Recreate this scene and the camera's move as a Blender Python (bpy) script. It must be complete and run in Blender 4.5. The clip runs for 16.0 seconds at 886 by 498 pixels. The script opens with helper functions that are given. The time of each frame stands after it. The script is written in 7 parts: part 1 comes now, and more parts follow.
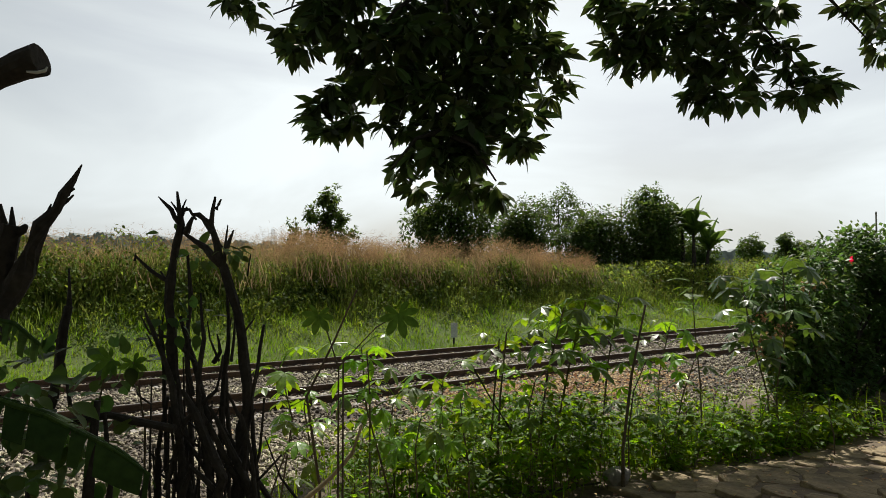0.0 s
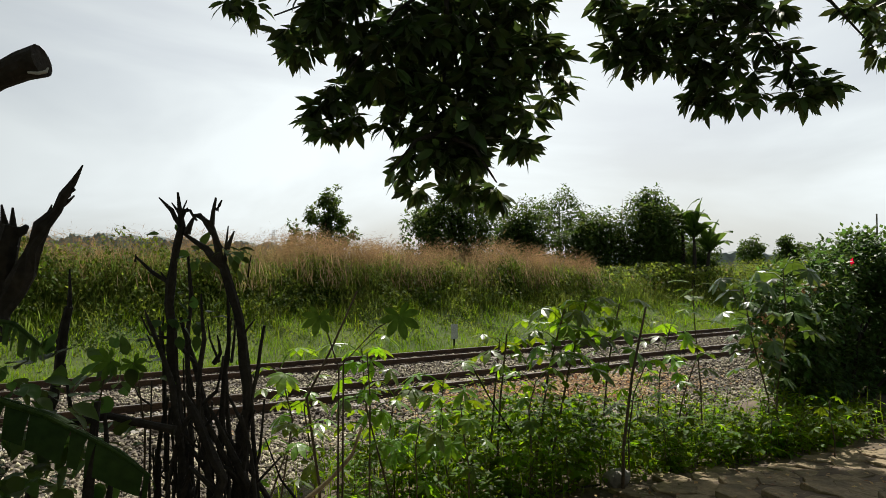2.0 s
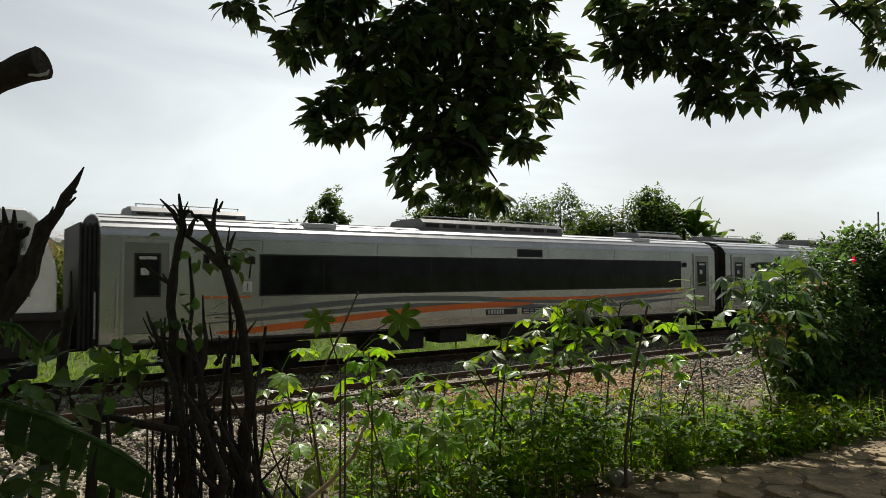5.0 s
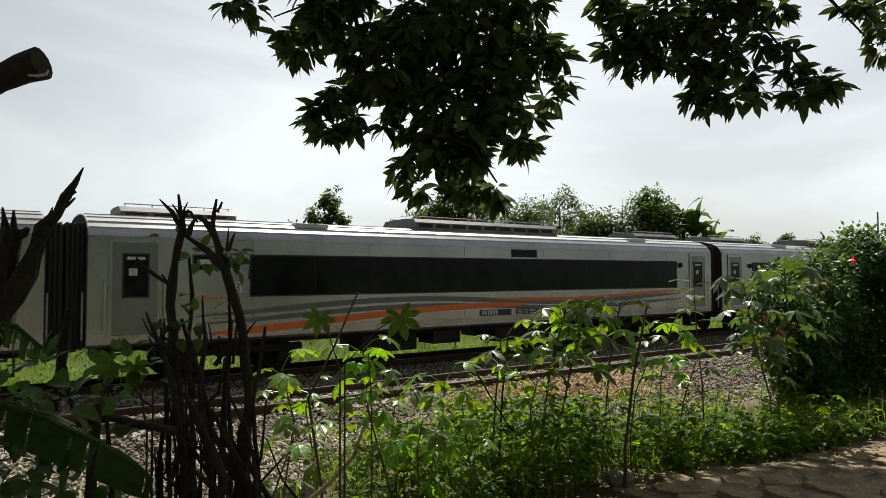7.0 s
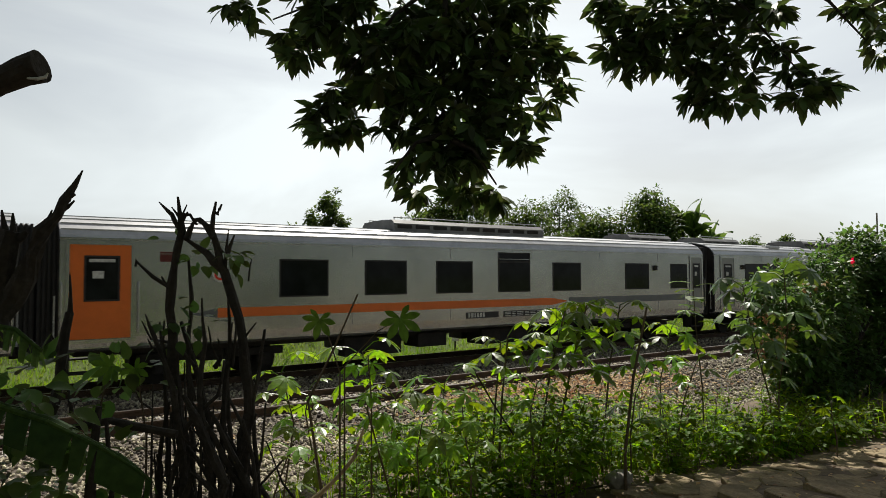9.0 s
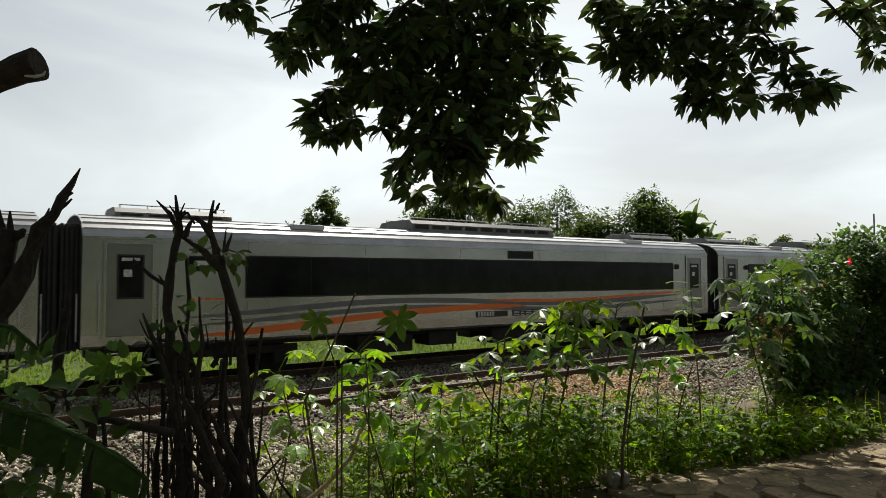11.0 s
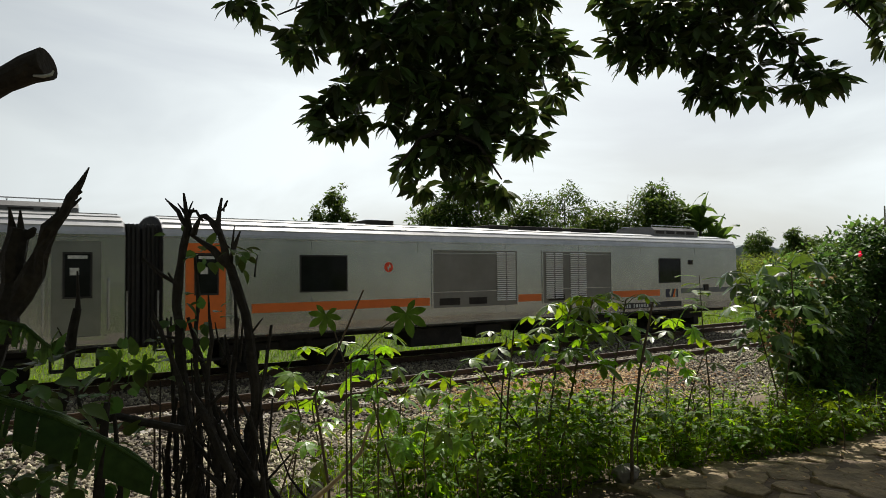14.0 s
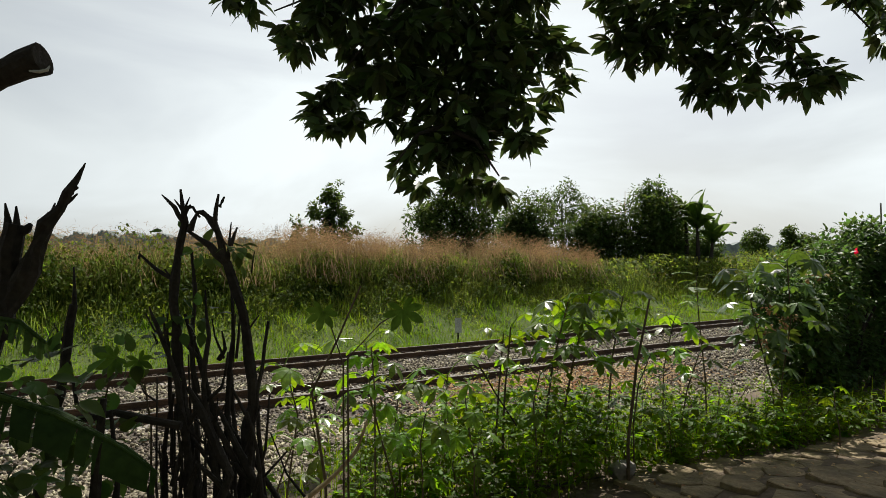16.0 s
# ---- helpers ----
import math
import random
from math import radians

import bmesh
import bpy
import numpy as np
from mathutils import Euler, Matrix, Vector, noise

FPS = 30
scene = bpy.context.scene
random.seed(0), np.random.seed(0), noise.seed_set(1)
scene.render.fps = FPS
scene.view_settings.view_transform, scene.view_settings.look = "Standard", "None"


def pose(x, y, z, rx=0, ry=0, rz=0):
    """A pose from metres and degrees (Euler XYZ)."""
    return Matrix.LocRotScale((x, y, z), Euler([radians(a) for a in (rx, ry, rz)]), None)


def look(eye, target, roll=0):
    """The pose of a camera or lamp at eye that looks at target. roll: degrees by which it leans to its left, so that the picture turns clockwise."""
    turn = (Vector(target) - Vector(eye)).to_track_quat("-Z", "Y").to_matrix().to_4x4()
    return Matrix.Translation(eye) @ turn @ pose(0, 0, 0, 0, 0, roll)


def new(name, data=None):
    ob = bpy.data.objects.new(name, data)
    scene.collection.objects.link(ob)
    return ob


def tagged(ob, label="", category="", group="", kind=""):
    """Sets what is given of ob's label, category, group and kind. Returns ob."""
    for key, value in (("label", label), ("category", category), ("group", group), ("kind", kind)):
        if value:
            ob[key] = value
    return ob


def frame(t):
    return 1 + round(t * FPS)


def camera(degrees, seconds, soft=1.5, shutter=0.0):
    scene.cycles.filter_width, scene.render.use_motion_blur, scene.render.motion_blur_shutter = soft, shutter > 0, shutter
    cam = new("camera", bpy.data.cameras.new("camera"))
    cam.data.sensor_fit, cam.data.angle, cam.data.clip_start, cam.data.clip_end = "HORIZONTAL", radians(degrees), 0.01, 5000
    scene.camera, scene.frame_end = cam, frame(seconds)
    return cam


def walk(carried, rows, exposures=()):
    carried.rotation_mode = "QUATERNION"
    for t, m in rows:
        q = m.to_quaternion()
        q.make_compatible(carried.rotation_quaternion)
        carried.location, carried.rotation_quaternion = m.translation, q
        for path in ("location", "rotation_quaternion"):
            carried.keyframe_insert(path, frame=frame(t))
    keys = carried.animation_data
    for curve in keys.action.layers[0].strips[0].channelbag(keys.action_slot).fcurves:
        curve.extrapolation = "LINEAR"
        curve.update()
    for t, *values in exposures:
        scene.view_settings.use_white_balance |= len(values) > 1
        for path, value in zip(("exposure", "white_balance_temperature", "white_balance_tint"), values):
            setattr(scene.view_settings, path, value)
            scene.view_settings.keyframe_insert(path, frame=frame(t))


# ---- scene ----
cam = camera(66.8, 16.0, soft=0.8, shutter=0.04)
PATH = [
    (0.0, pose(0, 0, 2.2, 92.120, -0.000, -35.500)),
    (0.5, pose(0, 0, 2.2, 92.104, 0.239, -35.402)),
    (1.0, pose(0, 0, 2.2, 91.981, 0.156, -35.300)),
    (1.5, pose(0, 0, 2.2, 92.051, 0.026, -35.655)),
    (2.0, pose(0, 0, 2.2, 92.238, -0.106, -35.467)),
    (2.5, pose(0, 0, 2.2, 92.165, 0.122, -35.073)),
    (3.0, pose(0, 0, 2.2, 92.327, 0.003, -35.205)),
    (3.5, pose(0, 0, 2.2, 92.494, 0.044, -35.186)),
    (4.0, pose(0, 0, 2.2, 92.413, 0.057, -35.248)),
    (6.5, pose(0, 0, 2.2, 92.161, 0.279, -35.401)),
    (7.0, pose(0, 0, 2.2, 92.273, 0.185, -35.389)),
    (7.5, pose(0, 0, 2.2, 92.084, 0.205, -35.231)),
    (8.0, pose(0, 0, 2.2, 92.374, 0.084, -35.385)),
    (8.5, pose(0, 0, 2.2, 92.370, 0.303, -35.276)),
    (9.0, pose(0, 0, 2.2, 92.442, 0.310, -35.426)),
    (11.5, pose(0, 0, 2.2, 92.352, 0.130, -35.615)),
    (12.0, pose(0, 0, 2.2, 92.182, 0.285, -35.288)),
    (12.5, pose(0, 0, 2.2, 92.012, 0.547, -34.967)),
    (13.0, pose(0, 0, 2.2, 92.181, 0.520, -35.052)),
    (13.5, pose(0, 0, 2.2, 92.161, 0.538, -35.061)),
    (14.0, pose(0, 0, 2.2, 92.024, 0.567, -34.945)),
    (14.5, pose(0, 0, 2.2, 92.035, 0.631, -34.967)),
    (15.0, pose(0, 0, 2.2, 92.069, 0.501, -35.081)),
    (15.5, pose(0, 0, 2.2, 92.011, 0.563, -35.148)),
    (16.0, pose(0, 0, 2.2, 91.732, 0.485, -35.189)),
]
walk(cam, PATH)

# ---- world, sun, exposure ----
SUN_DIR = Vector((0.41, 0.44, 0.80)).normalized()
scene.view_settings.exposure = 0.2


def make_world():
    wd = bpy.data.worlds.new("sky")
    scene.world = wd
    wd.use_nodes = True
    nt = wd.node_tree
    nt.nodes.clear()
    N, L = nt.nodes.new, nt.links.new
    sky = N("ShaderNodeTexSky")
    sky.sky_type = "NISHITA"
    sky.sun_disc = False
    sky.sun_elevation = math.asin(SUN_DIR.z)
    sky.sun_rotation = math.atan2(SUN_DIR.x, SUN_DIR.y)
    sky.air_density, sky.dust_density, sky.ozone_density = 1.0, 4.0, 1.0
    tc = N("ShaderNodeTexCoord")
    mp = N("ShaderNodeMapping")
    mp.inputs["Scale"].default_value = (1.0, 1.0, 3.2)
    L(tc.outputs["Generated"], mp.inputs["Vector"])
    nz = N("ShaderNodeTexNoise")
    nz.inputs["Scale"].default_value = 1.7
    nz.inputs["Detail"].default_value = 5
    nz.inputs["Roughness"].default_value = 0.5
    nz.inputs["Distortion"].default_value = 0.6
    L(mp.outputs["Vector"], nz.inputs["Vector"])
    rp = N("ShaderNodeValToRGB")
    rp.color_ramp.elements[0].position, rp.color_ramp.elements[0].color = 0.34, (0.66, 0.66, 0.66, 1)
    rp.color_ramp.elements[1].position, rp.color_ramp.elements[1].color = 0.62, (0.97, 0.97, 0.97, 1)
    L(nz.outputs["Fac"], rp.inputs["Fac"])
    # bright haze round the sun, falling off away from it
    nm = N("ShaderNodeVectorMath")
    nm.operation = "NORMALIZE"
    L(tc.outputs["Generated"], nm.inputs[0])
    dot = N("ShaderNodeVectorMath")
    dot.operation = "DOT_PRODUCT"
    dot.inputs[1].default_value = Vector((SUN_DIR.x, SUN_DIR.y, 0)).normalized()
    L(nm.outputs["Vector"], dot.inputs[0])
    az = N("ShaderNodeMapRange")
    az.interpolation_type = "SMOOTHSTEP"
    az.inputs["From Min"].default_value, az.inputs["From Max"].default_value = 0.36, 1.05
    az.inputs["To Min"].default_value, az.inputs["To Max"].default_value = 0.34, 1.21
    L(dot.outputs["Value"], az.inputs["Value"])
    sep = N("ShaderNodeSeparateXYZ")
    L(nm.outputs["Vector"], sep.inputs[0])
    el = N("ShaderNodeMapRange")
    el.interpolation_type = "SMOOTHSTEP"
    el.inputs["From Min"].default_value, el.inputs["From Max"].default_value = 0.3, 0.85
    el.inputs["To Min"].default_value, el.inputs["To Max"].default_value = 1.0, 0.55
    L(sep.outputs["Z"], el.inputs["Value"])
    hz = N("ShaderNodeMath")
    hz.operation = "MULTIPLY"
    L(az.outputs["Result"], hz.inputs[0])
    L(el.outputs["Result"], hz.inputs[1])
    veil = N("ShaderNodeVectorMath")
    veil.operation = "SCALE"
    veil.inputs[0].default_value = (6.6, 7.1, 7.2)
    cl = N("ShaderNodeMath")
    cl.operation = "MULTIPLY"
    L(hz.outputs["Value"], cl.inputs[0])
    L(rp.outputs["Color"], cl.inputs[1])
    L(cl.outputs["Value"], veil.inputs["Scale"])
    mix = N("ShaderNodeMix")
    mix.data_type = "RGBA"
    L(rp.outputs["Color"], mix.inputs[0])
    L(sky.outputs["Color"], mix.inputs[6])
    L(veil.outputs["Vector"], mix.inputs[7])
    bg = N("ShaderNodeBackground")
    bg.inputs["Strength"].default_value = 0.115
    L(mix.outputs[2], bg.inputs["Color"])
    out = N("ShaderNodeOutputWorld")
    L(bg.outputs["Background"], out.inputs["Surface"])


make_world()
sun_data = bpy.data.lights.new("sun", "SUN")
sun_data.energy, sun_data.angle, sun_data.color = 5.0, radians(0.8), (1.0, 0.95, 0.86)
sun = new("sun", sun_data)
sun.matrix_world = look(SUN_DIR * 50, (0, 0, 0))


# ---- materials ----
def mat(name, c1, c2=None, scale=4.0, rough=0.8, metal=0.0, bump=0.0, bscale=None, fine=None, island=0.0, trans=0.0, spec=0.5,
        obj_random=0.0, coat=0.0, stretch=None, ramp=(0.35, 0.65), fine_amt=0.25):
    m = bpy.data.materials.new(name)
    m.use_nodes = True
    nt = m.node_tree
    N, L = nt.nodes.new, nt.links.new
    b = nt.nodes["Principled BSDF"]
    b.inputs["Roughness"].default_value = rough
    b.inputs["Metallic"].default_value = metal
    b.inputs["Specular IOR Level"].default_value = spec
    b.inputs["Coat Weight"].default_value = coat
    tc = N("ShaderNodeTexCoord")
    vec = tc.outputs["Object"]
    if stretch:
        mp = N("ShaderNodeMapping")
        mp.inputs["Scale"].default_value = stretch
        L(vec, mp.inputs["Vector"])
        vec = mp.outputs["Vector"]
    c2 = c2 or tuple(v * 0.75 for v in c1)
    nz = N("ShaderNodeTexNoise")
    nz.inputs["Scale"].default_value, nz.inputs["Detail"].default_value = scale, 6
    L(vec, nz.inputs["Vector"])
    rp = N("ShaderNodeValToRGB")
    rp.color_ramp.elements[0].position, rp.color_ramp.elements[1].position = ramp
    rp.color_ramp.elements[0].color, rp.color_ramp.elements[1].color = (*c1, 1), (*c2, 1)
    L(nz.outputs["Fac"], rp.inputs["Fac"])
    col = rp.outputs["Color"]
    if fine:
        n2 = N("ShaderNodeTexNoise")
        n2.inputs["Scale"].default_value, n2.inputs["Detail"].default_value = fine, 3
        L(vec, n2.inputs["Vector"])
        mr = N("ShaderNodeMapRange")
        mr.inputs["From Min"].default_value, mr.inputs["From Max"].default_value = 0.3, 0.7
        mr.inputs["To Min"].default_value, mr.inputs["To Max"].default_value = 1 - fine_amt, 1 + fine_amt
        L(n2.outputs["Fac"], mr.inputs["Value"])
        mu = N("ShaderNodeVectorMath")
        mu.operation = "SCALE"
        L(col, mu.inputs[0])
        L(mr.outputs["Result"], mu.inputs["Scale"])
        col = mu.outputs["Vector"]
    rnd = None
    if island:
        rnd, amount = N("ShaderNodeNewGeometry").outputs["Random Per Island"], island
    elif obj_random:
        rnd, amount = N("ShaderNodeObjectInfo").outputs["Random"], obj_random
    if rnd:
        hs = N("ShaderNodeHueSaturation")
        mr = N("ShaderNodeMapRange")
        mr.inputs["To Min"].default_value, mr.inputs["To Max"].default_value = 1 - amount, 1 + amount
        L(rnd, mr.inputs["Value"])
        L(mr.outputs["Result"], hs.inputs["Value"])
        mh = N("ShaderNodeMapRange")
        mh.inputs["To Min"].default_value, mh.inputs["To Max"].default_value = 0.5 - 0.05 * amount, 0.5 + 0.04 * amount
        L(rnd, mh.inputs["Value"])
        L(mh.outputs["Result"], hs.inputs["Hue"])
        L(col, hs.inputs["Color"])
        col = hs.outputs["Color"]
    L(col, b.inputs["Base Color"])
    if bump:
        n3 = N("ShaderNodeTexNoise")
        n3.inputs["Scale"].default_value, n3.inputs["Detail"].default_value = bscale or scale * 6, 5
        L(vec, n3.inputs["Vector"])
        bp = N("ShaderNodeBump")
        bp.inputs["Strength"].default_value, bp.inputs["Distance"].default_value = bump, 0.02
        L(n3.outputs["Fac"], bp.inputs["Height"])
        L(bp.outputs["Normal"], b.inputs["Normal"])
    if trans:
        tr = N("ShaderNodeBsdfTranslucent")
        hs2 = N("ShaderNodeHueSaturation")
        hs2.inputs["Value"].default_value, hs2.inputs["Saturation"].default_value = 2.5, 1.06
        hs2.inputs["Hue"].default_value = 0.475
        L(col, hs2.inputs["Color"])
        L(hs2.outputs["Color"], tr.inputs["Color"])
        ms = N("ShaderNodeMixShader")
        ms.inputs["Fac"].default_value = trans
        L(b.outputs["BSDF"], ms.inputs[1])
        L(tr.outputs["BSDF"], ms.inputs[2])
        L(ms.outputs["Shader"], nt.nodes["Material Output"].inputs["Surface"])
    return m


M_SOIL = mat("soil", (0.085, 0.062, 0.038), (0.15, 0.11, 0.07), 1.3, 0.95, bump=0.6, bscale=14, fine=24)
M_GROUND = mat("field_ground", (0.05, 0.085, 0.008), (0.09, 0.12, 0.016), 0.35, 0.95, bump=0.6, bscale=9, fine=6)
M_BALLAST = mat("ballast_bed", (0.055, 0.046, 0.035), (0.1, 0.083, 0.062), 2.0, 0.95, bump=1.0, bscale=22, fine=30)
M_STONE = mat("ballast_stone", (0.16, 0.135, 0.095), (0.34, 0.3, 0.215), 0.8, 0.9, bump=0.3, bscale=40, fine=18, island=0.75)
M_RAIL = mat("rail_steel_rusty", (0.05, 0.031, 0.021), (0.1, 0.06, 0.036), 3, 0.75, metal=0.2, bump=0.3, fine=40)
M_RAILTOP = mat("rail_steel_worn", (0.42, 0.4, 0.38), (0.3, 0.27, 0.25), 5, 0.28, metal=1.0, fine=60, stretch=(0.1, 1, 1))
M_CONCRETE = mat("sleeper_concrete", (0.3, 0.28, 0.25), (0.2, 0.18, 0.155), 3, 0.9, bump=0.4, fine=30)
M_GRASS = mat("short_grass", (0.058, 0.14, 0.01), (0.115, 0.195, 0.02), 0.6, 0.75, island=0.4, trans=0.45, spec=0.08)
M_TALL = mat("tall_grass_green", (0.05, 0.09, 0.018), (0.1, 0.135, 0.032), 0.5, 0.7, island=0.4, trans=0.42, spec=0.1)
M_DRY = mat("tall_grass_dry", (0.18, 0.135, 0.058), (0.28, 0.205, 0.1), 0.7, 0.8, island=0.35, trans=0.35, spec=0.2)
M_FIELD = mat("field_grass_mixed", (0.1, 0.11, 0.035), (0.23, 0.18, 0.085), 0.4, 0.8, island=0.35, trans=0.35, spec=0.2)
M_STRAND = mat("dry_strands", (0.19, 0.15, 0.075), (0.3, 0.24, 0.13), 0.9, 0.8, island=0.35, trans=0.35, spec=0.15)
M_VINE = mat("bank_leaves", (0.06, 0.105, 0.014), (0.13, 0.18, 0.03), 0.8, 0.6, island=0.5, trans=0.5, spec=0.12)
M_FARLEAF = mat("far_tree_leaves", (0.032, 0.07, 0.014), (0.065, 0.105, 0.022), 0.7, 0.6, island=0.4, trans=0.4, spec=0.2)
M_MANGO = mat("mango_leaf", (0.04, 0.072, 0.018), (0.065, 0.105, 0.026), 2.0, 0.45, island=0.55, trans=0.18, spec=0.35)
M_CASSAVA = mat("cassava_leaf", (0.066, 0.15, 0.01), (0.12, 0.22, 0.018), 5.0, 0.33, obj_random=0.45, trans=0.45, spec=0.6, fine=40)
# banana leaf darkened in its colour to stand for the tree's shade
M_SHADELEAF = mat("leaf_shade_in_colour", (0.022, 0.05, 0.01), (0.045, 0.08, 0.016), 4.0, 0.6, obj_random=0.2, trans=0.08, spec=0.15, fine=30)
M_DARKERLEAF = mat("darker_cassava_leaf", (0.045, 0.1, 0.014), (0.085, 0.155, 0.024), 5.0, 0.3, obj_random=0.4, trans=0.22, spec=0.6, fine=40)
# cassava leaf again, its green darkened to stand for shade
M_DIMLEAF = mat("cassava_leaf_shade_in_colour", (0.04, 0.09, 0.012), (0.07, 0.135, 0.02), 4.0, 0.5, obj_random=0.2, trans=0.3, spec=0.2, fine=30)
M_WEED = mat("weed_leaves", (0.06, 0.125, 0.008), (0.115, 0.2, 0.016), 1.5, 0.5, island=0.5, trans=0.6, spec=0.2)
M_HIB = mat("hibiscus_leaf", (0.034, 0.08, 0.018), (0.075, 0.145, 0.03), 2.0, 0.5, island=0.5, trans=0.32, spec=0.3)
M_BANANA = mat("banana_leaf", (0.045, 0.1, 0.02), (0.08, 0.15, 0.03), 3.0, 0.5, island=0.25, trans=0.35, spec=0.25, fine=25, stretch=(1, 6, 1))
M_BARK = mat("bark", (0.022, 0.019, 0.015), (0.052, 0.045, 0.036), 5, 0.95, bump=0.8, bscale=30, fine=40)
M_STEM = mat("cassava_stem", (0.075, 0.055, 0.03), (0.14, 0.1, 0.06), 9, 0.8, bump=0.4, bscale=60, fine=50)
M_STRAW = mat("dry_stalk", (0.5, 0.4, 0.22), (0.36, 0.28, 0.15), 8, 0.8, fine=40)
M_FLOWER = mat("red_petal", (0.8, 0.1, 0.02), (0.65, 0.06, 0.02), 10, 0.5, trans=0.3)
M_DEADLEAF = mat("dead_leaves", (0.28, 0.17, 0.07), (0.4, 0.29, 0.14), 3, 0.85, island=0.5, trans=0.2)
# train
M_STEEL = mat("coach_steel", (0.49, 0.515, 0.52), (0.41, 0.43, 0.435), 0.6, 0.24, metal=0.75, bump=0.14, bscale=1.1, fine=3, fine_amt=0.06)
M_ROOF = mat("coach_roof", (0.56, 0.565, 0.57), (0.44, 0.445, 0.45), 1.2, 0.34, metal=0.6, bump=0.06, fine=9, fine_amt=0.07)
M_GLASS = mat("tinted_glass", (0.008, 0.009, 0.01), (0.014, 0.016, 0.018), 1.5, 0.08, spec=0.18, fine=3)
M_RUBBER = mat("black_rubber", (0.018, 0.018, 0.018), (0.03, 0.03, 0.03), 6, 0.75)
M_UNDER = mat("underframe_black", (0.014, 0.013, 0.012), (0.03, 0.026, 0.022), 3, 0.85, bump=0.3, fine=20)
M_ORANGE = mat("orange_paint", (0.75, 0.17, 0.025), (0.7, 0.155, 0.022), 1, 0.4, fine=9, fine_amt=0.04)
M_GREYS = mat("grey_paint", (0.15, 0.165, 0.17), (0.12, 0.135, 0.14), 2, 0.4, fine=9, fine_amt=0.06)
M_WHITE = mat("white_paint", (0.88, 0.88, 0.87), (0.82, 0.82, 0.8), 1.2, 0.38, fine=8, fine_amt=0.05)
M_HOOD = mat("hood_pale_grey", (0.76, 0.77, 0.76), (0.66, 0.67, 0.65), 1.2, 0.36, fine=6, fine_amt=0.08)
M_HATCH = mat("hatch_grey", (0.2, 0.2, 0.19), (0.16, 0.16, 0.15), 1.2, 0.4, metal=0.4, fine=5, fine_amt=0.06)
M_DOOR = mat("door_steel", (0.27, 0.285, 0.28), (0.22, 0.235, 0.23), 1.0, 0.34, metal=0.6, fine=5, fine_amt=0.05)
M_LOCO_OR = mat("locomotive_orange", (0.66, 0.25, 0.03), (0.58, 0.2, 0.025), 1.0, 0.42, fine=8, fine_amt=0.07)
M_LGREY = mat("locomotive_roof_grey", (0.26, 0.26, 0.255), (0.17, 0.17, 0.165), 1.4, 0.55, fine=9)
# grey units, with their backlit darkness put into the colour too
M_ACGREY = mat("roof_unit_backlit_grey", (0.2, 0.2, 0.2), (0.13, 0.13, 0.13), 2.0, 0.55, metal=0.3, fine=12, fine_amt=0.12)
M_NAVY = mat("navy_paint", (0.01, 0.017, 0.05), (0.015, 0.02, 0.055), 3, 0.4)
M_RED = mat("red_paint", (0.14, 0.016, 0.012), (0.08, 0.012, 0.01), 3, 0.6, fine=10)
M_PRINT = mat("black_print", (0.02, 0.02, 0.02), (0.03, 0.03, 0.03), 3, 0.6)
M_LAMP = mat("lamp_lens", (0.7, 0.72, 0.72), (0.6, 0.62, 0.62), 4, 0.12, coat=0.5)
M_PAVE = mat("worn_paving", (0.3, 0.23, 0.13), (0.15, 0.115, 0.065), 2.6, 0.92, bump=0.9, bscale=18, fine=25)
# dark tone chosen for what the coach sides reflect
M_WALL = mat("unseen_wall_dark", (0.03, 0.042, 0.024), (0.06, 0.07, 0.045), 0.8, 0.95, bump=0.5, bscale=8, fine=14)
M_SIGN = mat("white_sign", (0.62, 0.64, 0.62), (0.5, 0.52, 0.5), 4, 0.7, fine=20)
# pale bluish grey: the haze of distance is put into the woods' colour
M_FARHILL = mat("haze_tinted_woods", (0.19, 0.225, 0.22), (0.23, 0.265, 0.26), 0.05, 0.9, fine=0.3)
M_TOWER = mat("tower_steel", (0.4, 0.41, 0.42), None, 2, 0.6)


# ---- mesh helpers ----
def link(name, bm_or_mesh, material, parent=None, label="", smooth=False):
    if isinstance(bm_or_mesh, bmesh.types.BMesh):
        me = bpy.data.meshes.new(name)
        bmesh.ops.recalc_face_normals(bm_or_mesh, faces=bm_or_mesh.faces)
        bm_or_mesh.to_mesh(me)
        bm_or_mesh.free()
    else:
        me = bm_or_mesh
    if material and not me.materials:
        me.materials.append(material)
    if smooth:
        me.polygons.foreach_set("use_smooth", [True] * len(me.polygons))
    ob = new(name, me)
    if parent:
        ob.parent = parent
    if label:
        ob["label"] = label
    return ob


part = link


def empty(name, at=(0, 0, 0)):
    e = new(name)
    e.location = at
    return e


def box(bm, x0, x1, y0, y1, z0, z1, bevel=0.0):
    g = bmesh.ops.create_cube(bm, size=1, matrix=Matrix.Translation(((x0 + x1) / 2, (y0 + y1) / 2, (z0 + z1) / 2)) @ Matrix.Diagonal((x1 - x0, y1 - y0, z1 - z0, 1)))
    if bevel:
        es = {e for v in g["verts"] for e in v.link_edges}
        bmesh.ops.bevel(bm, geom=list(es), offset=bevel, segments=2, affect="EDGES", profile=0.6)
    return bm


def boxm(*a, **k):
    return box(bmesh.new(), *a, **k)


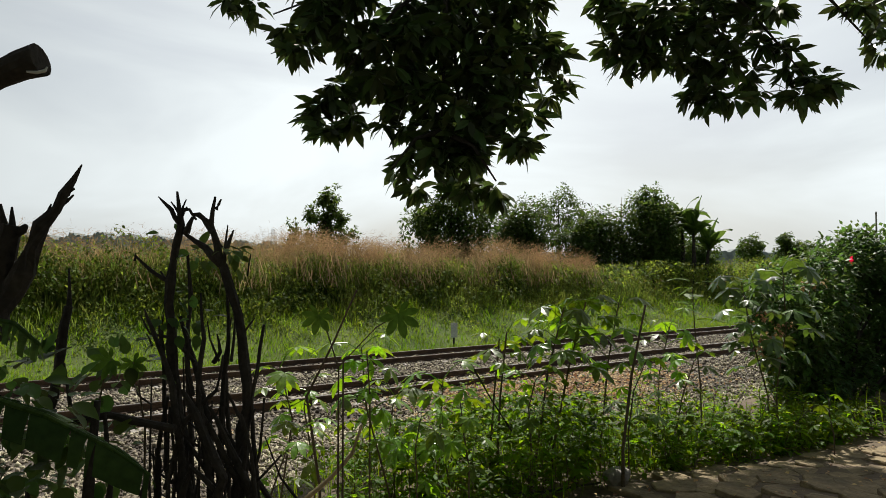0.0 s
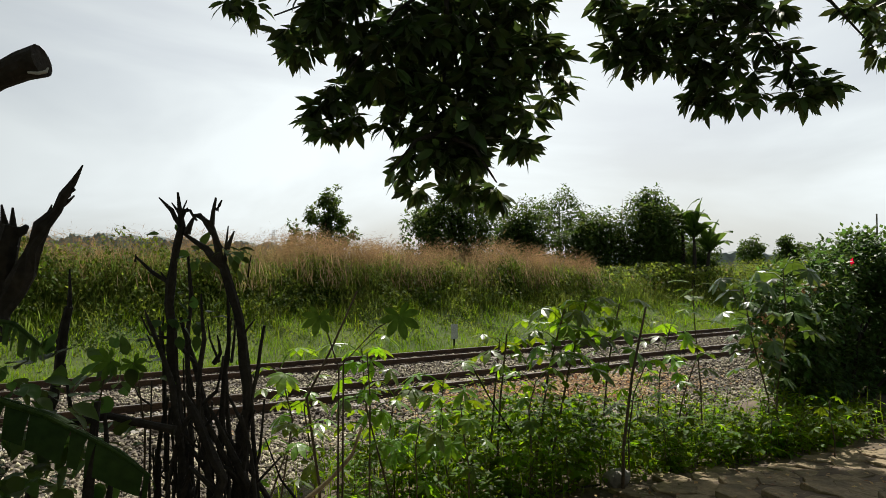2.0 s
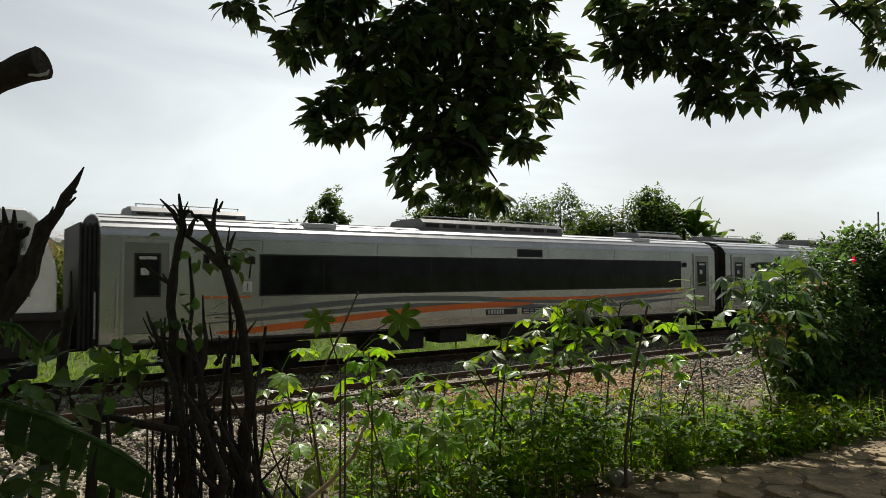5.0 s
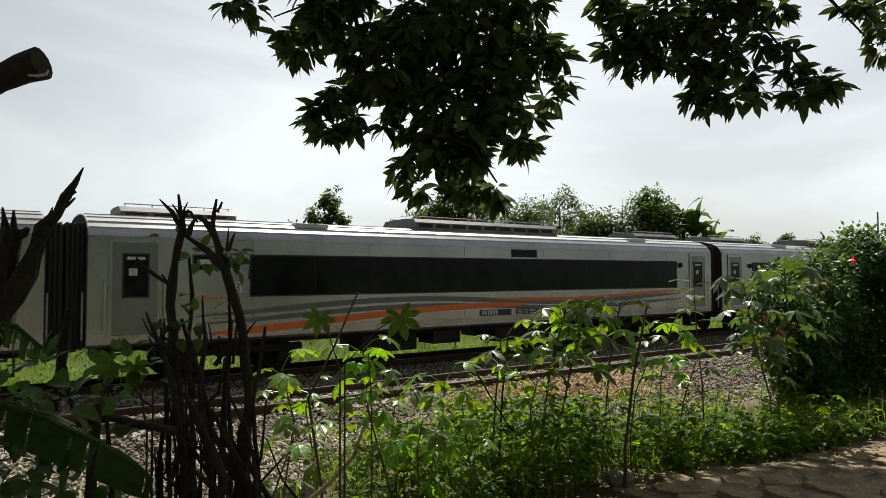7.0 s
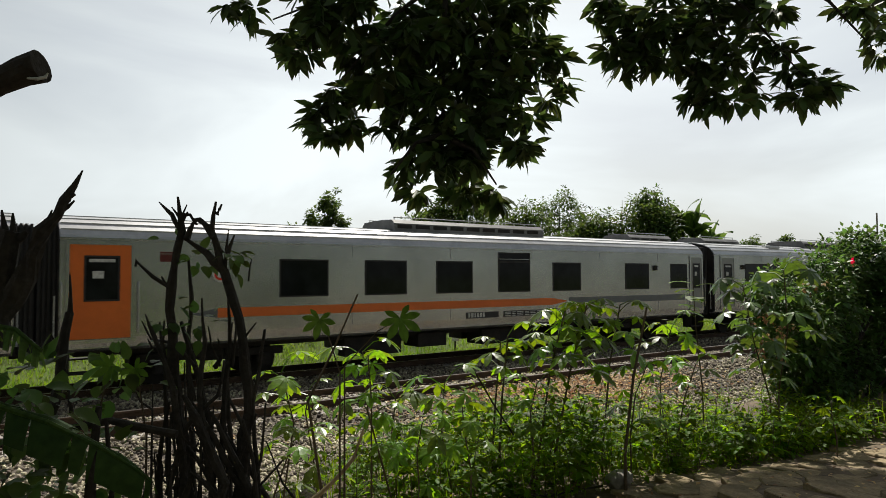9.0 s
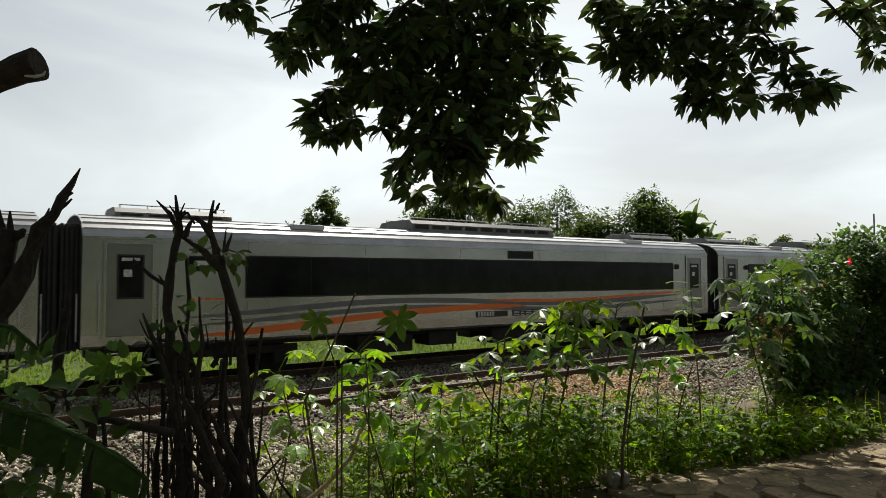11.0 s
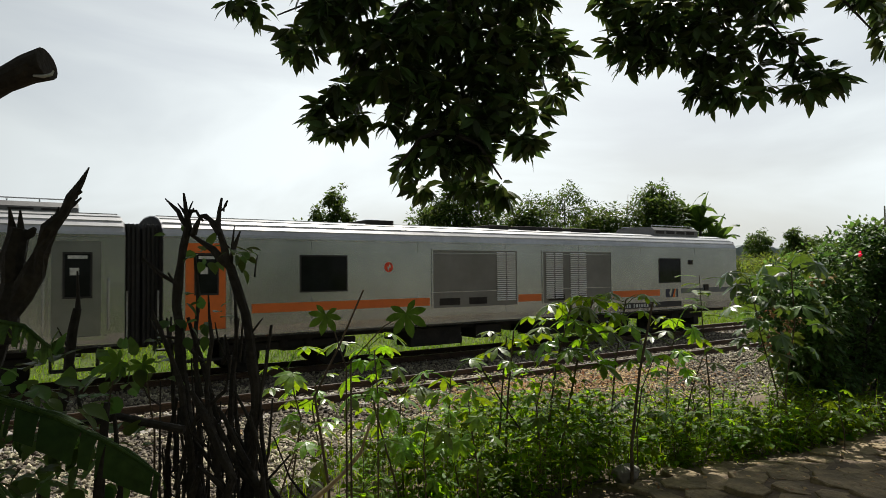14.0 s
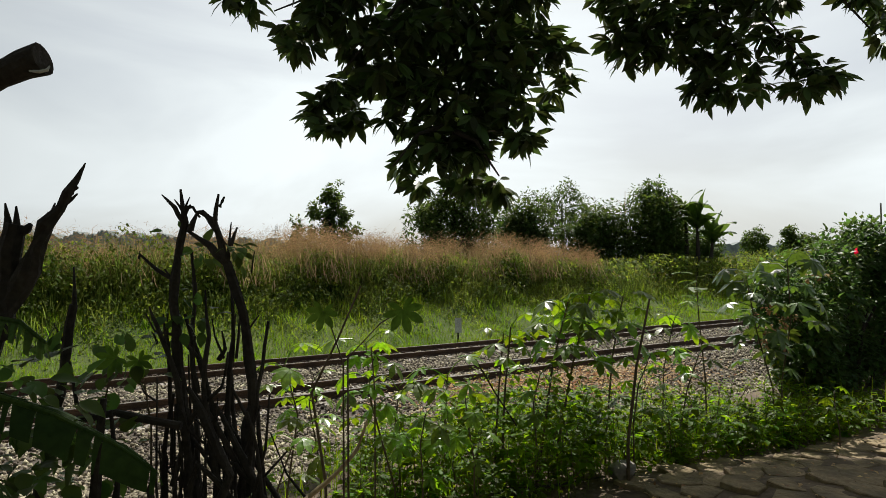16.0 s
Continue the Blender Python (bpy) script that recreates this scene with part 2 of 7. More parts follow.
def tube(bm, pts, radii, n=7):
    """A tapered round bar through points."""
    rings = []
    pts = [Vector(p) for p in pts]
    for i, p in enumerate(pts):
        d = (pts[min(i + 1, len(pts) - 1)] - pts[max(i - 1, 0)]).normalized()
        side = d.cross(Vector((0.31, 0.17, 0.93)) if abs(d.z) < 0.9 else Vector((1, 0.1, 0))).normalized()
        up = d.cross(side)
        rings.append([bm.verts.new(p + (side * math.cos(6.2832 * k / n) + up * math.sin(6.2832 * k / n)) * radii[i]) for k in range(n)])
    for a, b in zip(rings, rings[1:]):
        for k in range(n):
            bm.faces.new((a[k], a[(k + 1) % n], b[(k + 1) % n], b[k]))
    bm.faces.new(rings[0][::-1])
    bm.faces.new(rings[-1])
    return bm


def extrude_x(prof, x0, x1, bm=None, closed=True):
    """A yz profile pulled along x."""
    bm = bm or bmesh.new()
    a = [bm.verts.new((x0, y, z)) for y, z in prof]
    b = [bm.verts.new((x1, y, z)) for y, z in prof]
    n = len(prof)
    for k in range(n if closed else n - 1):
        bm.faces.new((a[k], a[(k + 1) % n], b[(k + 1) % n], b[k]))
    if closed:
        bm.faces.new(a[::-1])
        bm.faces.new(b)
    return bm


def scatter(name, tv, tf, mats, material, parent=None):
    """One mesh of many copies of a small template; mats: n x 3 x 4 array."""
    tv, tf = np.asarray(tv, float), np.asarray(tf, int)
    mats = np.asarray(mats, float)
    n, k = len(mats), len(tv)
    v = np.einsum("nij,kj->nki", mats[:, :, :3], tv) + mats[:, None, :, 3]
    f = (tf[None] + (np.arange(n) * k)[:, None, None]).reshape(-1, tf.shape[1])
    me = bpy.data.meshes.new(name)
    me.vertices.add(n * k)
    me.vertices.foreach_set("co", v.ravel())
    m = tf.shape[1]
    me.loops.add(len(f) * m)
    me.loops.foreach_set("vertex_index", f.ravel())
    me.polygons.add(len(f))
    me.polygons.foreach_set("loop_start", np.arange(len(f)) * m)
    me.update(calc_edges=True)
    me.materials.append(material)
    return link(name, me, None, parent)


rng = np.random.default_rng(5)


def frames_of(pos, direction, scale, roll=None, width=1.0):
    """Matrices whose x axis follows direction; z is the leaf's face."""
    pos, d = np.asarray(pos, float), np.asarray(direction, float)
    n = len(pos)
    d = d / np.linalg.norm(d, axis=1, keepdims=True)
    ref = np.tile([0.0, 0.0, 1.0], (n, 1)) + rng.normal(0, 0.25, (n, 3))
    y = np.cross(ref, d)
    y /= np.linalg.norm(y, axis=1, keepdims=True) + 1e-9
    z = np.cross(d, y)
    if roll is not None:
        c, s = np.cos(roll)[:, None], np.sin(roll)[:, None]
        y, z = y * c + z * s, z * c - y * s
    sc = np.broadcast_to(np.asarray(scale, float), (n,))[:, None]
    return np.stack([d * sc, y * sc * width, z * sc, pos], axis=2)


# leaf templates, length 1 along x
LEAF_V = [(0, 0, 0), (0.3, 0.155, 0.03), (0.3, -0.155, 0.03), (0.3, 0, 0), (0.65, 0.15, 0.0), (0.65, -0.15, 0.0), (0.65, 0, -0.03), (1, 0, -0.12)]
LEAF_F = [(0, 3, 1), (0, 2, 3), (1, 3, 6), (1, 6, 4), (3, 2, 5), (3, 5, 6), (4, 6, 7), (6, 5, 7)]
OVAL_V = [(0, 0, 0), (0.45, 0.3, 0.06), (0.45, -0.3, 0.06), (0.5, 0, 0), (1, 0, -0.1)]
OVAL_F = [(0, 3, 1), (0, 2, 3), (1, 3, 4), (3, 2, 4)]
# a broad ovate leaf: midrib points and both margins
ROUND_V = [(0, 0, 0)] + [(u, side * w, z if side else z - 0.06) for u, w, z in ((0.12, 0.22, 0.05), (0.35, 0.34, 0.07), (0.62, 0.27, 0.02), (0.85, 0.11, -0.06)) for side in (1, 0, -1)] + [(1, 0, -0.14)]
ROUND_F = [(0, 2, 1), (0, 3, 2)] + [f for k in (1, 4, 7) for f in ((k, k + 1, k + 4), (k, k + 4, k + 3), (k + 1, k + 2, k + 5), (k + 1, k + 5, k + 4))] + [(10, 11, 13), (11, 12, 13)]
BLADE_V = [(-0.5, 0, 0), (0.5, 0, 0), (0.4, 0.08, 0.55), (-0.4, 0.08, 0.55), (0.05, 0.34, 1.0)]
BLADE_F = [(0, 1, 2), (0, 2, 3), (3, 2, 4)]


def blades(pos, height, width, lean):
    """Upright blade matrices: random turn, lean outward."""
    n = len(pos)
    a = rng.uniform(0, 6.2832, n)
    h = np.broadcast_to(height, (n,))
    w = np.broadcast_to(width, (n,))
    l = rng.normal(0, lean, n)
    c, s = np.cos(a), np.sin(a)
    X = np.stack([c * w, s * w, np.zeros(n)], 1)
    Y = np.stack([-s * h, c * h, np.zeros(n)], 1)
    Z = np.stack([-s * l * h, c * l * h, h], 1)
    return np.stack([X, Y, Z, np.asarray(pos)], axis=2)


def each(name, boxes, material, parent):
    """Every box as a part of its own."""
    return [part(name, boxm(*b), material, parent) for b in boxes]


# ---- ground ----
PROFILE_Y = [-3000, -20, 0, 4.7, 5.3, 6.5, 8.8, 18.2, 19.5, 20.6, 21.7, 22.6, 24, 26, 30, 60, 3000]
PROFILE_Z = [0.6, 0.6, 0.6, 0.58, 0.42, -0.4, -0.5, -0.55, -0.3, 0.0, 0.45, 0.85, 1.0, 1.05, 1.1, 0.9, 0.9]


def ground_z(x, y):
    z = np.interp(y, PROFILE_Y, PROFILE_Z)
    x, y = np.asarray(x, float), np.asarray(y, float)
    rough = 0.05 * np.sin(x * 1.3 + y * 0.7) + 0.04 * np.sin(x * 0.47 - y * 1.1 + 1) + 0.02 * np.sin(x * 3.1 + y * 2.3)
    return z + rough * np.where((y > 6.0) & (y < 18.5), 0.1, 1.0) * (np.abs(y) < 60)


def build_ground():
    xs = np.concatenate([[-3000, -600, -200, -80], np.arange(-40, 70.1, 0.7), [90, 140, 300, 800, 3000]])
    ys = np.concatenate([[-3000, -300, -60, -20], np.arange(-10, 32.1, 0.4), [40, 60, 120, 400, 1200, 3000]])
    X, Y = np.meshgrid(xs, ys)
    Z = ground_z(X, Y)
    nx, ny = len(xs), len(ys)
    v = np.stack([X, Y, Z], 2).reshape(-1, 3)
    i = np.arange(nx * ny).reshape(ny, nx)
    f = np.stack([i[:-1, :-1], i[:-1, 1:], i[1:, 1:], i[1:, :-1]], 2).reshape(-1, 4)
    me = bpy.data.meshes.new("ground")
    me.from_pydata(v.tolist(), [], f.tolist())
    for m in (M_SOIL, M_GROUND):
        me.materials.append(m)
    cy = Y[:-1, :-1].ravel()
    cx = X[:-1, :-1].ravel()
    me.polygons.foreach_set("material_index", ((cy > 18) | (cy < -12) | (np.abs(cx) > 80)).astype(int))
    g = link("ground", me, None, smooth=True)
    tagged(g, "brown soil bank and grassy field reaching the horizon", "ground", kind="structure")


build_ground()

NEAR_Y, FAR_Y = 11.8, 15.7


def build_ballast():
    prof = [(6.1, -0.3), (6.6, -0.37), (8.4, -0.35), (10.1, -0.17), (13.6, -0.17), (17.4, -0.17), (18.6, -0.52)]
    bm = bmesh.new()
    xs = [-300, -60] + list(np.arange(-25, 60.1, 1.0)) + [120, 400]
    rows = [[bm.verts.new((x, y + 0.12 * math.sin(x * 1.7 + y), z + 0.02 * math.sin(x * 2.3 + y * 3))) for y, z in prof] for x in xs]
    for a, b in zip(rows, rows[1:]):
        for k in range(len(prof) - 1):
            bm.faces.new((a[k], b[k], b[k + 1], a[k + 1]))
    bed = link("ballast_bed", bm, M_BALLAST, smooth=True)
    tagged(bed, "grey crushed stone ballast under the railway tracks", "ballast", kind="structure")
    # stones
    n = 125000
    x = rng.uniform(-12, 48, n)
    y = np.where(rng.uniform(0, 1, n) < 0.12, rng.uniform(5.6, 7.4, n), rng.uniform(6.3, 17.1, n))
    keep = rng.uniform(0, 1, n) < np.clip(1.5 - x / 28 - np.where(y > 14, 0.3, 0), 0.12, 1)
    x, y = x[keep], y[keep]
    n = len(x)
    xe, ye = rng.uniform(-4, 12, 34000), rng.uniform(5.1, 9.6, 34000)
    x, y = np.concatenate([x, xe]), np.concatenate([y, ye])
    n = len(x)
    z = np.interp(y, [4.7, 5.3, 6.5, 8.4, 10.1, 17.4, 18.6], [0.58, 0.43, -0.35, -0.33, -0.15, -0.15, -0.5])
    s = rng.uniform(0.017, 0.042, n)
    R = np.linalg.qr(rng.normal(size=(n, 3, 3)))[0] * (s[:, None] * rng.uniform(0.6, 1.25, (n, 3)))[:, None, :]
    mats = np.concatenate([R, np.stack([x, y, z], 1)[:, :, None]], 2)
    cv = [(-1.25, -0.2, 0.15), (0.1, -1.2, -0.2), (1.2, 0.1, 0.25), (-0.15, 1.25, 0.1), (0.25, -0.15, 1.15), (-0.1, 0.2, -1.1)]
    cf = [(0, 1, 4), (1, 2, 4), (2, 3, 4), (3, 0, 4), (1, 0, 5), (2, 1, 5), (3, 2, 5), (0, 3, 5)]
    st = scatter("ballast_stones", cv, cf, mats, M_STONE)
    tagged(st, "loose grey crushed ballast stones along the railway", "gravel", kind="stuff")


build_ballast()

RAIL_PROF = [(-0.06, -0.14), (0.06, -0.14), (0.06, -0.125), (0.012, -0.112), (0.012, -0.045), (0.034, -0.035), (0.034, -0.004), (0.028, -0.001), (-0.028, -0.001), (-0.034, -0.004), (-0.034, -0.035), (-0.012, -0.045), (-0.012, -0.112), (-0.06, -0.125)]


def build_track(yc, label):
    track = empty("railway_track", (0, yc, 0))
    tagged(track, label, "railway track", group="railway tracks")
    for s in (-0.567, 0.567):
        r = part("rail", extrude_x([(y + s, z) for y, z in RAIL_PROF], -320, 420), M_RAIL, track, "brown rusty steel rail with worn running top")
        part("running_surface", boxm(-320, 420, s - 0.024, s + 0.024, -0.0012, 0.0012), M_RAILTOP, r)
    bm = boxm(-0.12, 0.12, -1.0, 1.0, -0.3, -0.145, bevel=0.02)
    me = bpy.data.meshes.new("sleeper")
    bm.to_mesh(me)
    me.materials.append(M_CONCRETE)
    for k in range(110):
        sl = new("sleeper", me)
        sl.parent = track
        sl.location = (-14 + 0.6 * k, 0, 0)
    cb = boxm(-0.05, 0.05, -0.11, 0.11, -0.15, -0.11, bevel=0.012)
    cme = bpy.data.meshes.new("rail_clip")
    cb.to_mesh(cme)
    cme.materials.append(M_RAIL)
    for k in range(70):
        for s in (-0.567, 0.567):
            c = new("rail_clip", cme)
            c.parent = track
            c.location = (-11 + 0.6 * k + 0.02, s, 0)
    return track


build_track(NEAR_Y, "empty single railway track with rusty rails on ballast")
build_track(FAR_Y, "railway track with rusty rails beside the grass verge")

# ---- train ----
COACH_L, PITCH, LOCO_Q = 20.1, 20.8, 15.9
SIDE = 1.495


def coach_profile(k=1.0, drop=0.0):
    half = [(1.40, 0.84), (1.47, 0.92), (SIDE, 1.1), (SIDE, 2.96), (1.475, 3.05), (1.41, 3.15), (1.28, 3.27), (1.05, 3.37), (0.7, 3.45), (0.3, 3.49)]
    half = [(y * k, z - drop) for y, z in half]
    return [(-y, z) for y, z in half] + [(y, z) for y, z in half[::-1]]


def strip(curve, width, side, off=0.004):
    """A thin painted stripe on the body side that follows z over x."""
    bm = bmesh.new()
    y = side * (SIDE + off)
    low = [bm.verts.new((x, y, z - w / 2)) for (x, z), w in zip(curve, width)]
    top = [bm.verts.new((x, y, z + w / 2)) for (x, z), w in zip(curve, width)]
    for k in range(len(curve) - 1):
        bm.faces.new((low[k], low[k + 1], top[k + 1], top[k]))
    return bm


def wheelset(parent, x, r=0.387):
    for s in (-0.567, 0.567):
        bm = bmesh.new()
        bmesh.ops.create_cone(bm, cap_ends=True, segments=24, radius1=r, radius2=r, depth=0.11, matrix=Matrix.Translation((x, s, r)) @ Matrix.Rotation(math.pi / 2, 4, "X"))
        bmesh.ops.create_cone(bm, cap_ends=True, segments=24, radius1=r + 0.026, radius2=r + 0.026, depth=0.025, matrix=Matrix.Translation((x, s * 0.92, r)) @ Matrix.Rotation(math.pi / 2, 4, "X"))
        bmesh.ops.create_cone(bm, cap_ends=True, segments=12, radius1=0.13, radius2=0.1, depth=0.2, matrix=Matrix.Translation((x, s * 1.25, r)) @ Matrix.Rotation(math.pi / 2, 4, "X"))
        part("wheel", bm, M_UNDER, parent)


def bogie(thing, xc, axles, label=""):
    bm = bmesh.new()
    reach = max(abs(a) for a in axles) + 0.45
    for s in (-1, 1):
        box(bm, xc - reach, xc + reach, s * 0.93 - 0.07, s * 0.93 + 0.07, 0.5, 0.68, 0.03)
        for a in axles:
            box(bm, xc + a - 0.14, xc + a + 0.14, s * 0.95 - 0.1, s * 0.95 + 0.1, 0.26, 0.55, 0.03)
        for a in (-0.3, 0.3):
            bmesh.ops.create_cone(bm, cap_ends=True, segments=12, radius1=0.11, radius2=0.11, depth=0.34, matrix=Matrix.Translation((xc + a, s * 0.97, 0.72)))
    box(bm, xc - 0.3, xc + 0.3, -0.95, 0.95, 0.45, 0.75, 0.03)
    b = part("bogie", bm, M_UNDER, thing, "dirty black bogie frame")
    for a in axles:
        wheelset(b, xc + a)


def door(thing, x0, x1, side, material, label):
    y = side * SIDE
    ya, yb = sorted((y - side * 0.02, y + side * 0.012))
    frame_bm = bmesh.new()
    for a, b, c, d in ((x0 - 0.06, x0, 1.04, 2.92), (x1, x1 + 0.06, 1.04, 2.92), (x0 - 0.06, x1 + 0.06, 2.86, 2.93), (x0 - 0.1, x1 + 0.1, 1.0, 1.07)):
        box(frame_bm, a, b, ya, yb + (0.015 if side > 0 else 0), c, d)
        if side < 0:
            box(frame_bm, a, b, ya - 0.015, yb, c, d)
    part("door_frame", frame_bm, M_STEEL, thing)
    pa, pb = sorted((y - side * 0.02, y + side * 0.014))
    d = part("coach_door", boxm(x0, x1, pa, pb, 1.08, 2.86), material, thing, label)
    w = x1 - x0
    fr = bmesh.new()
    xa, xb, za, zb = x0 + 0.26 * w, x1 - 0.22 * w, 1.82, 2.62
    fa, fb = sorted((y, y + side * 0.026))
    for a, b, c, e in ((xa - 0.035, xa, za, zb), (xb, xb + 0.035, za, zb), (xa - 0.035, xb + 0.035, zb, zb + 0.035), (xa - 0.035, xb + 0.035, za - 0.035, za)):
        box(fr, a, b, fa, fb, c, e)
    part("window_frame", fr, M_RUBBER, d)
    ga, gb = sorted((y, y + side * 0.02))
    part("pane", boxm(xa, xb, ga, gb, za, zb), M_GLASS, d)
    na, nb = sorted((y, y + side * 0.023))
    part("notice", boxm(xa + 0.2 * (xb - xa), xb - 0.45 * (xb - xa), na, nb, 2.22, 2.36), M_SIGN, d)
    part("notice_bar", boxm(xa + 0.05, xb - 0.05, na, nb, 2.53, 2.59), M_SIGN, d)
    for x in (x0 - 0.13, x1 + 0.13):
        rail = bmesh.new()
        tube(rail, [(x, y + side * 0.05, 1.15), (x, y + side * 0.06, 1.2), (x, y + side * 0.06, 2.1), (x, y + side * 0.01, 2.15)], [0.014] * 4, 6)
        part("grab_rail", rail, M_STEEL, d)
    st = bmesh.new()
    sa, sb = sorted((y - side * 0.35, y - side * 0.02))
    box(st, x0, x1, sa, sb, 0.42, 0.45)
    box(st, x0, x0 + 0.03, sa, sb, 0.42, 0.85)
    box(st, x1 - 0.03, x1, sa, sb, 0.42, 0.85)
    part("door_step", st, M_UNDER, thing)


def window(thing, x0, x1, z0, z1, side, name="window"):
    y = side * SIDE
    fr = bmesh.new()
    fa, fb = sorted((y - side * 0.01, y + side * 0.014))
    e = 0.03
    for a, b, c, d in ((x0 - e, x0, z0 - e, z1 + e), (x1, x1 + e, z0 - e, z1 + e), (x0, x1, z1, z1 + e), (x0, x1, z0 - e, z0)):
        box(fr, a, b, fa, fb, c, d)
    w = part(name, fr, M_RUBBER, thing)
    ga, gb = sorted((y - side * 0.01, y + side * 0.007))
    part("pane", boxm(x0, x1, ga, gb, z0, z1), M_GLASS, w, "dark tinted glass")
    return w


def bars(name, thing, x0, z, widths, side, material, step=0.16, tall=0.13, y=SIDE):
    """Unreadable writing as plain bars, each a part; a negative width leaves a gap."""
    x = x0
    for h in widths:
        a, b = sorted((side * y, side * (y + 0.006)))
        if h > 0:
            part(name, boxm(x, x + step * h, a, b, z, z + tall), material, thing)
        x += step * (abs(h) + 0.35)


def ac_unit(thing, x0, x1, w=0.85, base=3.4, top=3.74):
    bm = bmesh.new()
    prof = [(-w, base), (-w, top - 0.12), (-w + 0.12, top - 0.02), (-0.3, top), (0.3, top), (w - 0.12, top - 0.02), (w, top - 0.12), (w, base)]
    extrude_x(prof, x0, x1, bm)
    u = part("air_conditioner", bm, M_ACGREY, thing, "dark grey roof air conditioning unit")
    n = max(3, int((x1 - x0) / 0.55))
    for k in range(n):
        a = x0 + 0.1 + k * (x1 - x0 - 0.2) / n
        b = a + (x1 - x0 - 0.2) / n - 0.12
        each("vent_grille", [(a, b, -w - 0.008, -w + 0.03, base + 0.09, top - 0.15), (a, b, w - 0.03, w + 0.008, base + 0.09, top - 0.15)], M_UNDER, u)
    for s in (-1, 1):
        h = bmesh.new()
        tube(h, [(x0 + 0.1, s * (w - 0.2), top + 0.05), (x1 - 0.1, s * (w - 0.2), top + 0.05)], [0.014, 0.014], 5)
        for k in range(5):
            x = x0 + 0.12 + k * (x1 - x0 - 0.24) / 4
            tube(h, [(x, s * (w - 0.2), top - 0.06), (x, s * (w - 0.2), top + 0.05)], [0.012, 0.012], 5)
        part("roof_rail", h, M_STEEL, u)


def coach_shell(label, numbers=True):
    c = empty("passenger_coach")
    tagged(c, label, "train coach", group="coaches of the train")
    prof = coach_profile()
    lo, hi = prof[:4] + prof[-4:], prof[3:-3]
    part("body", extrude_x(lo, 0, COACH_L), M_STEEL, c)
    part("roof", extrude_x(hi, 0, COACH_L), M_ROOF, c, "pale shiny ribbed steel roof", smooth=False)
    for y, z in ((1.41, 3.15), (1.28, 3.27), (1.05, 3.37), (0.7, 3.45)):
        for s in (-1, 1):
            part("roof_rib", boxm(0.02, COACH_L - 0.02, s * y - 0.012, s * y + 0.012, z - 0.01, z + 0.014), M_ROOF, c)
    for s in (-1, 1):
        each("side_rail", [(0, COACH_L, s * SIDE - 0.022, s * SIDE + 0.022, 2.965, 2.995), (0, COACH_L, s * SIDE - 0.008, s * SIDE + 0.008, 1.695, 1.71),
                           (0, COACH_L, s * SIDE - 0.008, s * SIDE + 0.008, 2.7, 2.712), (0, COACH_L, s * 1.47 - 0.012, s * 1.47 + 0.012, 0.9, 0.925)], M_STEEL, c)
    for k in range(1, 7):
        x = k * COACH_L / 7 + 0.3
        for s in (-1, 1):
            a, b = sorted((s * (SIDE - 0.01), s * (SIDE + 0.0025)))
            each("panel_seam", [(x, x + 0.012, a, b, 1.12, 1.69), (x, x + 0.012, a, b, 2.72, 2.95)], M_GREYS, c)
    # ends: dark recess, bellows and coupler
    for x0, x1, s in ((-0.33, 0.0, -1), (COACH_L, COACH_L + 0.33, 1)):
        bm = bmesh.new()
        for k in range(4):
            a = x0 + k * 0.083
            box(bm, a, a + 0.05, -1.22, 1.22, 0.8, 3.24, 0.012)
            box(bm, a + 0.05, a + 0.083, -1.16, 1.16, 0.86, 3.18)
        part("gangway_bellows", bm, M_RUBBER, c, "black rubber gangway bellows")
        part("coupler", boxm(min(x0, x1) - 0.0, max(x0, x1), -0.12, 0.12, 0.66, 0.86, bevel=0.03), M_UNDER, c)
        e0, e1 = (-0.012, 0.004) if s < 0 else (COACH_L - 0.004, COACH_L + 0.012)
        part("end_panel", extrude_x([(y * 0.985, 0.06 + z * 0.975) for y, z in coach_profile()], e0, e1), M_UNDER, c, "dark coach end")
        for sd in (-1, 1):
            grab = bmesh.new()
            gx = min(e0, e1) - 0.05 if s < 0 else max(e0, e1) + 0.05
            tube(grab, [(gx, sd * 1.36, 1.0), (gx, sd * 1.36, 1.9)], [0.014, 0.014], 5)
            part("end_grab_rail", grab, M_SIGN, c, "pale vertical grab rail")
    # underframe gear
    bm = boxm(0.3, COACH_L - 0.3, -1.1, 1.1, 0.72, 0.86)
    part("underframe", bm, M_UNDER, c)
    for a, b, z in ((6.0, 7.6, 0.32), (8.1, 9.0, 0.42), (10.2, 12.3, 0.36), (12.8, 13.4, 0.45)):
        part("equipment_box", boxm(a, b, -1.2, -0.5, z, 0.78, bevel=0.03), M_UNDER, c)
        part("equipment_box", boxm(a + 0.6, b + 0.4, 0.5, 1.2, z, 0.78, bevel=0.03), M_UNDER, c)
    bogie(c, 3.0, (-1.1, 1.1))
    bogie(c, COACH_L - 3.0, (-1.1, 1.1))
    if numbers:
        part("number_panel", boxm(9.42, 10.55, -SIDE - 0.004, -SIDE + 0.002, 1.11, 1.27), M_PRINT, c, "black panel with white bars")
        part("number_panel", boxm(10.72, 12.4, -SIDE - 0.004, -SIDE + 0.002, 1.11, 1.27), M_PRINT, c, "black panel with white bars")
        bars("number_bar", c, 9.5, 1.135, (0.5, 0.7, 0.4, 0.6, 0.5, 0.6), -1, M_SIGN, 0.11, 0.12, SIDE + 0.003)
        for zz in (1.13, 1.18, 1.225):
            bars("print_bar", c, 10.78, zz, (1.2, 0.7, 1.4, 0.9, 1.1, 1.2), -1, M_SIGN, 0.17, 0.02, SIDE + 0.003)
    return c


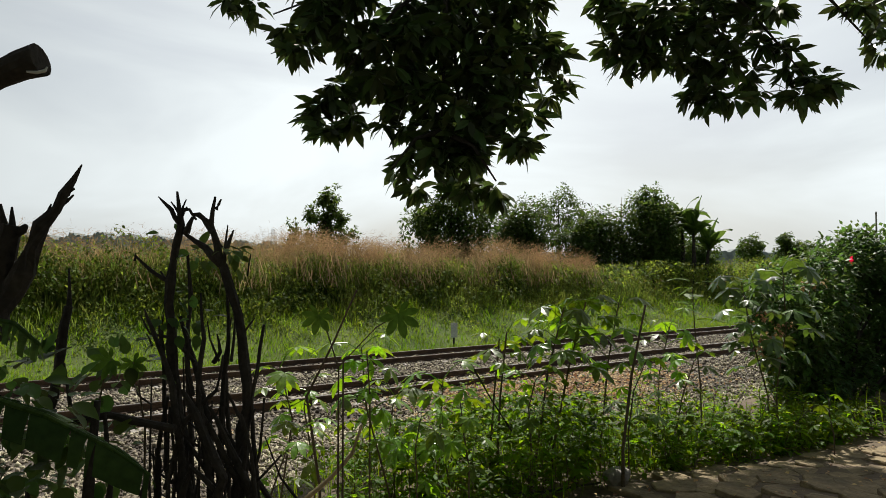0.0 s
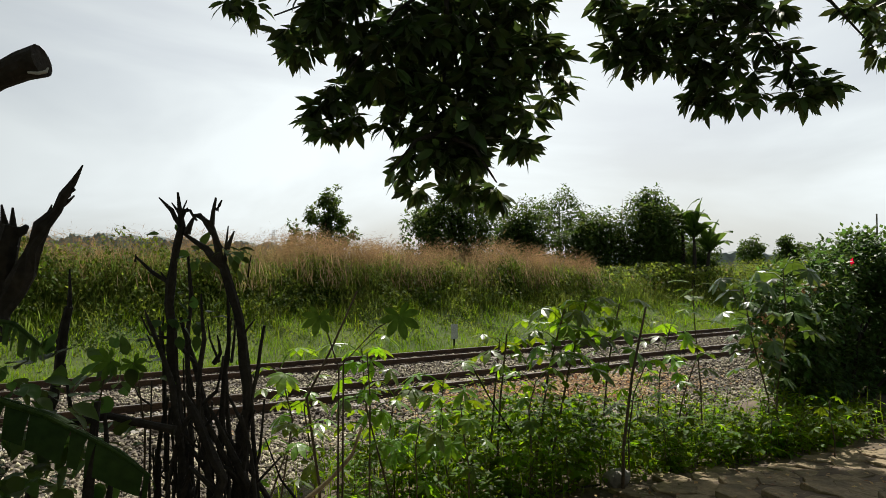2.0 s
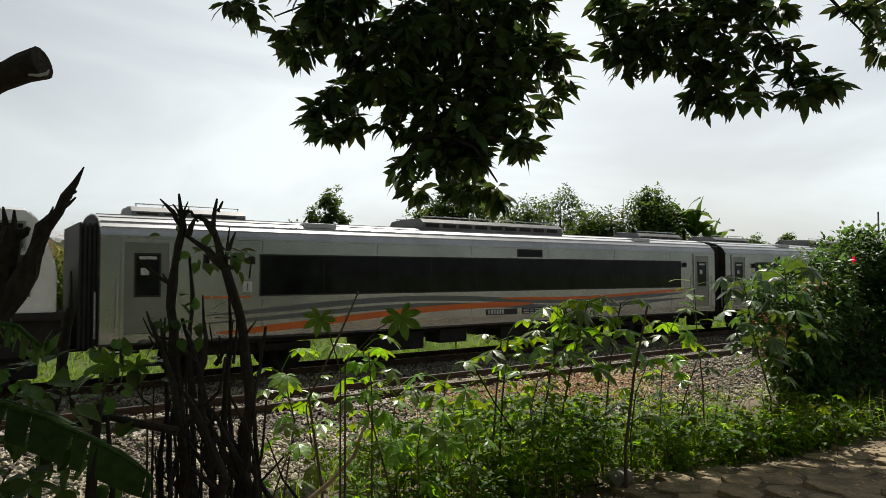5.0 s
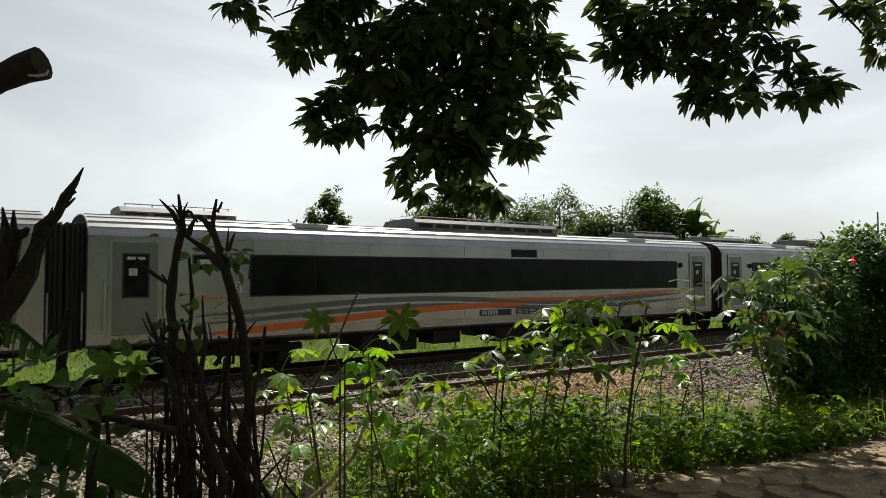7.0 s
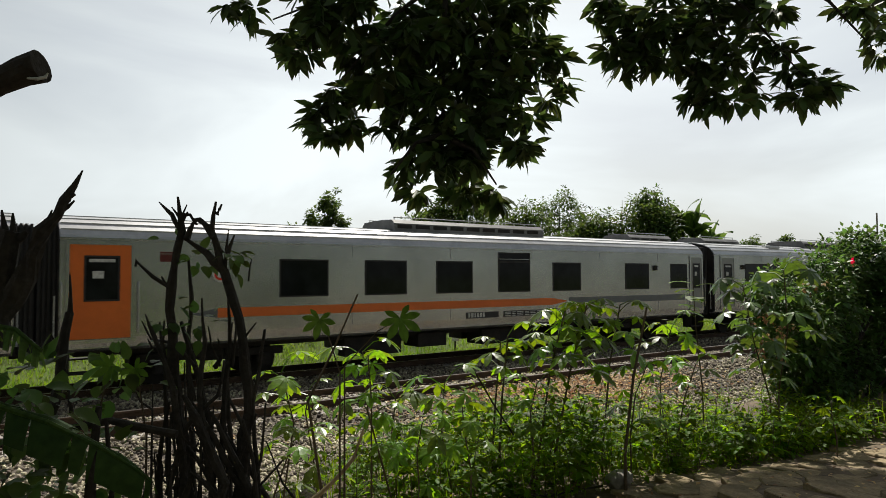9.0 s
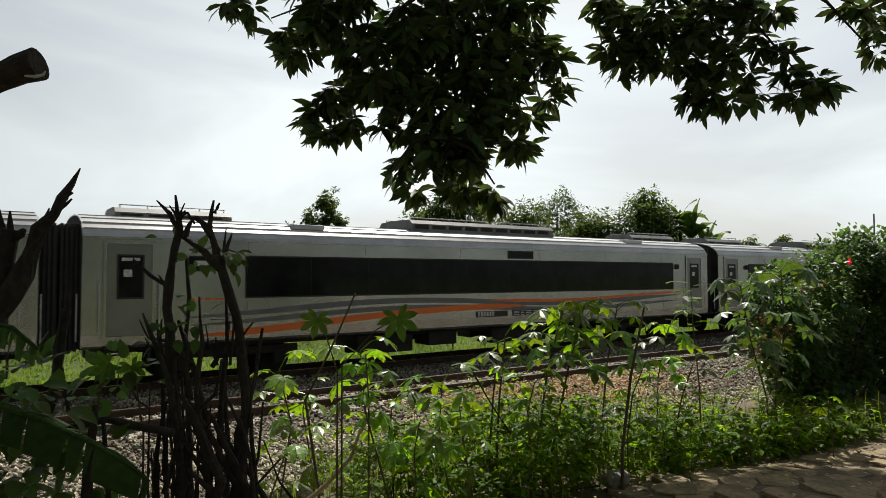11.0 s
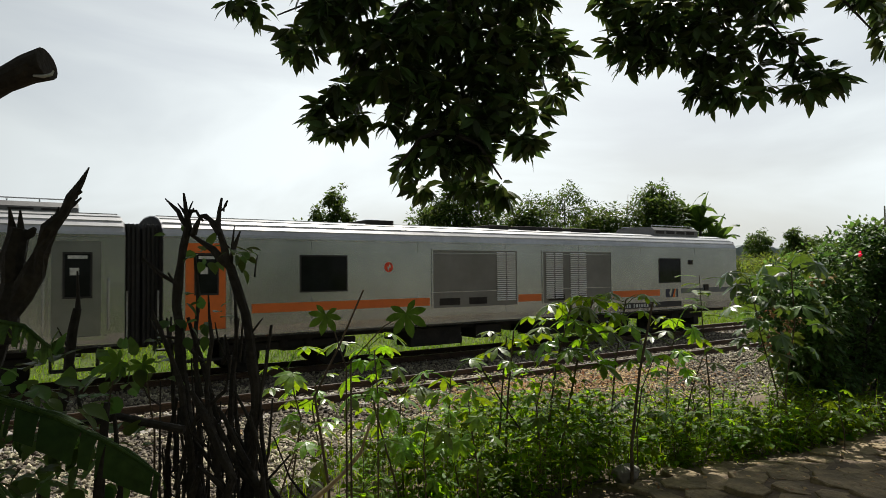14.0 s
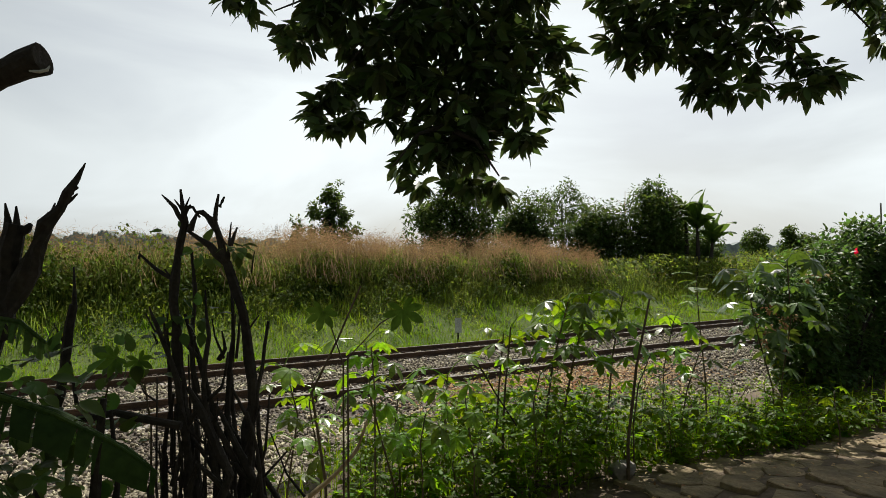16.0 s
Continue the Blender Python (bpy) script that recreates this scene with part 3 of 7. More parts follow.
def small_lamp(thing, x, side, z=2.45):
    a, b = sorted((side * SIDE, side * (SIDE + 0.08)))
    part("side_lamp", boxm(x, x + 0.13, a, b, z, z + 0.17, bevel=0.03), M_UNDER, thing)


def number_plate(thing, x, digit, side=-1):
    p = part("coach_number", boxm(x, x + 0.2, -SIDE - 0.008, -SIDE + 0.002, 1.86, 2.08), M_SIGN, thing, "white square plate with a black digit")
    cu = bpy.data.curves.new("digit", "FONT")
    cu.body, cu.size, cu.align_x, cu.extrude = digit, 0.24, "CENTER", 0.001
    t = new("digit", cu)
    me = bpy.data.meshes.new_from_object(t)
    bpy.data.objects.remove(t)
    me.materials.append(M_PRINT)
    d = new("digit", me)
    d.parent = p
    d.matrix_basis = pose(x + 0.1, -SIDE - 0.010, 1.885, 90, 0, 0)


def exec_coach(flip, label, front_no="", rear_no=""):
    """Window-band coach; the washroom end stands at the front, or at the rear if flip."""
    c = coach_shell(label)
    L = COACH_L
    for s in (-1, 1):
        door(c, 0.42, 1.24, s, M_DOOR, "grey steel coach door with a dark window")
        door(c, L - 1.24, L - 0.42, s, M_DOOR, "grey steel coach door with a dark window")
        a, b = (2.05, L - 3.15) if flip else (3.15, L - 2.05)
        w = window(c, a, b, 1.79, 2.64, s, "window_band")
        ma, mb = sorted((s * SIDE, s * (SIDE + 0.0095)))
        for k in range(1, 10):
            x = a + k * (b - a) / 10
            part("mullion", boxm(x - 0.005, x + 0.005, ma, mb, 1.79, 2.64), M_RUBBER, w)
        wx = L - 2.55 if flip else 1.95
        window(c, wx, wx + 0.72, 2.36, 2.62, s, "toilet_window")
        fa, fb = sorted((s * SIDE, s * (SIDE + 0.013)))
        part("frosted_strip", boxm(wx + 0.1, wx + 0.62, fa, fb, 2.44, 2.55), M_SIGN, c)
        small_lamp(c, a - 0.28, s)
        small_lamp(c, b + 0.15, s)
        window(c, 10.6, 11.5, 2.74, 2.9, s, "vent_window")
        n = 24
        u = [k / n for k in range(n + 1)]

        def wave(name, xa, xb, knots, wide, material, off, label):
            """A painted band through heights at even steps, thin at both ends."""
            xs = [xa + v * (xb - xa) for v in u]
            zs = np.interp(u, np.linspace(0, 1, len(knots)), knots)
            zs = np.convolve(np.pad(zs, 3, mode="edge"), np.ones(7) / 7, "valid")
            part(name, strip(list(zip(xs, [float(z) for z in zs])), [0.02 + wide * min(1, 2.2 * math.sin(math.pi * v) ** 0.8) for v in u], s, off), material, c, label)

        wave("grey_stripe", 2.0, 18.3, [1.34, 1.48, 1.62, 1.66, 1.58, 1.45, 1.38, 1.42, 1.52, 1.6], 0.11, M_GREYS, 0.002, "sweeping grey stripe")
        wave("grey_stripe", 2.0, 18.3, [1.18, 1.3, 1.43, 1.48, 1.42, 1.3, 1.22, 1.24, 1.33, 1.42], 0.09, M_GREYS, 0.003, "sweeping grey stripe")
        wave("orange_stripe", 2.2, 11.2, [0.99, 1.07, 1.19, 1.3, 1.37, 1.4, 1.39], 0.13, M_ORANGE, 0.004, "sweeping orange stripe")
        wave("orange_stripe", 9.9, 18.4, [1.57, 1.53, 1.5, 1.53, 1.58, 1.64, 1.68], 0.065, M_ORANGE, 0.005, "sweeping orange stripe")
        bars("name_bar", c, L - 3.0 if flip else 1.95, 1.73, (1, 0.8, 1.2, 0.7, 0.9, 1.1), s, M_ORANGE, 0.13, 0.045)
    if front_no:
        number_plate(c, 2.75, front_no)
    if rear_no:
        number_plate(c, L - 2.8, rear_no)
    ac_unit(c, 0.7, 3.1, 0.62, 3.4, 3.68)
    ac_unit(c, 7.8, 13.0)
    ac_unit(c, L - 3.1, L - 0.7, 0.62, 3.4, 3.68)
    for x in (4.3, 16.0):
        part("roof_hatch", boxm(x, x + 0.8, -1.22, -0.72, 3.3, 3.42, bevel=0.02), M_ROOF, c)
    return c


def dining_coach(label):
    c = coach_shell(label)
    L = COACH_L
    for s in (-1, 1):
        door(c, 0.16, 1.22, s, M_ORANGE, "orange painted coach door with a dark window")
        door(c, L - 0.75, L - 0.12, s, M_DOOR, "grey steel coach door with a dark window")
        for x in (4.28, 6.42, 8.5, 10.58, 12.66, 15.9, 18.25):
            window(c, x, x + (1.12 if x < 18 else 0.85), 1.82, 2.6, s)
        window(c, 10.58, 11.7, 2.66, 2.86, s, "vent_window")
        part("red_panel", boxm(1.75, 2.05, *sorted((s * SIDE, s * (SIDE + 0.006))), 2.55, 2.75), M_RED, c)
        part("orange_stripe", strip([(2.9, 1.49), (12.6, 1.49), (13.2, 1.49)], [0.2, 0.2, 0.02], s), M_ORANGE, c, "straight orange stripe")
        part("grey_stripe", strip([(2.4, 1.47), (2.9, 1.49)], [0.02, 0.2], s), M_GREYS, c)
        part("grey_stripe", strip([(13.3, 1.49), (19.0, 1.49)], [0.2, 0.2], s), M_GREYS, c)
        small_lamp(c, 17.3, s, 2.4)
    for rad, depth, material, label in ((0.17, 0.012, M_SIGN, "round white mark"), (0.13, 0.018, M_FLOWER, "small round red mark"), (0.08, 0.024, M_SIGN, "round white mark")):
        disc = bmesh.new()
        bmesh.ops.create_cone(disc, cap_ends=True, segments=20, radius1=rad, radius2=rad, depth=depth, matrix=Matrix.Translation((2.95, -SIDE - 0.002, 2.3)) @ Matrix.Rotation(math.pi / 2, 4, "X"))
        part("round_mark", disc, material, c, label)
    ac_unit(c, 7.6, 12.9)
    ac_unit(c, L - 2.9, L - 0.6, 0.62, 3.4, 3.68)
    return c


def louvre(thing, x0, x1, z0, z1, side, material):
    y = side * SIDE
    g = bmesh.new()
    n = int((z1 - z0) / 0.055)
    for k in range(n):
        z = z0 + k * (z1 - z0) / n
        a, b = sorted((y, y + side * 0.05))
        bm_m = Matrix.Translation(((x0 + x1) / 2, (a + b) / 2, z + 0.025)) @ Matrix.Rotation(side * -0.6, 4, "X") @ Matrix.Diagonal((x1 - x0, 0.05, 0.012, 1))
        bmesh.ops.create_cube(g, size=1, matrix=bm_m)
    part("louvre", g, material, thing, "white louvred ventilation grille")


def logo(thing, x, z, s, side=-1, y=SIDE, across=None):
    """The operator's mark as plain slanted shapes."""
    def quad(pts, material, name):
        bm = bmesh.new()
        d = side * (y + 0.006)
        vs = [bm.verts.new((x + px * s, d, z + pz * s) if across is None else (across - 0.006, y - px * s, z + pz * s)) for px, pz in pts]
        bm.faces.new(vs)
        part(name, bm, material, thing)
    quad([(0, 0), (0.6, 0), (0.42, 0.35), (0.6, 0.7), (0, 0.7)], M_NAVY, "logo_shape")
    quad([(0.66, 0), (0.84, 0), (1.12, 0.7), (0.94, 0.7)], M_NAVY, "logo_shape")
    quad([(0.86, 0), (1.04, 0), (1.36, 0.7), (1.16, 0.7)], M_ORANGE, "logo_shape")
    quad([(1.06, 0.0), (1.24, 0.0), (1.16, 0.3)], M_ORANGE, "logo_shape")
    quad([(1.42, 0), (1.6, 0), (1.6, 0.7), (1.42, 0.7)], M_NAVY, "logo_shape")


def generator_coach(label):
    c = coach_shell(label, False)
    L = COACH_L
    for s in (-1, 1):
        door(c, 0.42, 1.24, s, M_ORANGE, "orange painted coach door with a dark window")
        window(c, 2.93, 4.05, 1.82, 2.6, s)
        window(c, 15.6, 16.7, 1.82, 2.58, s)
        for a, b in ((6.5, 9.32), (10.32, 13.2)):
            ya, yb = sorted((s * (SIDE - 0.02), s * (SIDE + 0.0075)))
            part("equipment_hatch", boxm(a, b, ya, yb, 1.3, 2.78), M_HATCH, c, "large grey hatch panel")
            bm = bmesh.new()
            fa, fb = sorted((s * (SIDE - 0.02), s * (SIDE + 0.02)))
            box(bm, a - 0.04, b + 0.04, fa, fb, 2.78, 2.82)
            box(bm, a - 0.04, a, fa, fb, 1.28, 2.78)
            box(bm, b, b + 0.04, fa, fb, 1.28, 2.78)
            part("hatch_frame", bm, M_STEEL, c)
            each("hatch_vent", [(a + 0.2, a + 0.85, *sorted((s * SIDE, s * (SIDE + 0.014))), 1.36, 1.54), (a + 1.15, a + 1.75, *sorted((s * SIDE, s * (SIDE + 0.014))), 1.36, 1.54)], M_UNDER, c)
        for a in (8.6, 8.95, 10.43, 10.79, 11.42, 11.77):
            louvre(c, a, a + 0.31, 1.42, 2.76, s, M_WHITE)
        for a, b in ((1.8, 6.4), (9.37, 10.25), (13.28, 15.6)):
            part("orange_stripe", strip([(a, 1.47), (b, 1.47)], [0.2, 0.2], s), M_ORANGE, c, "straight orange stripe")
        part("grey_stripe", strip([(16.75, 1.5), (19.8, 1.5)], [0.17, 0.17], s), M_GREYS, c)
        part("side_box", boxm(17.2, 17.38, *sorted((s * SIDE, s * (SIDE + 0.04))), 2.4, 2.55), M_UNDER, c)
        part("side_box", boxm(18.05, 18.28, *sorted((s * SIDE, s * (SIDE + 0.04))), 1.5, 1.7), M_UNDER, c)
    part("number_panel", boxm(13.6, 16.75, -SIDE - 0.004, -SIDE + 0.002, 0.99, 1.17), M_PRINT, c, "black panel with white bars")
    bars("panel_bar", c, 13.7, 1.02, (0.6, 0.4, 0.5, 0.6, -0.4, 0.5, 0.8, 0.5, 0.6, 0.9, 0.6, -0.4, 0.6, 0.8), -1, M_SIGN, 0.13, 0.11, SIDE + 0.003)
    ring = bmesh.new()
    bmesh.ops.create_cone(ring, cap_ends=True, segments=20, radius1=0.12, radius2=0.12, depth=0.012, matrix=Matrix.Translation((5.2, -SIDE - 0.002, 2.35)) @ Matrix.Rotation(math.pi / 2, 4, "X"))
    part("red_mark", ring, M_FLOWER, c, "small round red mark")
    bolt = bmesh.new()
    bolt.faces.new([bolt.verts.new((5.2 + bx, -SIDE - 0.012, 2.35 + bz)) for bx, bz in ((-0.05, 0.01), (0.0, 0.01), (0.02, 0.09), (0.06, -0.01), (0.01, -0.01), (-0.01, -0.09))])
    part("mark_flash", bolt, M_SIGN, c, "white flash on the red mark")
    logo(c, 15.92, 1.3, 0.4, -1, SIDE + 0.003)
    for a, b in ((5.0, 5.8), (9.0, 9.7), (10.1, 10.8), (10.95, 11.9), (12.3, 13.6)):
        part("roof_vent", boxm(a, b, -0.75, 0.6, 3.4, 3.56, bevel=0.03), M_UNDER, c)
    ac_unit(c, 16.2, 18.7)
    return c


def locomotive():
    c = empty("diesel_locomotive")
    tagged(c, "white and orange diesel locomotive pulling the coaches", "locomotive")
    W = 1.37
    # main hood between the cabs
    part("hood", extrude_x([(-1.3, 2.0), (-1.3, 2.95), (-1.22, 3.05), (1.22, 3.05), (1.3, 2.95), (1.3, 2.0)], 2.36, 12.8), M_HOOD, c)
    part("hood_side", extrude_x([(-1.302, 1.4), (-1.302, 2.27), (1.302, 2.27), (1.302, 1.4)], 2.36, 12.8), M_LOCO_OR, c, "orange lower hood side")
    part("hood_roof", extrude_x([(-1.2, 3.05), (-1.08, 3.25), (-0.6, 3.36), (0.6, 3.36), (1.08, 3.25), (1.2, 3.05)], 2.36, 12.8), M_LGREY, c, "dark grey hood roof")
    part("radiator_roof", boxm(4.3, 8.9, -1.0, 1.0, 3.3, 3.44, bevel=0.05), M_LGREY, c)
    part("exhaust", boxm(3.0, 3.9, -0.35, 0.35, 3.3, 3.5, bevel=0.04), M_UNDER, c)

    def cab(x0, x1, nose):
        """nose: x of the windscreen side; the upper face leans back."""
        bm = bmesh.new()
        s = 1 if nose < (x0 + x1) / 2 else -1
        far = x1 if s > 0 else x0
        side = [(nose, 1.36), (nose, 2.2), (nose + s * 0.06, 2.4), (nose + s * 0.3, 3.12), (nose + s * 0.48, 3.32), (far, 3.4), (far, 1.36)]
        L0 = [bm.verts.new((x, -W if z < 3.2 else -W + 0.2, z)) for x, z in side]
        R0 = [bm.verts.new((x, W if z < 3.2 else W - 0.2, z)) for x, z in side]
        n = len(side)
        for k in range(n):
            bm.faces.new((L0[k], L0[(k + 1) % n], R0[(k + 1) % n], R0[k]))
        bm.faces.new(L0[::-1])
        bm.faces.new(R0)
        bmesh.ops.bevel(bm, geom=list(bm.edges), offset=0.05, segments=2, affect="EDGES")
        cb = part("cab", bm, M_WHITE, c, "white painted driver's cab")
        # windscreens on the leaning face
        a, b = Vector((nose + s * 0.06, 0, 2.4)), Vector((nose + s * 0.3, 0, 3.12))
        d = (b - a).normalized()
        nrm = Vector((-s * d.z, 0, s * d.x)) * 1.0
        for y0, y1 in ((-1.2, -0.12), (0.12, 1.2)):
            for name, o, m, e in (("windscreen_frame", 0.01, M_RUBBER, 0.0), ("windscreen", 0.018, M_GLASS, 0.05)):
                w = bmesh.new()
                p, q = a + d * (0.05 + e), b - d * (0.05 + e)
                c0, c1, up = y0 + e, y1 - e, (q - p).length
                rc = 0.14 - e
                ring = []
                for cy, cu, start in ((c1 - rc, up - rc, 0), (c0 + rc, up - rc, 90), (c0 + rc, rc, 180), (c1 - rc, rc, 270)):
                    for t in (0, 30, 60, 90):
                        ring.append(p + nrm * o + d * (cu + rc * math.sin(radians(start + t))) + Vector((0, cy + rc * math.cos(radians(start + t)), 0)))
                f = w.faces.new([w.verts.new(v) for v in ring])
                r = bmesh.ops.extrude_face_region(w, geom=[f])
                bmesh.ops.translate(w, verts=[v for v in r["geom"] if isinstance(v, bmesh.types.BMVert)], vec=-nrm * 0.03)
                part(name, w, m, cb)
        for sd in (-1, 1):
            y = sd * W
            xa = nose + s * 0.55
            xb = nose + s * 1.45
            x_lo, x_hi = min(xa, xb), max(xa, xb)
            fr = boxm(x_lo - 0.05, x_hi + 0.05, *sorted((y - sd * 0.02, y + sd * 0.012)), 2.54, 3.08)
            wf = part("side_window", fr, M_STEEL, cb)
            mid = (x_lo + x_hi) / 2
            part("pane", boxm(x_lo, mid - 0.02, *sorted((y, y + sd * 0.018)), 2.59, 3.03), M_GLASS, wf)
            part("pane", boxm(mid + 0.02, x_hi, *sorted((y, y + sd * 0.018)), 2.59, 3.03), M_GLASS, wf)
            part("number_panel", boxm(x_lo + 0.02, x_hi + 0.08, *sorted((y, y + sd * 0.006)), 2.3, 2.46), M_PRINT, cb, "black panel with white bars")
            bars("number_bar", cb, x_lo + 0.08, 2.325, (0.8, 0.8, -0.2, 0.7, 0.7, 0.7, -0.2, 0.6, 0.6), sd, M_SIGN, 0.085, 0.105, W + 0.002)
            bars("depot_bar", cb, x_lo + 0.15, 1.52, (0.8, 0.5, 0.8, 0.6, 0.9), sd, M_PRINT, 0.09, 0.07, W)
        logo(cb, min(xa, xb) - 0.22, 1.7, 0.78, -1, W + 0.002)
        if s > 0:
            logo(cb, 0, 1.78, 0.56, 1, 0.35, across=nose)
            housing = part("headlight_housing", boxm(nose + 0.26, nose + 0.75, -0.95, 0.45, 3.26, 3.5, bevel=0.04), M_UNDER, cb, "dark housing with round headlights")
            for y, rad in ((-0.72, 0.1), (-0.42, 0.1), (0.0, 0.07), (0.22, 0.07)):
                ln = bmesh.new()
                bmesh.ops.create_cone(ln, cap_ends=True, segments=16, radius1=rad, radius2=rad * 0.9, depth=0.06, matrix=Matrix.Translation((nose + 0.24, y, 3.39)) @ Matrix.Rotation(math.pi / 2, 4, "Y"))
                part("headlight", ln, M_LAMP, housing, "round headlight lens")
            post = bmesh.new()
            tube(post, [(nose + 0.5, 0.95, 3.3), (nose + 0.5, 0.95, 3.52)], [0.03, 0.03], 6)
            tube(post, [(nose + 0.38, 0.95, 3.55), (nose + 0.62, 0.95, 3.55)], [0.07, 0.05], 8)
            part("marker_lamp", post, M_UNDER, cb)
            wiper = bmesh.new()
            for y in (-0.66, 0.66):
                tube(wiper, [(nose + 0.02, y - 0.3, 2.36), (nose + 0.1, y + 0.1, 2.72)], [0.012, 0.01], 5)
            part("wiper", wiper, M_RUBBER, cb)
            rail = bmesh.new()
            tube(rail, [(nose - 0.07, -1.1, 1.5), (nose - 0.07, -0.4, 1.52), (nose - 0.07, 0.4, 1.52), (nose - 0.07, 1.1, 1.5)], [0.018] * 4, 6)
            for y in (-1.1, -0.4, 0.4, 1.1):
                tube(rail, [(nose - 0.07, y, 1.51), (nose + 0.02, y, 1.51)], [0.014, 0.014], 5)
            part("front_handrail", rail, M_WHITE, cb, "white front handrail")
            part("ditch_light", boxm(nose - 0.03, nose + 0.02, -1.0, -0.75, 2.0, 2.12, bevel=0.01), M_LAMP, cb)
            part("ditch_light", boxm(nose - 0.03, nose + 0.02, 0.75, 1.0, 2.0, 2.12, bevel=0.01), M_LAMP, cb)
        return cb

    cab(0.72, 2.4, 0.72)
    cab(12.8, 15.2, 15.2)
    # hood details on both sides
    for sd in (-1, 1):
        y = sd * 1.3
        part("hood_window", boxm(3.25, 4.0, *sorted((y - sd * 0.01, y + sd * 0.012)), 2.35, 2.9), M_UNDER, c, "black intake opening")
        for x in (4.42, 5.45, 6.0):
            wide = 0.42 if x < 5.9 else 0.2
            part("louvre_backing", boxm(x - 0.02, x + wide + 0.02, *sorted((y, y + sd * 0.006)), 1.52, 2.88), M_UNDER, c)
            for z0, count, material in ((1.55, 12, M_LOCO_OR), (2.28, 10, M_HOOD)):
                g = bmesh.new()
                for k in range(count):
                    z = z0 + k * 0.06
                    a, b = sorted((y, y + sd * 0.03))
                    box(g, x, x + wide, a, b, z, z + 0.038)
                part("louvre", g, material, c)
        for x0, x1 in ((2.5, 3.1), (4.3, 4.95), (5.0, 5.35), (6.3, 6.85), (6.9, 7.45), (7.5, 8.05), (8.1, 8.65), (8.7, 9.25), (9.3, 10.2)):
            a, b = sorted((y, y + sd * 0.008))
            each("door_gap", [(x0, x0 + 0.018, a, b, 1.5, 2.9), (x1, x1 + 0.018, a, b, 1.5, 2.9), (x0 + 0.018, x1, a, b, 2.88, 2.9)], M_HATCH, c)
            a, b = sorted((y, y + sd * 0.03))
            each("door_latch", [(x1 - 0.1, x1 - 0.05, a, b, 2.6, 2.68), (x1 - 0.1, x1 - 0.05, a, b, 1.8, 1.88)], M_STEEL, c)
        part("hood_door_edge", boxm(2.4, 12.7, *sorted((y, y + sd * 0.025)), 2.93, 2.96), M_STEEL, c)
        for x0, x1 in ((9.53, 10.06),):
            part("hood_window", boxm(x0, x1, *sorted((y - sd * 0.01, y + sd * 0.012)), 2.42, 2.76), M_UNDER, c)
        for x0, x1, z0, z1 in ((10.46, 10.85, 1.5, 2.45), (10.97, 11.65, 2.12, 2.74), (11.81, 12.5, 2.12, 2.74), (10.97, 11.65, 1.46, 2.06), (11.81, 12.5, 1.46, 2.06)):
            part("hood_window", boxm(x0, x1, *sorted((y - sd * 0.01, y + sd * 0.012)), z0, z1), M_UNDER, c, "black ventilation opening")
        for x0, x1 in ((2.7, 2.95), (3.4, 4.1), (11.9, 12.5)):
            yo = sd * 1.4
            hr = bmesh.new()
            tube(hr, [(x0, yo, 1.38), (x0, yo, 2.2), (x0 + 0.08, yo, 2.28), (x1 - 0.08, yo, 2.28), (x1, yo, 2.2), (x1, yo, 1.38)], [0.022] * 6, 6)
            part("handrail", hr, M_WHITE, c, "white tubular handrail")
    part("walkway", boxm(0.7, 15.4, -1.42, 1.42, 1.26, 1.4, bevel=0.02), M_UNDER, c)
    part("underframe", boxm(0.8, 15.3, -1.3, 1.3, 0.6, 1.26), M_UNDER, c)
    part("fuel_tank", boxm(5.5, 10.4, -1.3, 1.3, 0.16, 0.95, bevel=0.1), M_UNDER, c)
    part("pilot", boxm(0.62, 0.8, -1.2, 1.2, 0.2, 1.36, bevel=0.04), M_UNDER, c, "black buffer beam")
    for y in (-0.85, 0.85):
        part("pilot_panel", boxm(0.585, 0.618, y - 0.28, y + 0.28, 0.4, 0.98, bevel=0.012), M_RED, c, "dark red painted panel")
        part("cab_step", boxm(0.75, 1.15, y * 1.45 - 0.1, y * 1.45 + 0.1, 0.4, 0.44), M_UNDER, c)
    part("coupler", boxm(-0.05, 0.5, -0.14, 0.14, 0.66, 0.92, bevel=0.03), M_UNDER, c)
    part("coupler", boxm(15.3, 15.85, -0.14, 0.14, 0.66, 0.92, bevel=0.03), M_UNDER, c)
    horn = bmesh.new()
    for y in (-0.2, 0.2):
        tube(horn, [(2.5, y, 3.48), (3.0, y, 3.5)], [0.08, 0.03], 8)
    box(horn, 2.75, 2.85, -0.3, 0.3, 3.3, 3.48)
    part("horn", horn, M_UNDER, c)
    for ob in c.children:
        if ob.name.split(".")[0] not in ("pilot", "pilot_panel", "cab_step", "coupler", "fuel_tank"):
            ob.location.z = 0.13   # the body stands higher than the coaches' floors
    for xc in (3.2, 12.7):
        for sd in (-1, 1):
            ya, yb = sorted((sd * 0.98, sd * 1.12))
            part("bogie_side", boxm(xc - 2.25, xc + 2.25, ya, yb, 0.3, 0.72, bevel=0.05), M_UNDER, c, "deep black cast bogie side")
            for k in (-1.6, 0, 1.6):
                part("axle_box", boxm(xc + k - 0.2, xc + k + 0.2, *sorted((sd * 1.1, sd * 1.24)), 0.2, 0.6, bevel=0.05), M_UNDER, c)
            part("sand_box", boxm(xc - 2.4, xc - 1.9, *sorted((sd * 1.05, sd * 1.3)), 0.5, 1.2, bevel=0.04), M_UNDER, c)
    bogie(c, 3.2, (-1.6, 0, 1.6))
    bogie(c, 12.7, (-1.6, 0, 1.6))
    return c


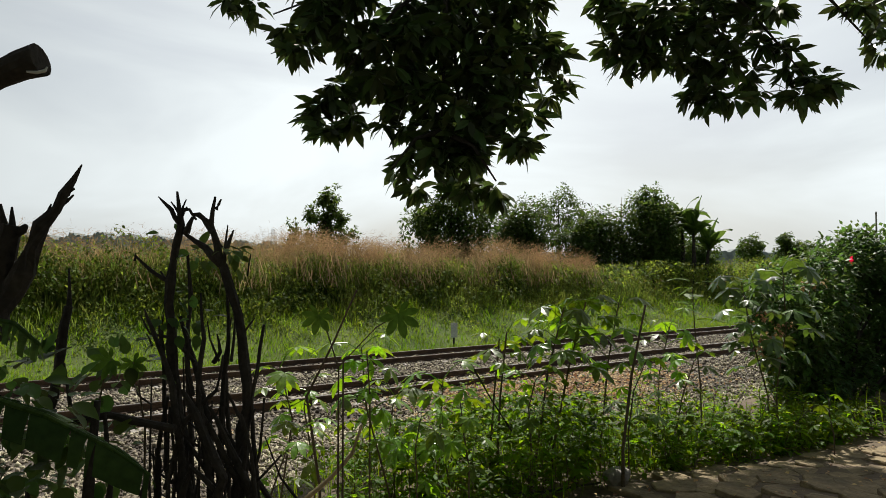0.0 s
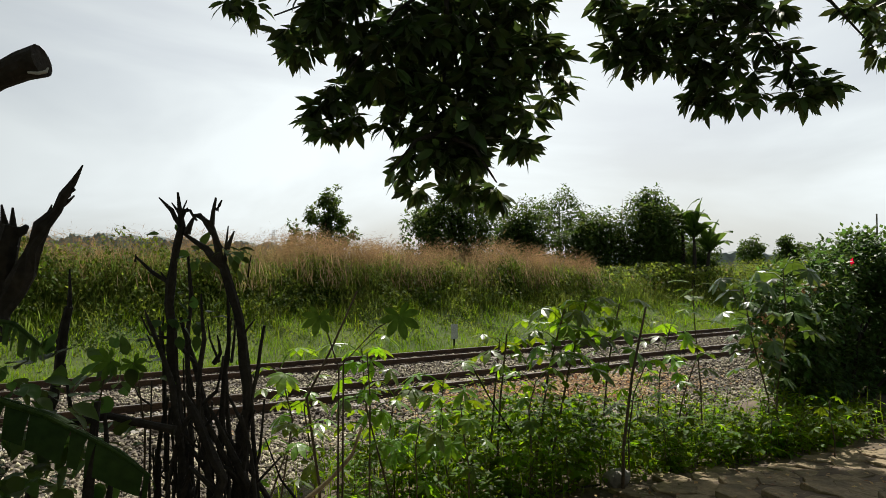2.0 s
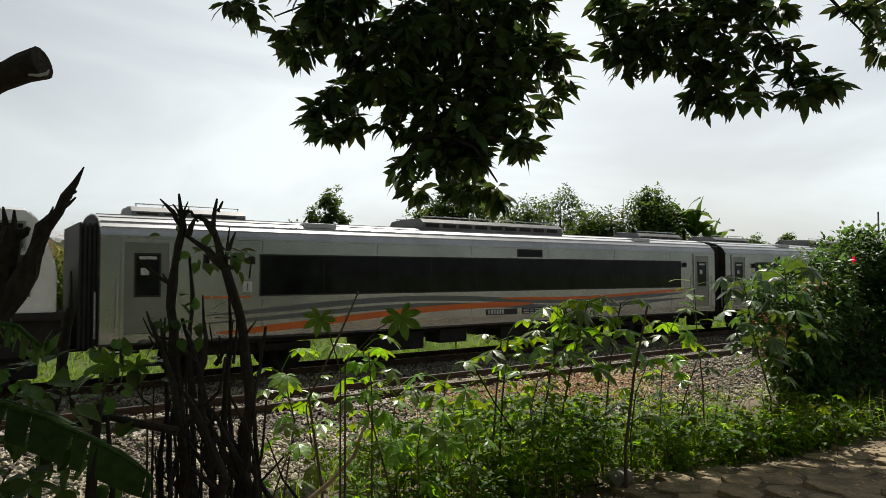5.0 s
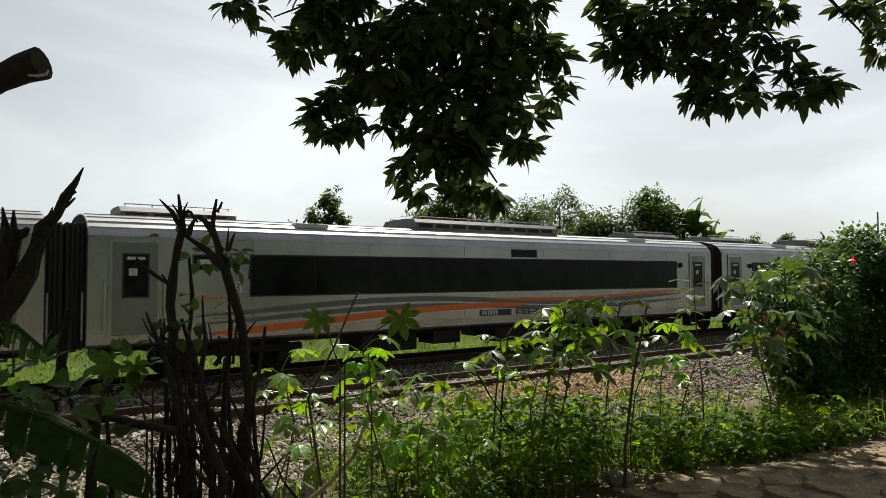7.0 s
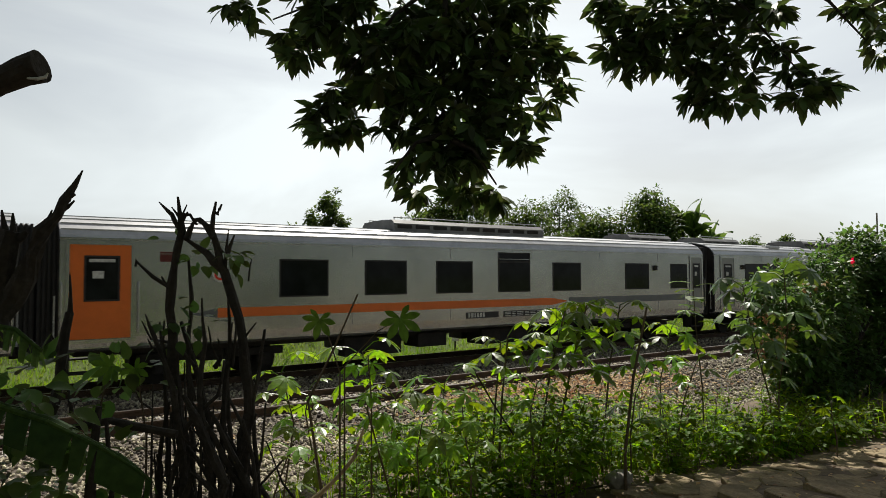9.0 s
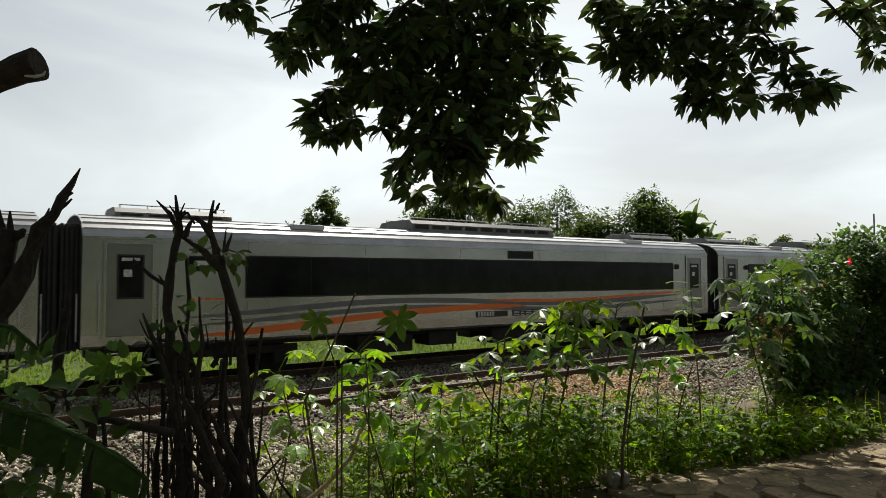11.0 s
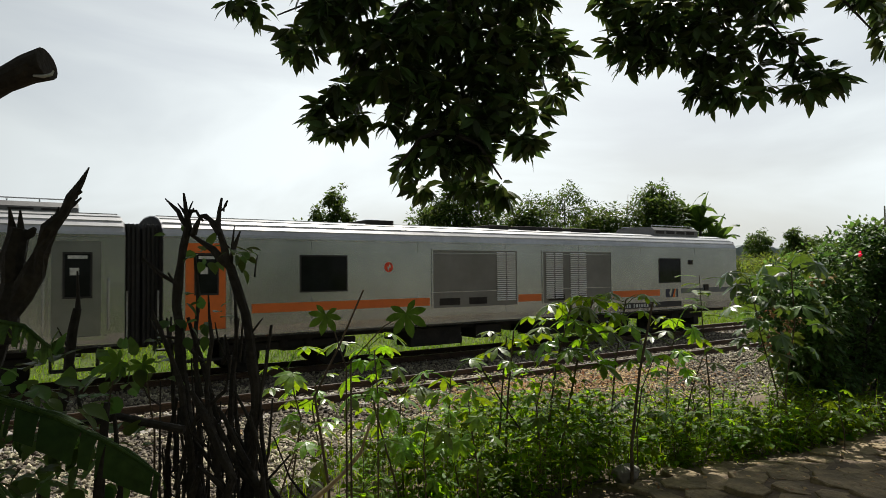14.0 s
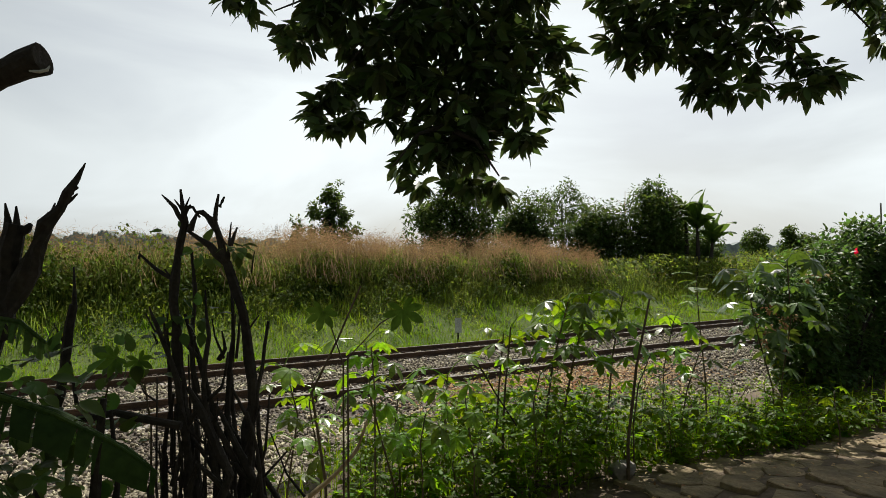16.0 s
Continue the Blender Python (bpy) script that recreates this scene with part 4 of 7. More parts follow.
loco = locomotive()
A = "silver steel coach with dark window band and orange stripe"
coaches = [
    exec_coach(False, A, "1", ""), exec_coach(True, A, "", "2"), exec_coach(False, A, "3", ""), exec_coach(True, A, "", ""),
    dining_coach("silver dining coach with orange doors and separate windows"),
    exec_coach(True, A, "", ""), exec_coach(False, A, "", ""), exec_coach(True, A, "", "7"), exec_coach(False, A, "8", ""),
    generator_coach("silver generator coach with white louvres at the train's end"),
]

# ---- verge, tall grass and hedges beyond the tracks ----
VIEW = radians(-35.5)


def spot(r, a, z):
    """A place r metres to the right of and a metres ahead of the standpoint."""
    return Vector((r * math.cos(VIEW) - a * math.sin(VIEW), r * math.sin(VIEW) + a * math.cos(VIEW), z))


def spots(r, a, z):
    r, a = np.asarray(r), np.asarray(a)
    return np.stack([r * math.cos(VIEW) - a * math.sin(VIEW), r * math.sin(VIEW) + a * math.cos(VIEW), np.broadcast_to(z, r.shape)], 1)


def lumpy(x, y):
    return 0.5 + 0.25 * np.sin(x * 0.9 + 1.3 * np.sin(y * 0.7)) + 0.15 * np.sin(x * 2.3 + y) + 0.1 * np.sin(x * 5.1 + 2 * y)


def tall_edge(x):
    """How far the tall grass still reaches along the track: 1 inside, 0 past its end."""
    return np.clip((27 - x) / 3, 0, 1)


def build_verge():
    n = 155000
    x = -16 + 80 * rng.uniform(0, 1, n) ** 1.15
    y = rng.uniform(16.9, 24.6, n)
    z = np.maximum(ground_z(x, y), np.interp(y, [17.0, 17.4, 18.6], [-0.18, -0.18, -0.6]))
    h = rng.uniform(0.07, 0.24, n) * (0.35 + 1.1 * lumpy(x * 1.7, y * 1.9)) * np.interp(y, [16.9, 17.6, 19, 22, 25], [0.6, 1.0, 1.1, 1.1, 1.6])
    g = scatter("verge_grass", BLADE_V, BLADE_F, blades(np.stack([x, y, z - 0.02], 1), h, rng.uniform(0.008, 0.019, n), 0.9), M_GRASS)
    tagged(g, "bright green grass verge beside the track", "grass", kind="stuff")
    # a few tufts in the ballast edge on the near side
    n = 22000
    x, y = rng.uniform(-8, 40, n), rng.uniform(5.6, 8.7, n)
    keep = rng.uniform(0, 1, n) < np.clip((x - 1) / 9, 0.1, 1) * np.clip(lumpy(x * 1.5, y * 2) * 2 - 0.4, 0.1, 1)
    x, y = x[keep], y[keep]
    n = len(x)
    g = scatter("bank_grass", BLADE_V, BLADE_F, blades(np.stack([x, y, ground_z(x, y) - 0.02], 1), rng.uniform(0.1, 0.35, n), rng.uniform(0.008, 0.016, n), 0.5), M_GRASS)
    tagged(g, "thin grass on the bank above the ballast", "grass", kind="stuff")


STRAND_V = [(0, -0.022, 0), (0, 0.022, 0), (0.55, 0.03, 0.03), (0.55, -0.03, 0.03), (1, 0, -0.08)]
STRAND_F = [(0, 1, 2), (0, 2, 3), (3, 2, 4)]


def tall_top(x, y):
    """Height of the tall grass, with tufts and hollows."""
    return 1.85 + 0.5 * (lumpy(x * 0.8, y) - 0.5) + 0.75 * (lumpy(x * 2.1, y * 1.3) - 0.5) + np.interp(x, [-20, 4, 8, 12, 20, 27], [0.45, 0.45, 0.5, 0.5, 0.4, 0.1])


def build_tall_grass():
    n = 30000
    x, y = rng.uniform(-22, 29, n), 24.0 + 5.0 * rng.uniform(0, 1, n) ** 1.4
    keep = rng.uniform(0, 1, n) < tall_edge(x - (y - 24) * 0.4)
    x, y = x[keep], y[keep]
    n = len(x)
    top = tall_top(x, y)
    h = top * rng.uniform(0.55, 0.92, n)
    green = scatter("tall_grass", BLADE_V, BLADE_F, blades(np.stack([x, y, ground_z(x, y) - 0.05], 1), h, rng.uniform(0.03, 0.055, n), 0.2), M_TALL)
    tagged(green, "wall of tall green wild grass beyond the track", "tall grass", kind="stuff")
    n = 12000
    x, y = rng.uniform(-20, 50, n), rng.uniform(21.8, 24.2, n)
    h = np.interp(y, [21.8, 24.2], [0.3, 1.1]) * rng.uniform(0.6, 1.2, n) * (0.6 + 0.8 * lumpy(x * 1.3, y))
    mid = scatter("rank_grass", BLADE_V, BLADE_F, blades(np.stack([x, y, ground_z(x, y) - 0.03], 1), h, rng.uniform(0.02, 0.04, n), 0.4), M_TALL)
    tagged(mid, "knee-high rank grass at the foot of the bank", "tall grass", kind="stuff")
    n = 9000
    x, y = rng.uniform(-18, 48, n), rng.uniform(19.6, 23.4, n)
    tuft = np.clip(lumpy(x * 2.3 + 5, y * 2.0) * 1.8 - 0.45, 0.05, 1)
    h = np.interp(y, [19.6, 23.4], [0.22, 0.75]) * rng.uniform(0.6, 1.3, n) * tuft
    tufts = scatter("grass_tufts", BLADE_V, BLADE_F, blades(np.stack([x, y, ground_z(x, y) - 0.03], 1), h, rng.uniform(0.016, 0.034, n), 0.5), M_GRASS)
    tagged(tufts, "uneven green grass tufts along the verge", "grass", kind="stuff")
    # dry stems behind the green face, up to the plumes
    n = 26000
    x, y = rng.uniform(-22, 29, n), 24.6 + 6.0 * rng.uniform(0, 1, n)
    keep = rng.uniform(0, 1, n) < tall_edge(x - (y - 24) * 0.4)
    x, y = x[keep], y[keep]
    n = len(x)
    h = tall_top(x, y) * rng.uniform(0.8, 1.06, n)
    stems = scatter("dry_grass_stems", BLADE_V, BLADE_F, blades(np.stack([x, y, ground_z(x, y) - 0.05], 1), h, rng.uniform(0.025, 0.05, n), 0.14), M_FIELD)
    tagged(stems, "dry brown and green stems of the tall grass", "dry grass", kind="stuff")
    # dry seed plumes on top: clumps of fine strands in all directions
    m = 5200
    cx, cy = rng.uniform(-22, 28, m), 24.0 + 6.0 * rng.uniform(0, 1, m) ** 1.4
    dens = tall_edge(cx - (cy - 24) * 0.4) * np.clip(lumpy(cx * 0.55 + 3, cy) * 1.7 - 0.3, 0.15, 1) * np.interp(cx, [-22, 4, 7, 11, 22, 28], [0.25, 0.25, 0.4, 1, 1, 0.7])
    keep = rng.uniform(0, 1, m) < dens
    cx, cy = cx[keep], cy[keep]
    top = tall_top(cx, cy) * np.where(cy < 24, rng.uniform(0.6, 0.92, len(cx)), rng.uniform(0.78, 1.04, len(cx)))
    cz = ground_z(cx, cy) + top
    cy = np.where(rng.uniform(0, 1, len(cy)) < np.clip(lumpy(cx * 2.2, 3.0) * 1.6 - 0.55, 0, 0.6), rng.uniform(23.2, 24.0, len(cy)), cy)
    per = 40
    idx = np.repeat(np.arange(len(cx)), per)
    n = len(idx)
    spread = rng.normal(0, 1, (n, 3)) * (0.26, 0.2, 0.15)
    p = np.stack([cx, cy, cz], 1)[idx] + spread
    d = spread * 1.6 + np.stack([rng.normal(0.35, 0.4, n), rng.normal(-0.25, 0.4, n), rng.normal(-0.12, 0.4, n)], 1)
    dry = scatter("dry_grass_plumes", STRAND_V, STRAND_F, frames_of(p, d, rng.uniform(0.1, 0.3, n), roll=rng.uniform(0, 3.14, n), width=0.62), M_DRY)
    tagged(dry, "dry reddish brown seed plumes of the tall grass", "dry grass", kind="stuff")
    # dry strands that hang over the face
    n = 11000
    x, y = rng.uniform(-18, 27, n), rng.uniform(22.9, 24.4, n)
    keep = rng.uniform(0, 1, n) < np.clip(lumpy(x * 1.9, 1.0) * 2.2 - 0.6, 0.05, 1) * np.interp(x, [-18, 5, 10, 27], [0.12, 0.15, 1, 0.8]) * tall_edge(x - 1)
    x, y = x[keep], y[keep]
    n = len(x)
    z = ground_z(x, y) + tall_top(x, y) * rng.uniform(0.45, 0.95, n)
    d = np.stack([rng.normal(0, 0.25, n), rng.normal(-0.3, 0.2, n), -np.ones(n)], 1)
    s = scatter("hanging_strands", STRAND_V, STRAND_F, frames_of(np.stack([x, y, z], 1), d, rng.uniform(0.15, 0.55, n), roll=rng.uniform(0, 3.14, n), width=0.9), M_STRAND)
    tagged(s, "dry pale strands hanging over the grass face", "dry grass", kind="stuff")
    # creepers over the face
    n = 60000
    x, v = rng.uniform(-20, 27, n), rng.uniform(0, 1, n)
    y = 22.6 + 1.9 * v + rng.normal(0, 0.25, n)
    z = ground_z(x, y) + v * tall_top(x, y) * np.interp(x, [-20, 5, 10, 27], [1.0, 1.0, 0.8, 0.85])
    keep = rng.uniform(0, 1, n) < np.clip(lumpy(x * 1.5, z * 2.6) * 2.3 - 0.55, np.interp(x, [-20, 8, 13], [0.3, 0.25, 0.1]), 1) * tall_edge(x - 1)
    p = np.stack([x, y, z], 1)[keep]
    n = len(p)
    d = np.stack([rng.normal(0, 0.6, n), rng.normal(-0.7, 0.4, n), rng.normal(-0.65, 0.5, n)], 1)
    c = scatter("creeper_leaves", OVAL_V, OVAL_F, frames_of(p, d, rng.uniform(0.06, 0.19, n)), M_VINE)
    tagged(c, "green creeper leaves over the grass bank", "creeper", kind="stuff")


def build_slope_weeds():
    """Low leafy weeds from the foot of the bank down into the verge."""
    n = 60000
    x, v = rng.uniform(-18, 50, n), rng.uniform(0, 1, n) ** 0.7
    y = 20.2 + 3.2 * v
    tuft = np.clip(lumpy(x * 1.6 + 2, y * 2.2) * 2.1 - 0.55, 0.03, 1)
    keep = rng.uniform(0, 1, n) < tuft * np.interp(v, [0, 0.4, 1], [0.15, 0.6, 1])
    x, y, v, tuft = x[keep], y[keep], v[keep], tuft[keep]
    n = len(x)
    z = ground_z(x, y) + rng.uniform(0.02, 1, n) * (0.15 + 0.6 * v) * tuft
    d = np.stack([rng.normal(0, 0.8, n), rng.normal(-0.5, 0.6, n), rng.normal(-0.1, 0.6, n)], 1)
    g = scatter("slope_weeds", OVAL_V, OVAL_F, frames_of(np.stack([x, y, z], 1), d, rng.uniform(0.05, 0.14, n)), M_VINE)
    tagged(g, "low leafy weeds between the bank and the verge", "weeds", kind="stuff")


def build_hedge():
    n = 42000
    x = rng.uniform(23, 75, n)
    y = 23.2 + 7 * rng.uniform(0, 1, n) ** 1.3
    hh = 1.15 + 0.9 * lumpy(x * 0.5, y * 0.6) + np.interp(x, [23, 30, 48, 75], [0.4, 0.0, 0.5, 1.0])
    z = ground_z(x, y) + hh * rng.uniform(0.05, 1.0, n) ** 0.7
    p = np.stack([x, y, z], 1)
    d = np.stack([rng.normal(0, 0.7, n), rng.normal(-0.6, 0.5, n), rng.normal(-0.5, 0.5, n)], 1)
    c = scatter("hedge_leaves", OVAL_V, OVAL_F, frames_of(p, d, rng.uniform(0.1, 0.24, n)), M_VINE)
    tagged(c, "dense green scrub along the grass verge", "scrub", kind="stuff")
    n = 6000
    x, y = rng.uniform(26, 80, n), rng.uniform(29, 40, n)
    g = scatter("field_grass", BLADE_V, BLADE_F, blades(np.stack([x, y, ground_z(x, y)], 1), rng.uniform(1.2, 2.1, n), rng.uniform(0.04, 0.08, n), 0.25), M_DRY)
    tagged(g, "dry brown field grass behind the scrub", "dry grass", kind="stuff")
    n = 14000
    x, y = rng.uniform(-40, 70, n), rng.uniform(30, 75, n)
    g = scatter("far_field_grass", BLADE_V, BLADE_F, blades(np.stack([x, y, ground_z(x, y)], 1), rng.uniform(1.6, 2.5, n), rng.uniform(0.05, 0.1, n), 0.25), M_FIELD)
    tagged(g, "far field of dry brown grass", "dry grass", kind="stuff")


build_verge()
build_tall_grass()
build_slope_weeds()
build_hedge()


# ---- trees in the field ----
def field_tree(name, base, top, blobs, leaves, label, leaf=0.28, trunk=0.12, material=None):
    """blobs: (dx, dy, dz, radius) round the base."""
    t = empty(name, base)
    tagged(t, label, "tree", group="trees in the field")
    bm = bmesh.new()
    tube(bm, [(0, 0, -0.2), (0.05, 0, top * 0.3), (-0.05, 0.05, top * 0.6), (0, 0, top * 0.9)], [trunk, trunk * 0.8, trunk * 0.5, 0.02])
    part("trunk", bm, M_BARK, t)
    pts, dirs = [], []
    w = np.array([b[3] ** 2 for b in blobs])
    for (dx, dy, dz, r), k in zip([(b[0] * 1.1, b[1] * 3, b[2] * 1.03, b[3] * 1.1) for b in blobs], (leaves * w / w.sum()).astype(int)):
        limb = bmesh.new()
        tube(limb, [(0, 0, max(0.3, dz * 0.45)), (dx * 0.5, dy * 0.5, dz * 0.8), (dx, dy, dz)], [trunk * 0.5, trunk * 0.3, 0.015], 5)
        part("limb", limb, M_BARK, t)
        k = int(k * 3.0)
        q = rng.normal(size=(k, 3))
        q /= np.linalg.norm(q, axis=1, keepdims=True)
        # clumps: pull leaves to a few centres
        cn = rng.normal(size=(max(9, k // 40), 3))
        cn = cn / np.linalg.norm(cn, axis=1, keepdims=True) * rng.uniform(0.4, 1.18, (len(cn), 1))
        c = cn[rng.integers(0, len(cn), k)] * r
        p = c + q * rng.uniform(0, 1, (k, 1)) ** 0.5 * r * 0.3
        pts.append(p + (dx, dy, dz))
        dirs.append(q + (0, 0, -0.35))

    cr = scatter("crown", OVAL_V, OVAL_F, frames_of(np.concatenate(pts), np.concatenate(dirs), leaf * 0.9 * rng.uniform(0.6, 1.25, sum(map(len, pts)))), material or M_FARLEAF, t)
    cr["kind"] = "stuff"
    return t


L1 = "green leafy tree standing in the dry grass field"
field_tree("tree", (15.88, 32.89, 0.95), 5.4, [(0.35, 0, 5.2, 0.55), (-0.3, 0, 4.9, 0.45), (0.85, 0, 4.3, 0.55), (-0.5, 0.1, 4.1, 0.65), (0.35, 0, 4.0, 0.75), (1.1, 0, 3.2, 0.5), (-0.6, 0, 3.0, 0.6), (0.3, 0, 3.0, 0.8), (-0.1, 0, 2.2, 0.7)], 2300, L1, 0.2)
field_tree("tree", (14.35, 33.98, 0.95), 4.0, [(0, 0, 3.7, 0.3), (0.3, 0, 3.1, 0.5), (-0.1, 0, 2.6, 0.5)], 350, "thin young tree in the dry grass field", 0.2, 0.05)
field_tree("tree", (21.30, 29.03, 0.95), 6.0, [(0, 0, 4.9, 1.3), (-1.2, 0.2, 3.9, 1.1), (1.0, -0.2, 4.1, 1.2), (-0.3, 0.3, 3.3, 1.5), (1.3, 0, 2.9, 0.9), (-1.5, 0, 2.9, 0.8)], 4200, L1, 0.24)
field_tree("tree", (28.44, 31.30, 0.95), 5.5, [(0, 0, 4.3, 1.3), (-1.1, 0, 3.5, 1.1), (0.9, 0, 3.4, 1.2), (0, 0, 2.6, 1.4)], 3600, L1, 0.26)
field_tree("tree", (33.20, 32.83, 0.95), 7.0, [(0, 0, 5.8, 1.1), (1.1, 0, 5.2, 1.0), (-1.2, 0, 5.0, 0.9), (0.2, 0, 4.3, 1.2)], 1500, "thin pale tree behind the darker trees", 0.2, 0.1)
field_tree("tree", (32.65, 29.53, 0.95), 5.5, [(0, 0, 4.1, 1.3), (1.2, 0, 3.9, 1.2), (-0.9, 0, 3.3, 1.2), (1.0, 0, 2.4, 1.6), (-1, 0, 2.0, 1.2)], 4400, L1, 0.26)
field_tree("tree", (35.88, 27.22, 0.95), 6.5, [(0.2, 0, 5.7, 0.95), (-0.7, 0, 4.7, 1.2), (0.9, 0, 4.4, 1.2), (-0.2, 0, 3.5, 1.7), (1.1, 0, 2.6, 1.3), (-1.2, 0, 2.4, 1.2)], 5200, L1, 0.26)
field_tree("tree", (39.65, 28.22, 0.95), 4.5, [(0, 0, 3.4, 1.4), (1.6, 0, 2.8, 1.3), (-1.2, 0, 2.6, 1.2), (2.6, 0, 2.0, 1.2), (0.6, 0, 1.8, 1.5)], 3400, "low leafy tree behind the banana plants", 0.26)
field_tree("tree", (114.51, 65.72, 0.95), 7.5, [(0, 0, 6.2, 1.7), (2.0, 0, 5.2, 1.5), (-1.9, 0, 5.0, 1.5), (0.5, 0, 4.0, 1.8)], 1400, "small distant tree with a flat crown", 0.5, 0.2)
field_tree("tree", (79.90, 41.28, 0.95), 6.0, [(0, 0, 4.9, 1.0), (1.5, 0, 4.0, 1.1), (-1.0, 0, 5.2, 0.5), (2.4, 0, 3.5, 1.0), (0.3, 0, 3.0, 1.6)], 1500, "distant green tree behind the scrub", 0.4, 0.15)
field_tree("tree", (97.80, 46.93, 0.95), 5.5, [(0, 0, 4.0, 1.6), (2.2, 0, 3.4, 1.6), (-2.0, 0, 3.2, 1.5)], 1200, "distant green tree behind the scrub", 0.45, 0.15)


def bare_tree(base, top):
    t = empty("bare_tree", base)
    tagged(t, "leafless pale tree among the green trees", "tree", group="trees in the field")
    bm = bmesh.new()
    r2 = random.Random(3)
    tube(bm, [(0, 0, -0.2), (0, 0, top * 0.5), (0.1, 0, top)], [0.09, 0.06, 0.015], 5)
    for k in range(16):
        z = top * r2.uniform(0.45, 0.9)
        a = r2.uniform(0, 6.28)
        l = r2.uniform(0.6, 1.4) * (1.25 - z / top)
        tube(bm, [(0, 0, z), (l * math.cos(a), l * math.sin(a), z + l * 1.1)], [0.03, 0.008], 4)
    part("trunk", bm, M_STRAW, t)


bare_tree((35.86, 29.70, 0.95), 6.4)


def banana_plant(base, top, seed, lean=0.0):
    top = top * 1.1
    t = empty("banana_plant", base)
    tagged(t, "tall banana plant with torn drooping leaves", "banana plant", group="banana plants")
    r2 = random.Random(seed)
    bm = bmesh.new()
    tube(bm, [(0, 0, -0.2), (0.05, 0, top * 0.35), (lean, 0, top * 0.62)], [0.16, 0.13, 0.07], 8)
    part("trunk", bm, M_BARK, t)
    for k in range(11):
        az = k * 2.4 + r2.uniform(-0.3, 0.3)
        up = r2.uniform(0.75, 1.5)
        L = r2.uniform(1.7, 2.5)
        lf = bmesh.new()
        prev = None
        p = Vector((lean, 0, top * 0.61))
        d = Vector((math.cos(az) * math.cos(up), math.sin(az) * math.cos(up), math.sin(up)))
        side = Vector((-math.sin(az), math.cos(az), 0))
        n = 9
        for i in range(n + 1):
            w = 0.44 * math.sin(math.pi * min(1, 0.08 + i / n * 0.95)) ** 0.7 * r2.uniform(0.75, 1.1)
            row = [lf.verts.new(p + side * w + Vector((0, 0, -0.12 * r2.random()))), lf.verts.new(p), lf.verts.new(p - side * w + Vector((0, 0, -0.12 * r2.random())))]
            if prev:
                lf.faces.new((prev[0], prev[1], row[1], row[0]))
                lf.faces.new((prev[1], prev[2], row[2], row[1]))
            prev = row
            p = p + d * L / n
            d = (d + Vector((0, 0, -0.17 - 0.05 * i / n))).normalized()
        part("leaf", lf, M_BANANA, t)
    return t


banana_plant((37.15, 25.09, 0.95), 5.6, 4)
banana_plant((37.44, 26.11, 0.95), 7.0, 9)
banana_plant((37.78, 24.64, 0.95), 4.2, 7, 0.3)


# ---- distance ----
def far_woods(name, x_list, a, base, heights, label):
    bm = bmesh.new()
    r2 = random.Random(8)
    rows = []
    n = 320
    for i in range(n + 1):
        r = x_list[0] + (x_list[1] - x_list[0]) * i / n
        h = np.interp(i / n, np.linspace(0, 1, len(heights)), heights) * (0.94 + 0.1 * r2.random() + 0.05 * math.sin(i * 0.31))
        rows.append([bm.verts.new(spot(r, a + dy, z)) for dy, z in ((0, base), (0, h * 0.6), (4, h), (14, h), (18, base))])
    for p, q in zip(rows, rows[1:]):
        for k in range(4):
            bm.faces.new((p[k], p[k + 1], q[k + 1], q[k]))
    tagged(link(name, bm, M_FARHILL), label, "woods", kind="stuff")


far_woods("far_woods", (-260, -60), 300, 0.5, [16, 19, 20, 21, 19, 20, 19, 18, 17, 16, 14], "line of distant woods on the horizon, haze in their colour")
far_woods("far_woods", (-60, 420), 420, 0.5, [13, 15, 16, 14, 15, 17, 16, 18, 19, 20, 18], "line of distant woods on the horizon, haze in their colour")


def pylon(base, h):
    t = empty("lattice_pylon", base)
    tagged(t, "pale distant steel lattice power pylon", "pylon", group="distant pylons")
    bm = bmesh.new()
    for sx in (-1, 1):
        for sy in (-1, 1):
            tube(bm, [(sx * 2.2, sy * 2.2, -0.5), (sx * 0.5, sy * 0.5, h)], [0.14, 0.1], 4)
    for k in range(7):
        z0, z1 = h * k / 7, h * (k + 1) / 7
        w0, w1 = 2.2 - 1.7 * k / 7, 2.2 - 1.7 * (k + 1) / 7
        for sx in (-1, 1):
            tube(bm, [(sx * w0, -w0, z0), (-sx * w1, -w1, z1)], [0.07, 0.07], 3)
    part("tower", bm, M_TOWER, t)
    for z in (0.8, 0.9):
        b2 = bmesh.new()
        tube(b2, [(-3, 0, h * z), (3, 0, h * z)], [0.15, 0.15], 4)
        part("crossarm", b2, M_TOWER, t)


pylon((157.12, 403.82, 0.50), 30)
pylon((238.53, 382.60, 0.50), 29)


def pole(base, h):
    t = empty("utility_pole", base)
    tagged(t, "thin grey utility pole behind the bush", "utility pole")
    bm = bmesh.new()
    tube(bm, [(0, 0, -0.3), (0, 0, h)], [0.12, 0.08], 8)
    part("post", bm, M_CONCRETE, t)
    b2 = bmesh.new()
    tube(b2, [(0, 0, h - 1.3), (-2, 1, h - 1.9), (-4, 2, h - 2.7)], [0.02, 0.02, 0.02], 5)
    part("cable", b2, M_UNDER, t, "dark sagging cable")


pole((77.48, 30.72, 0.90), 7.8)


def marker():
    t = empty("track_marker", (14.19, 19.23, -0.25))
    tagged(t, "small blank white marker board on a short post", "sign")
    part("post", boxm(-0.025, 0.025, -0.025, 0.025, -0.3, 0.5), M_UNDER, t)
    b = boxm(-0.12, 0.12, -0.045, -0.026, 0.2, 0.72, bevel=0.008)
    part("board", b, M_SIGN, t)
    t.rotation_euler = (0, 0, radians(-20))


marker()


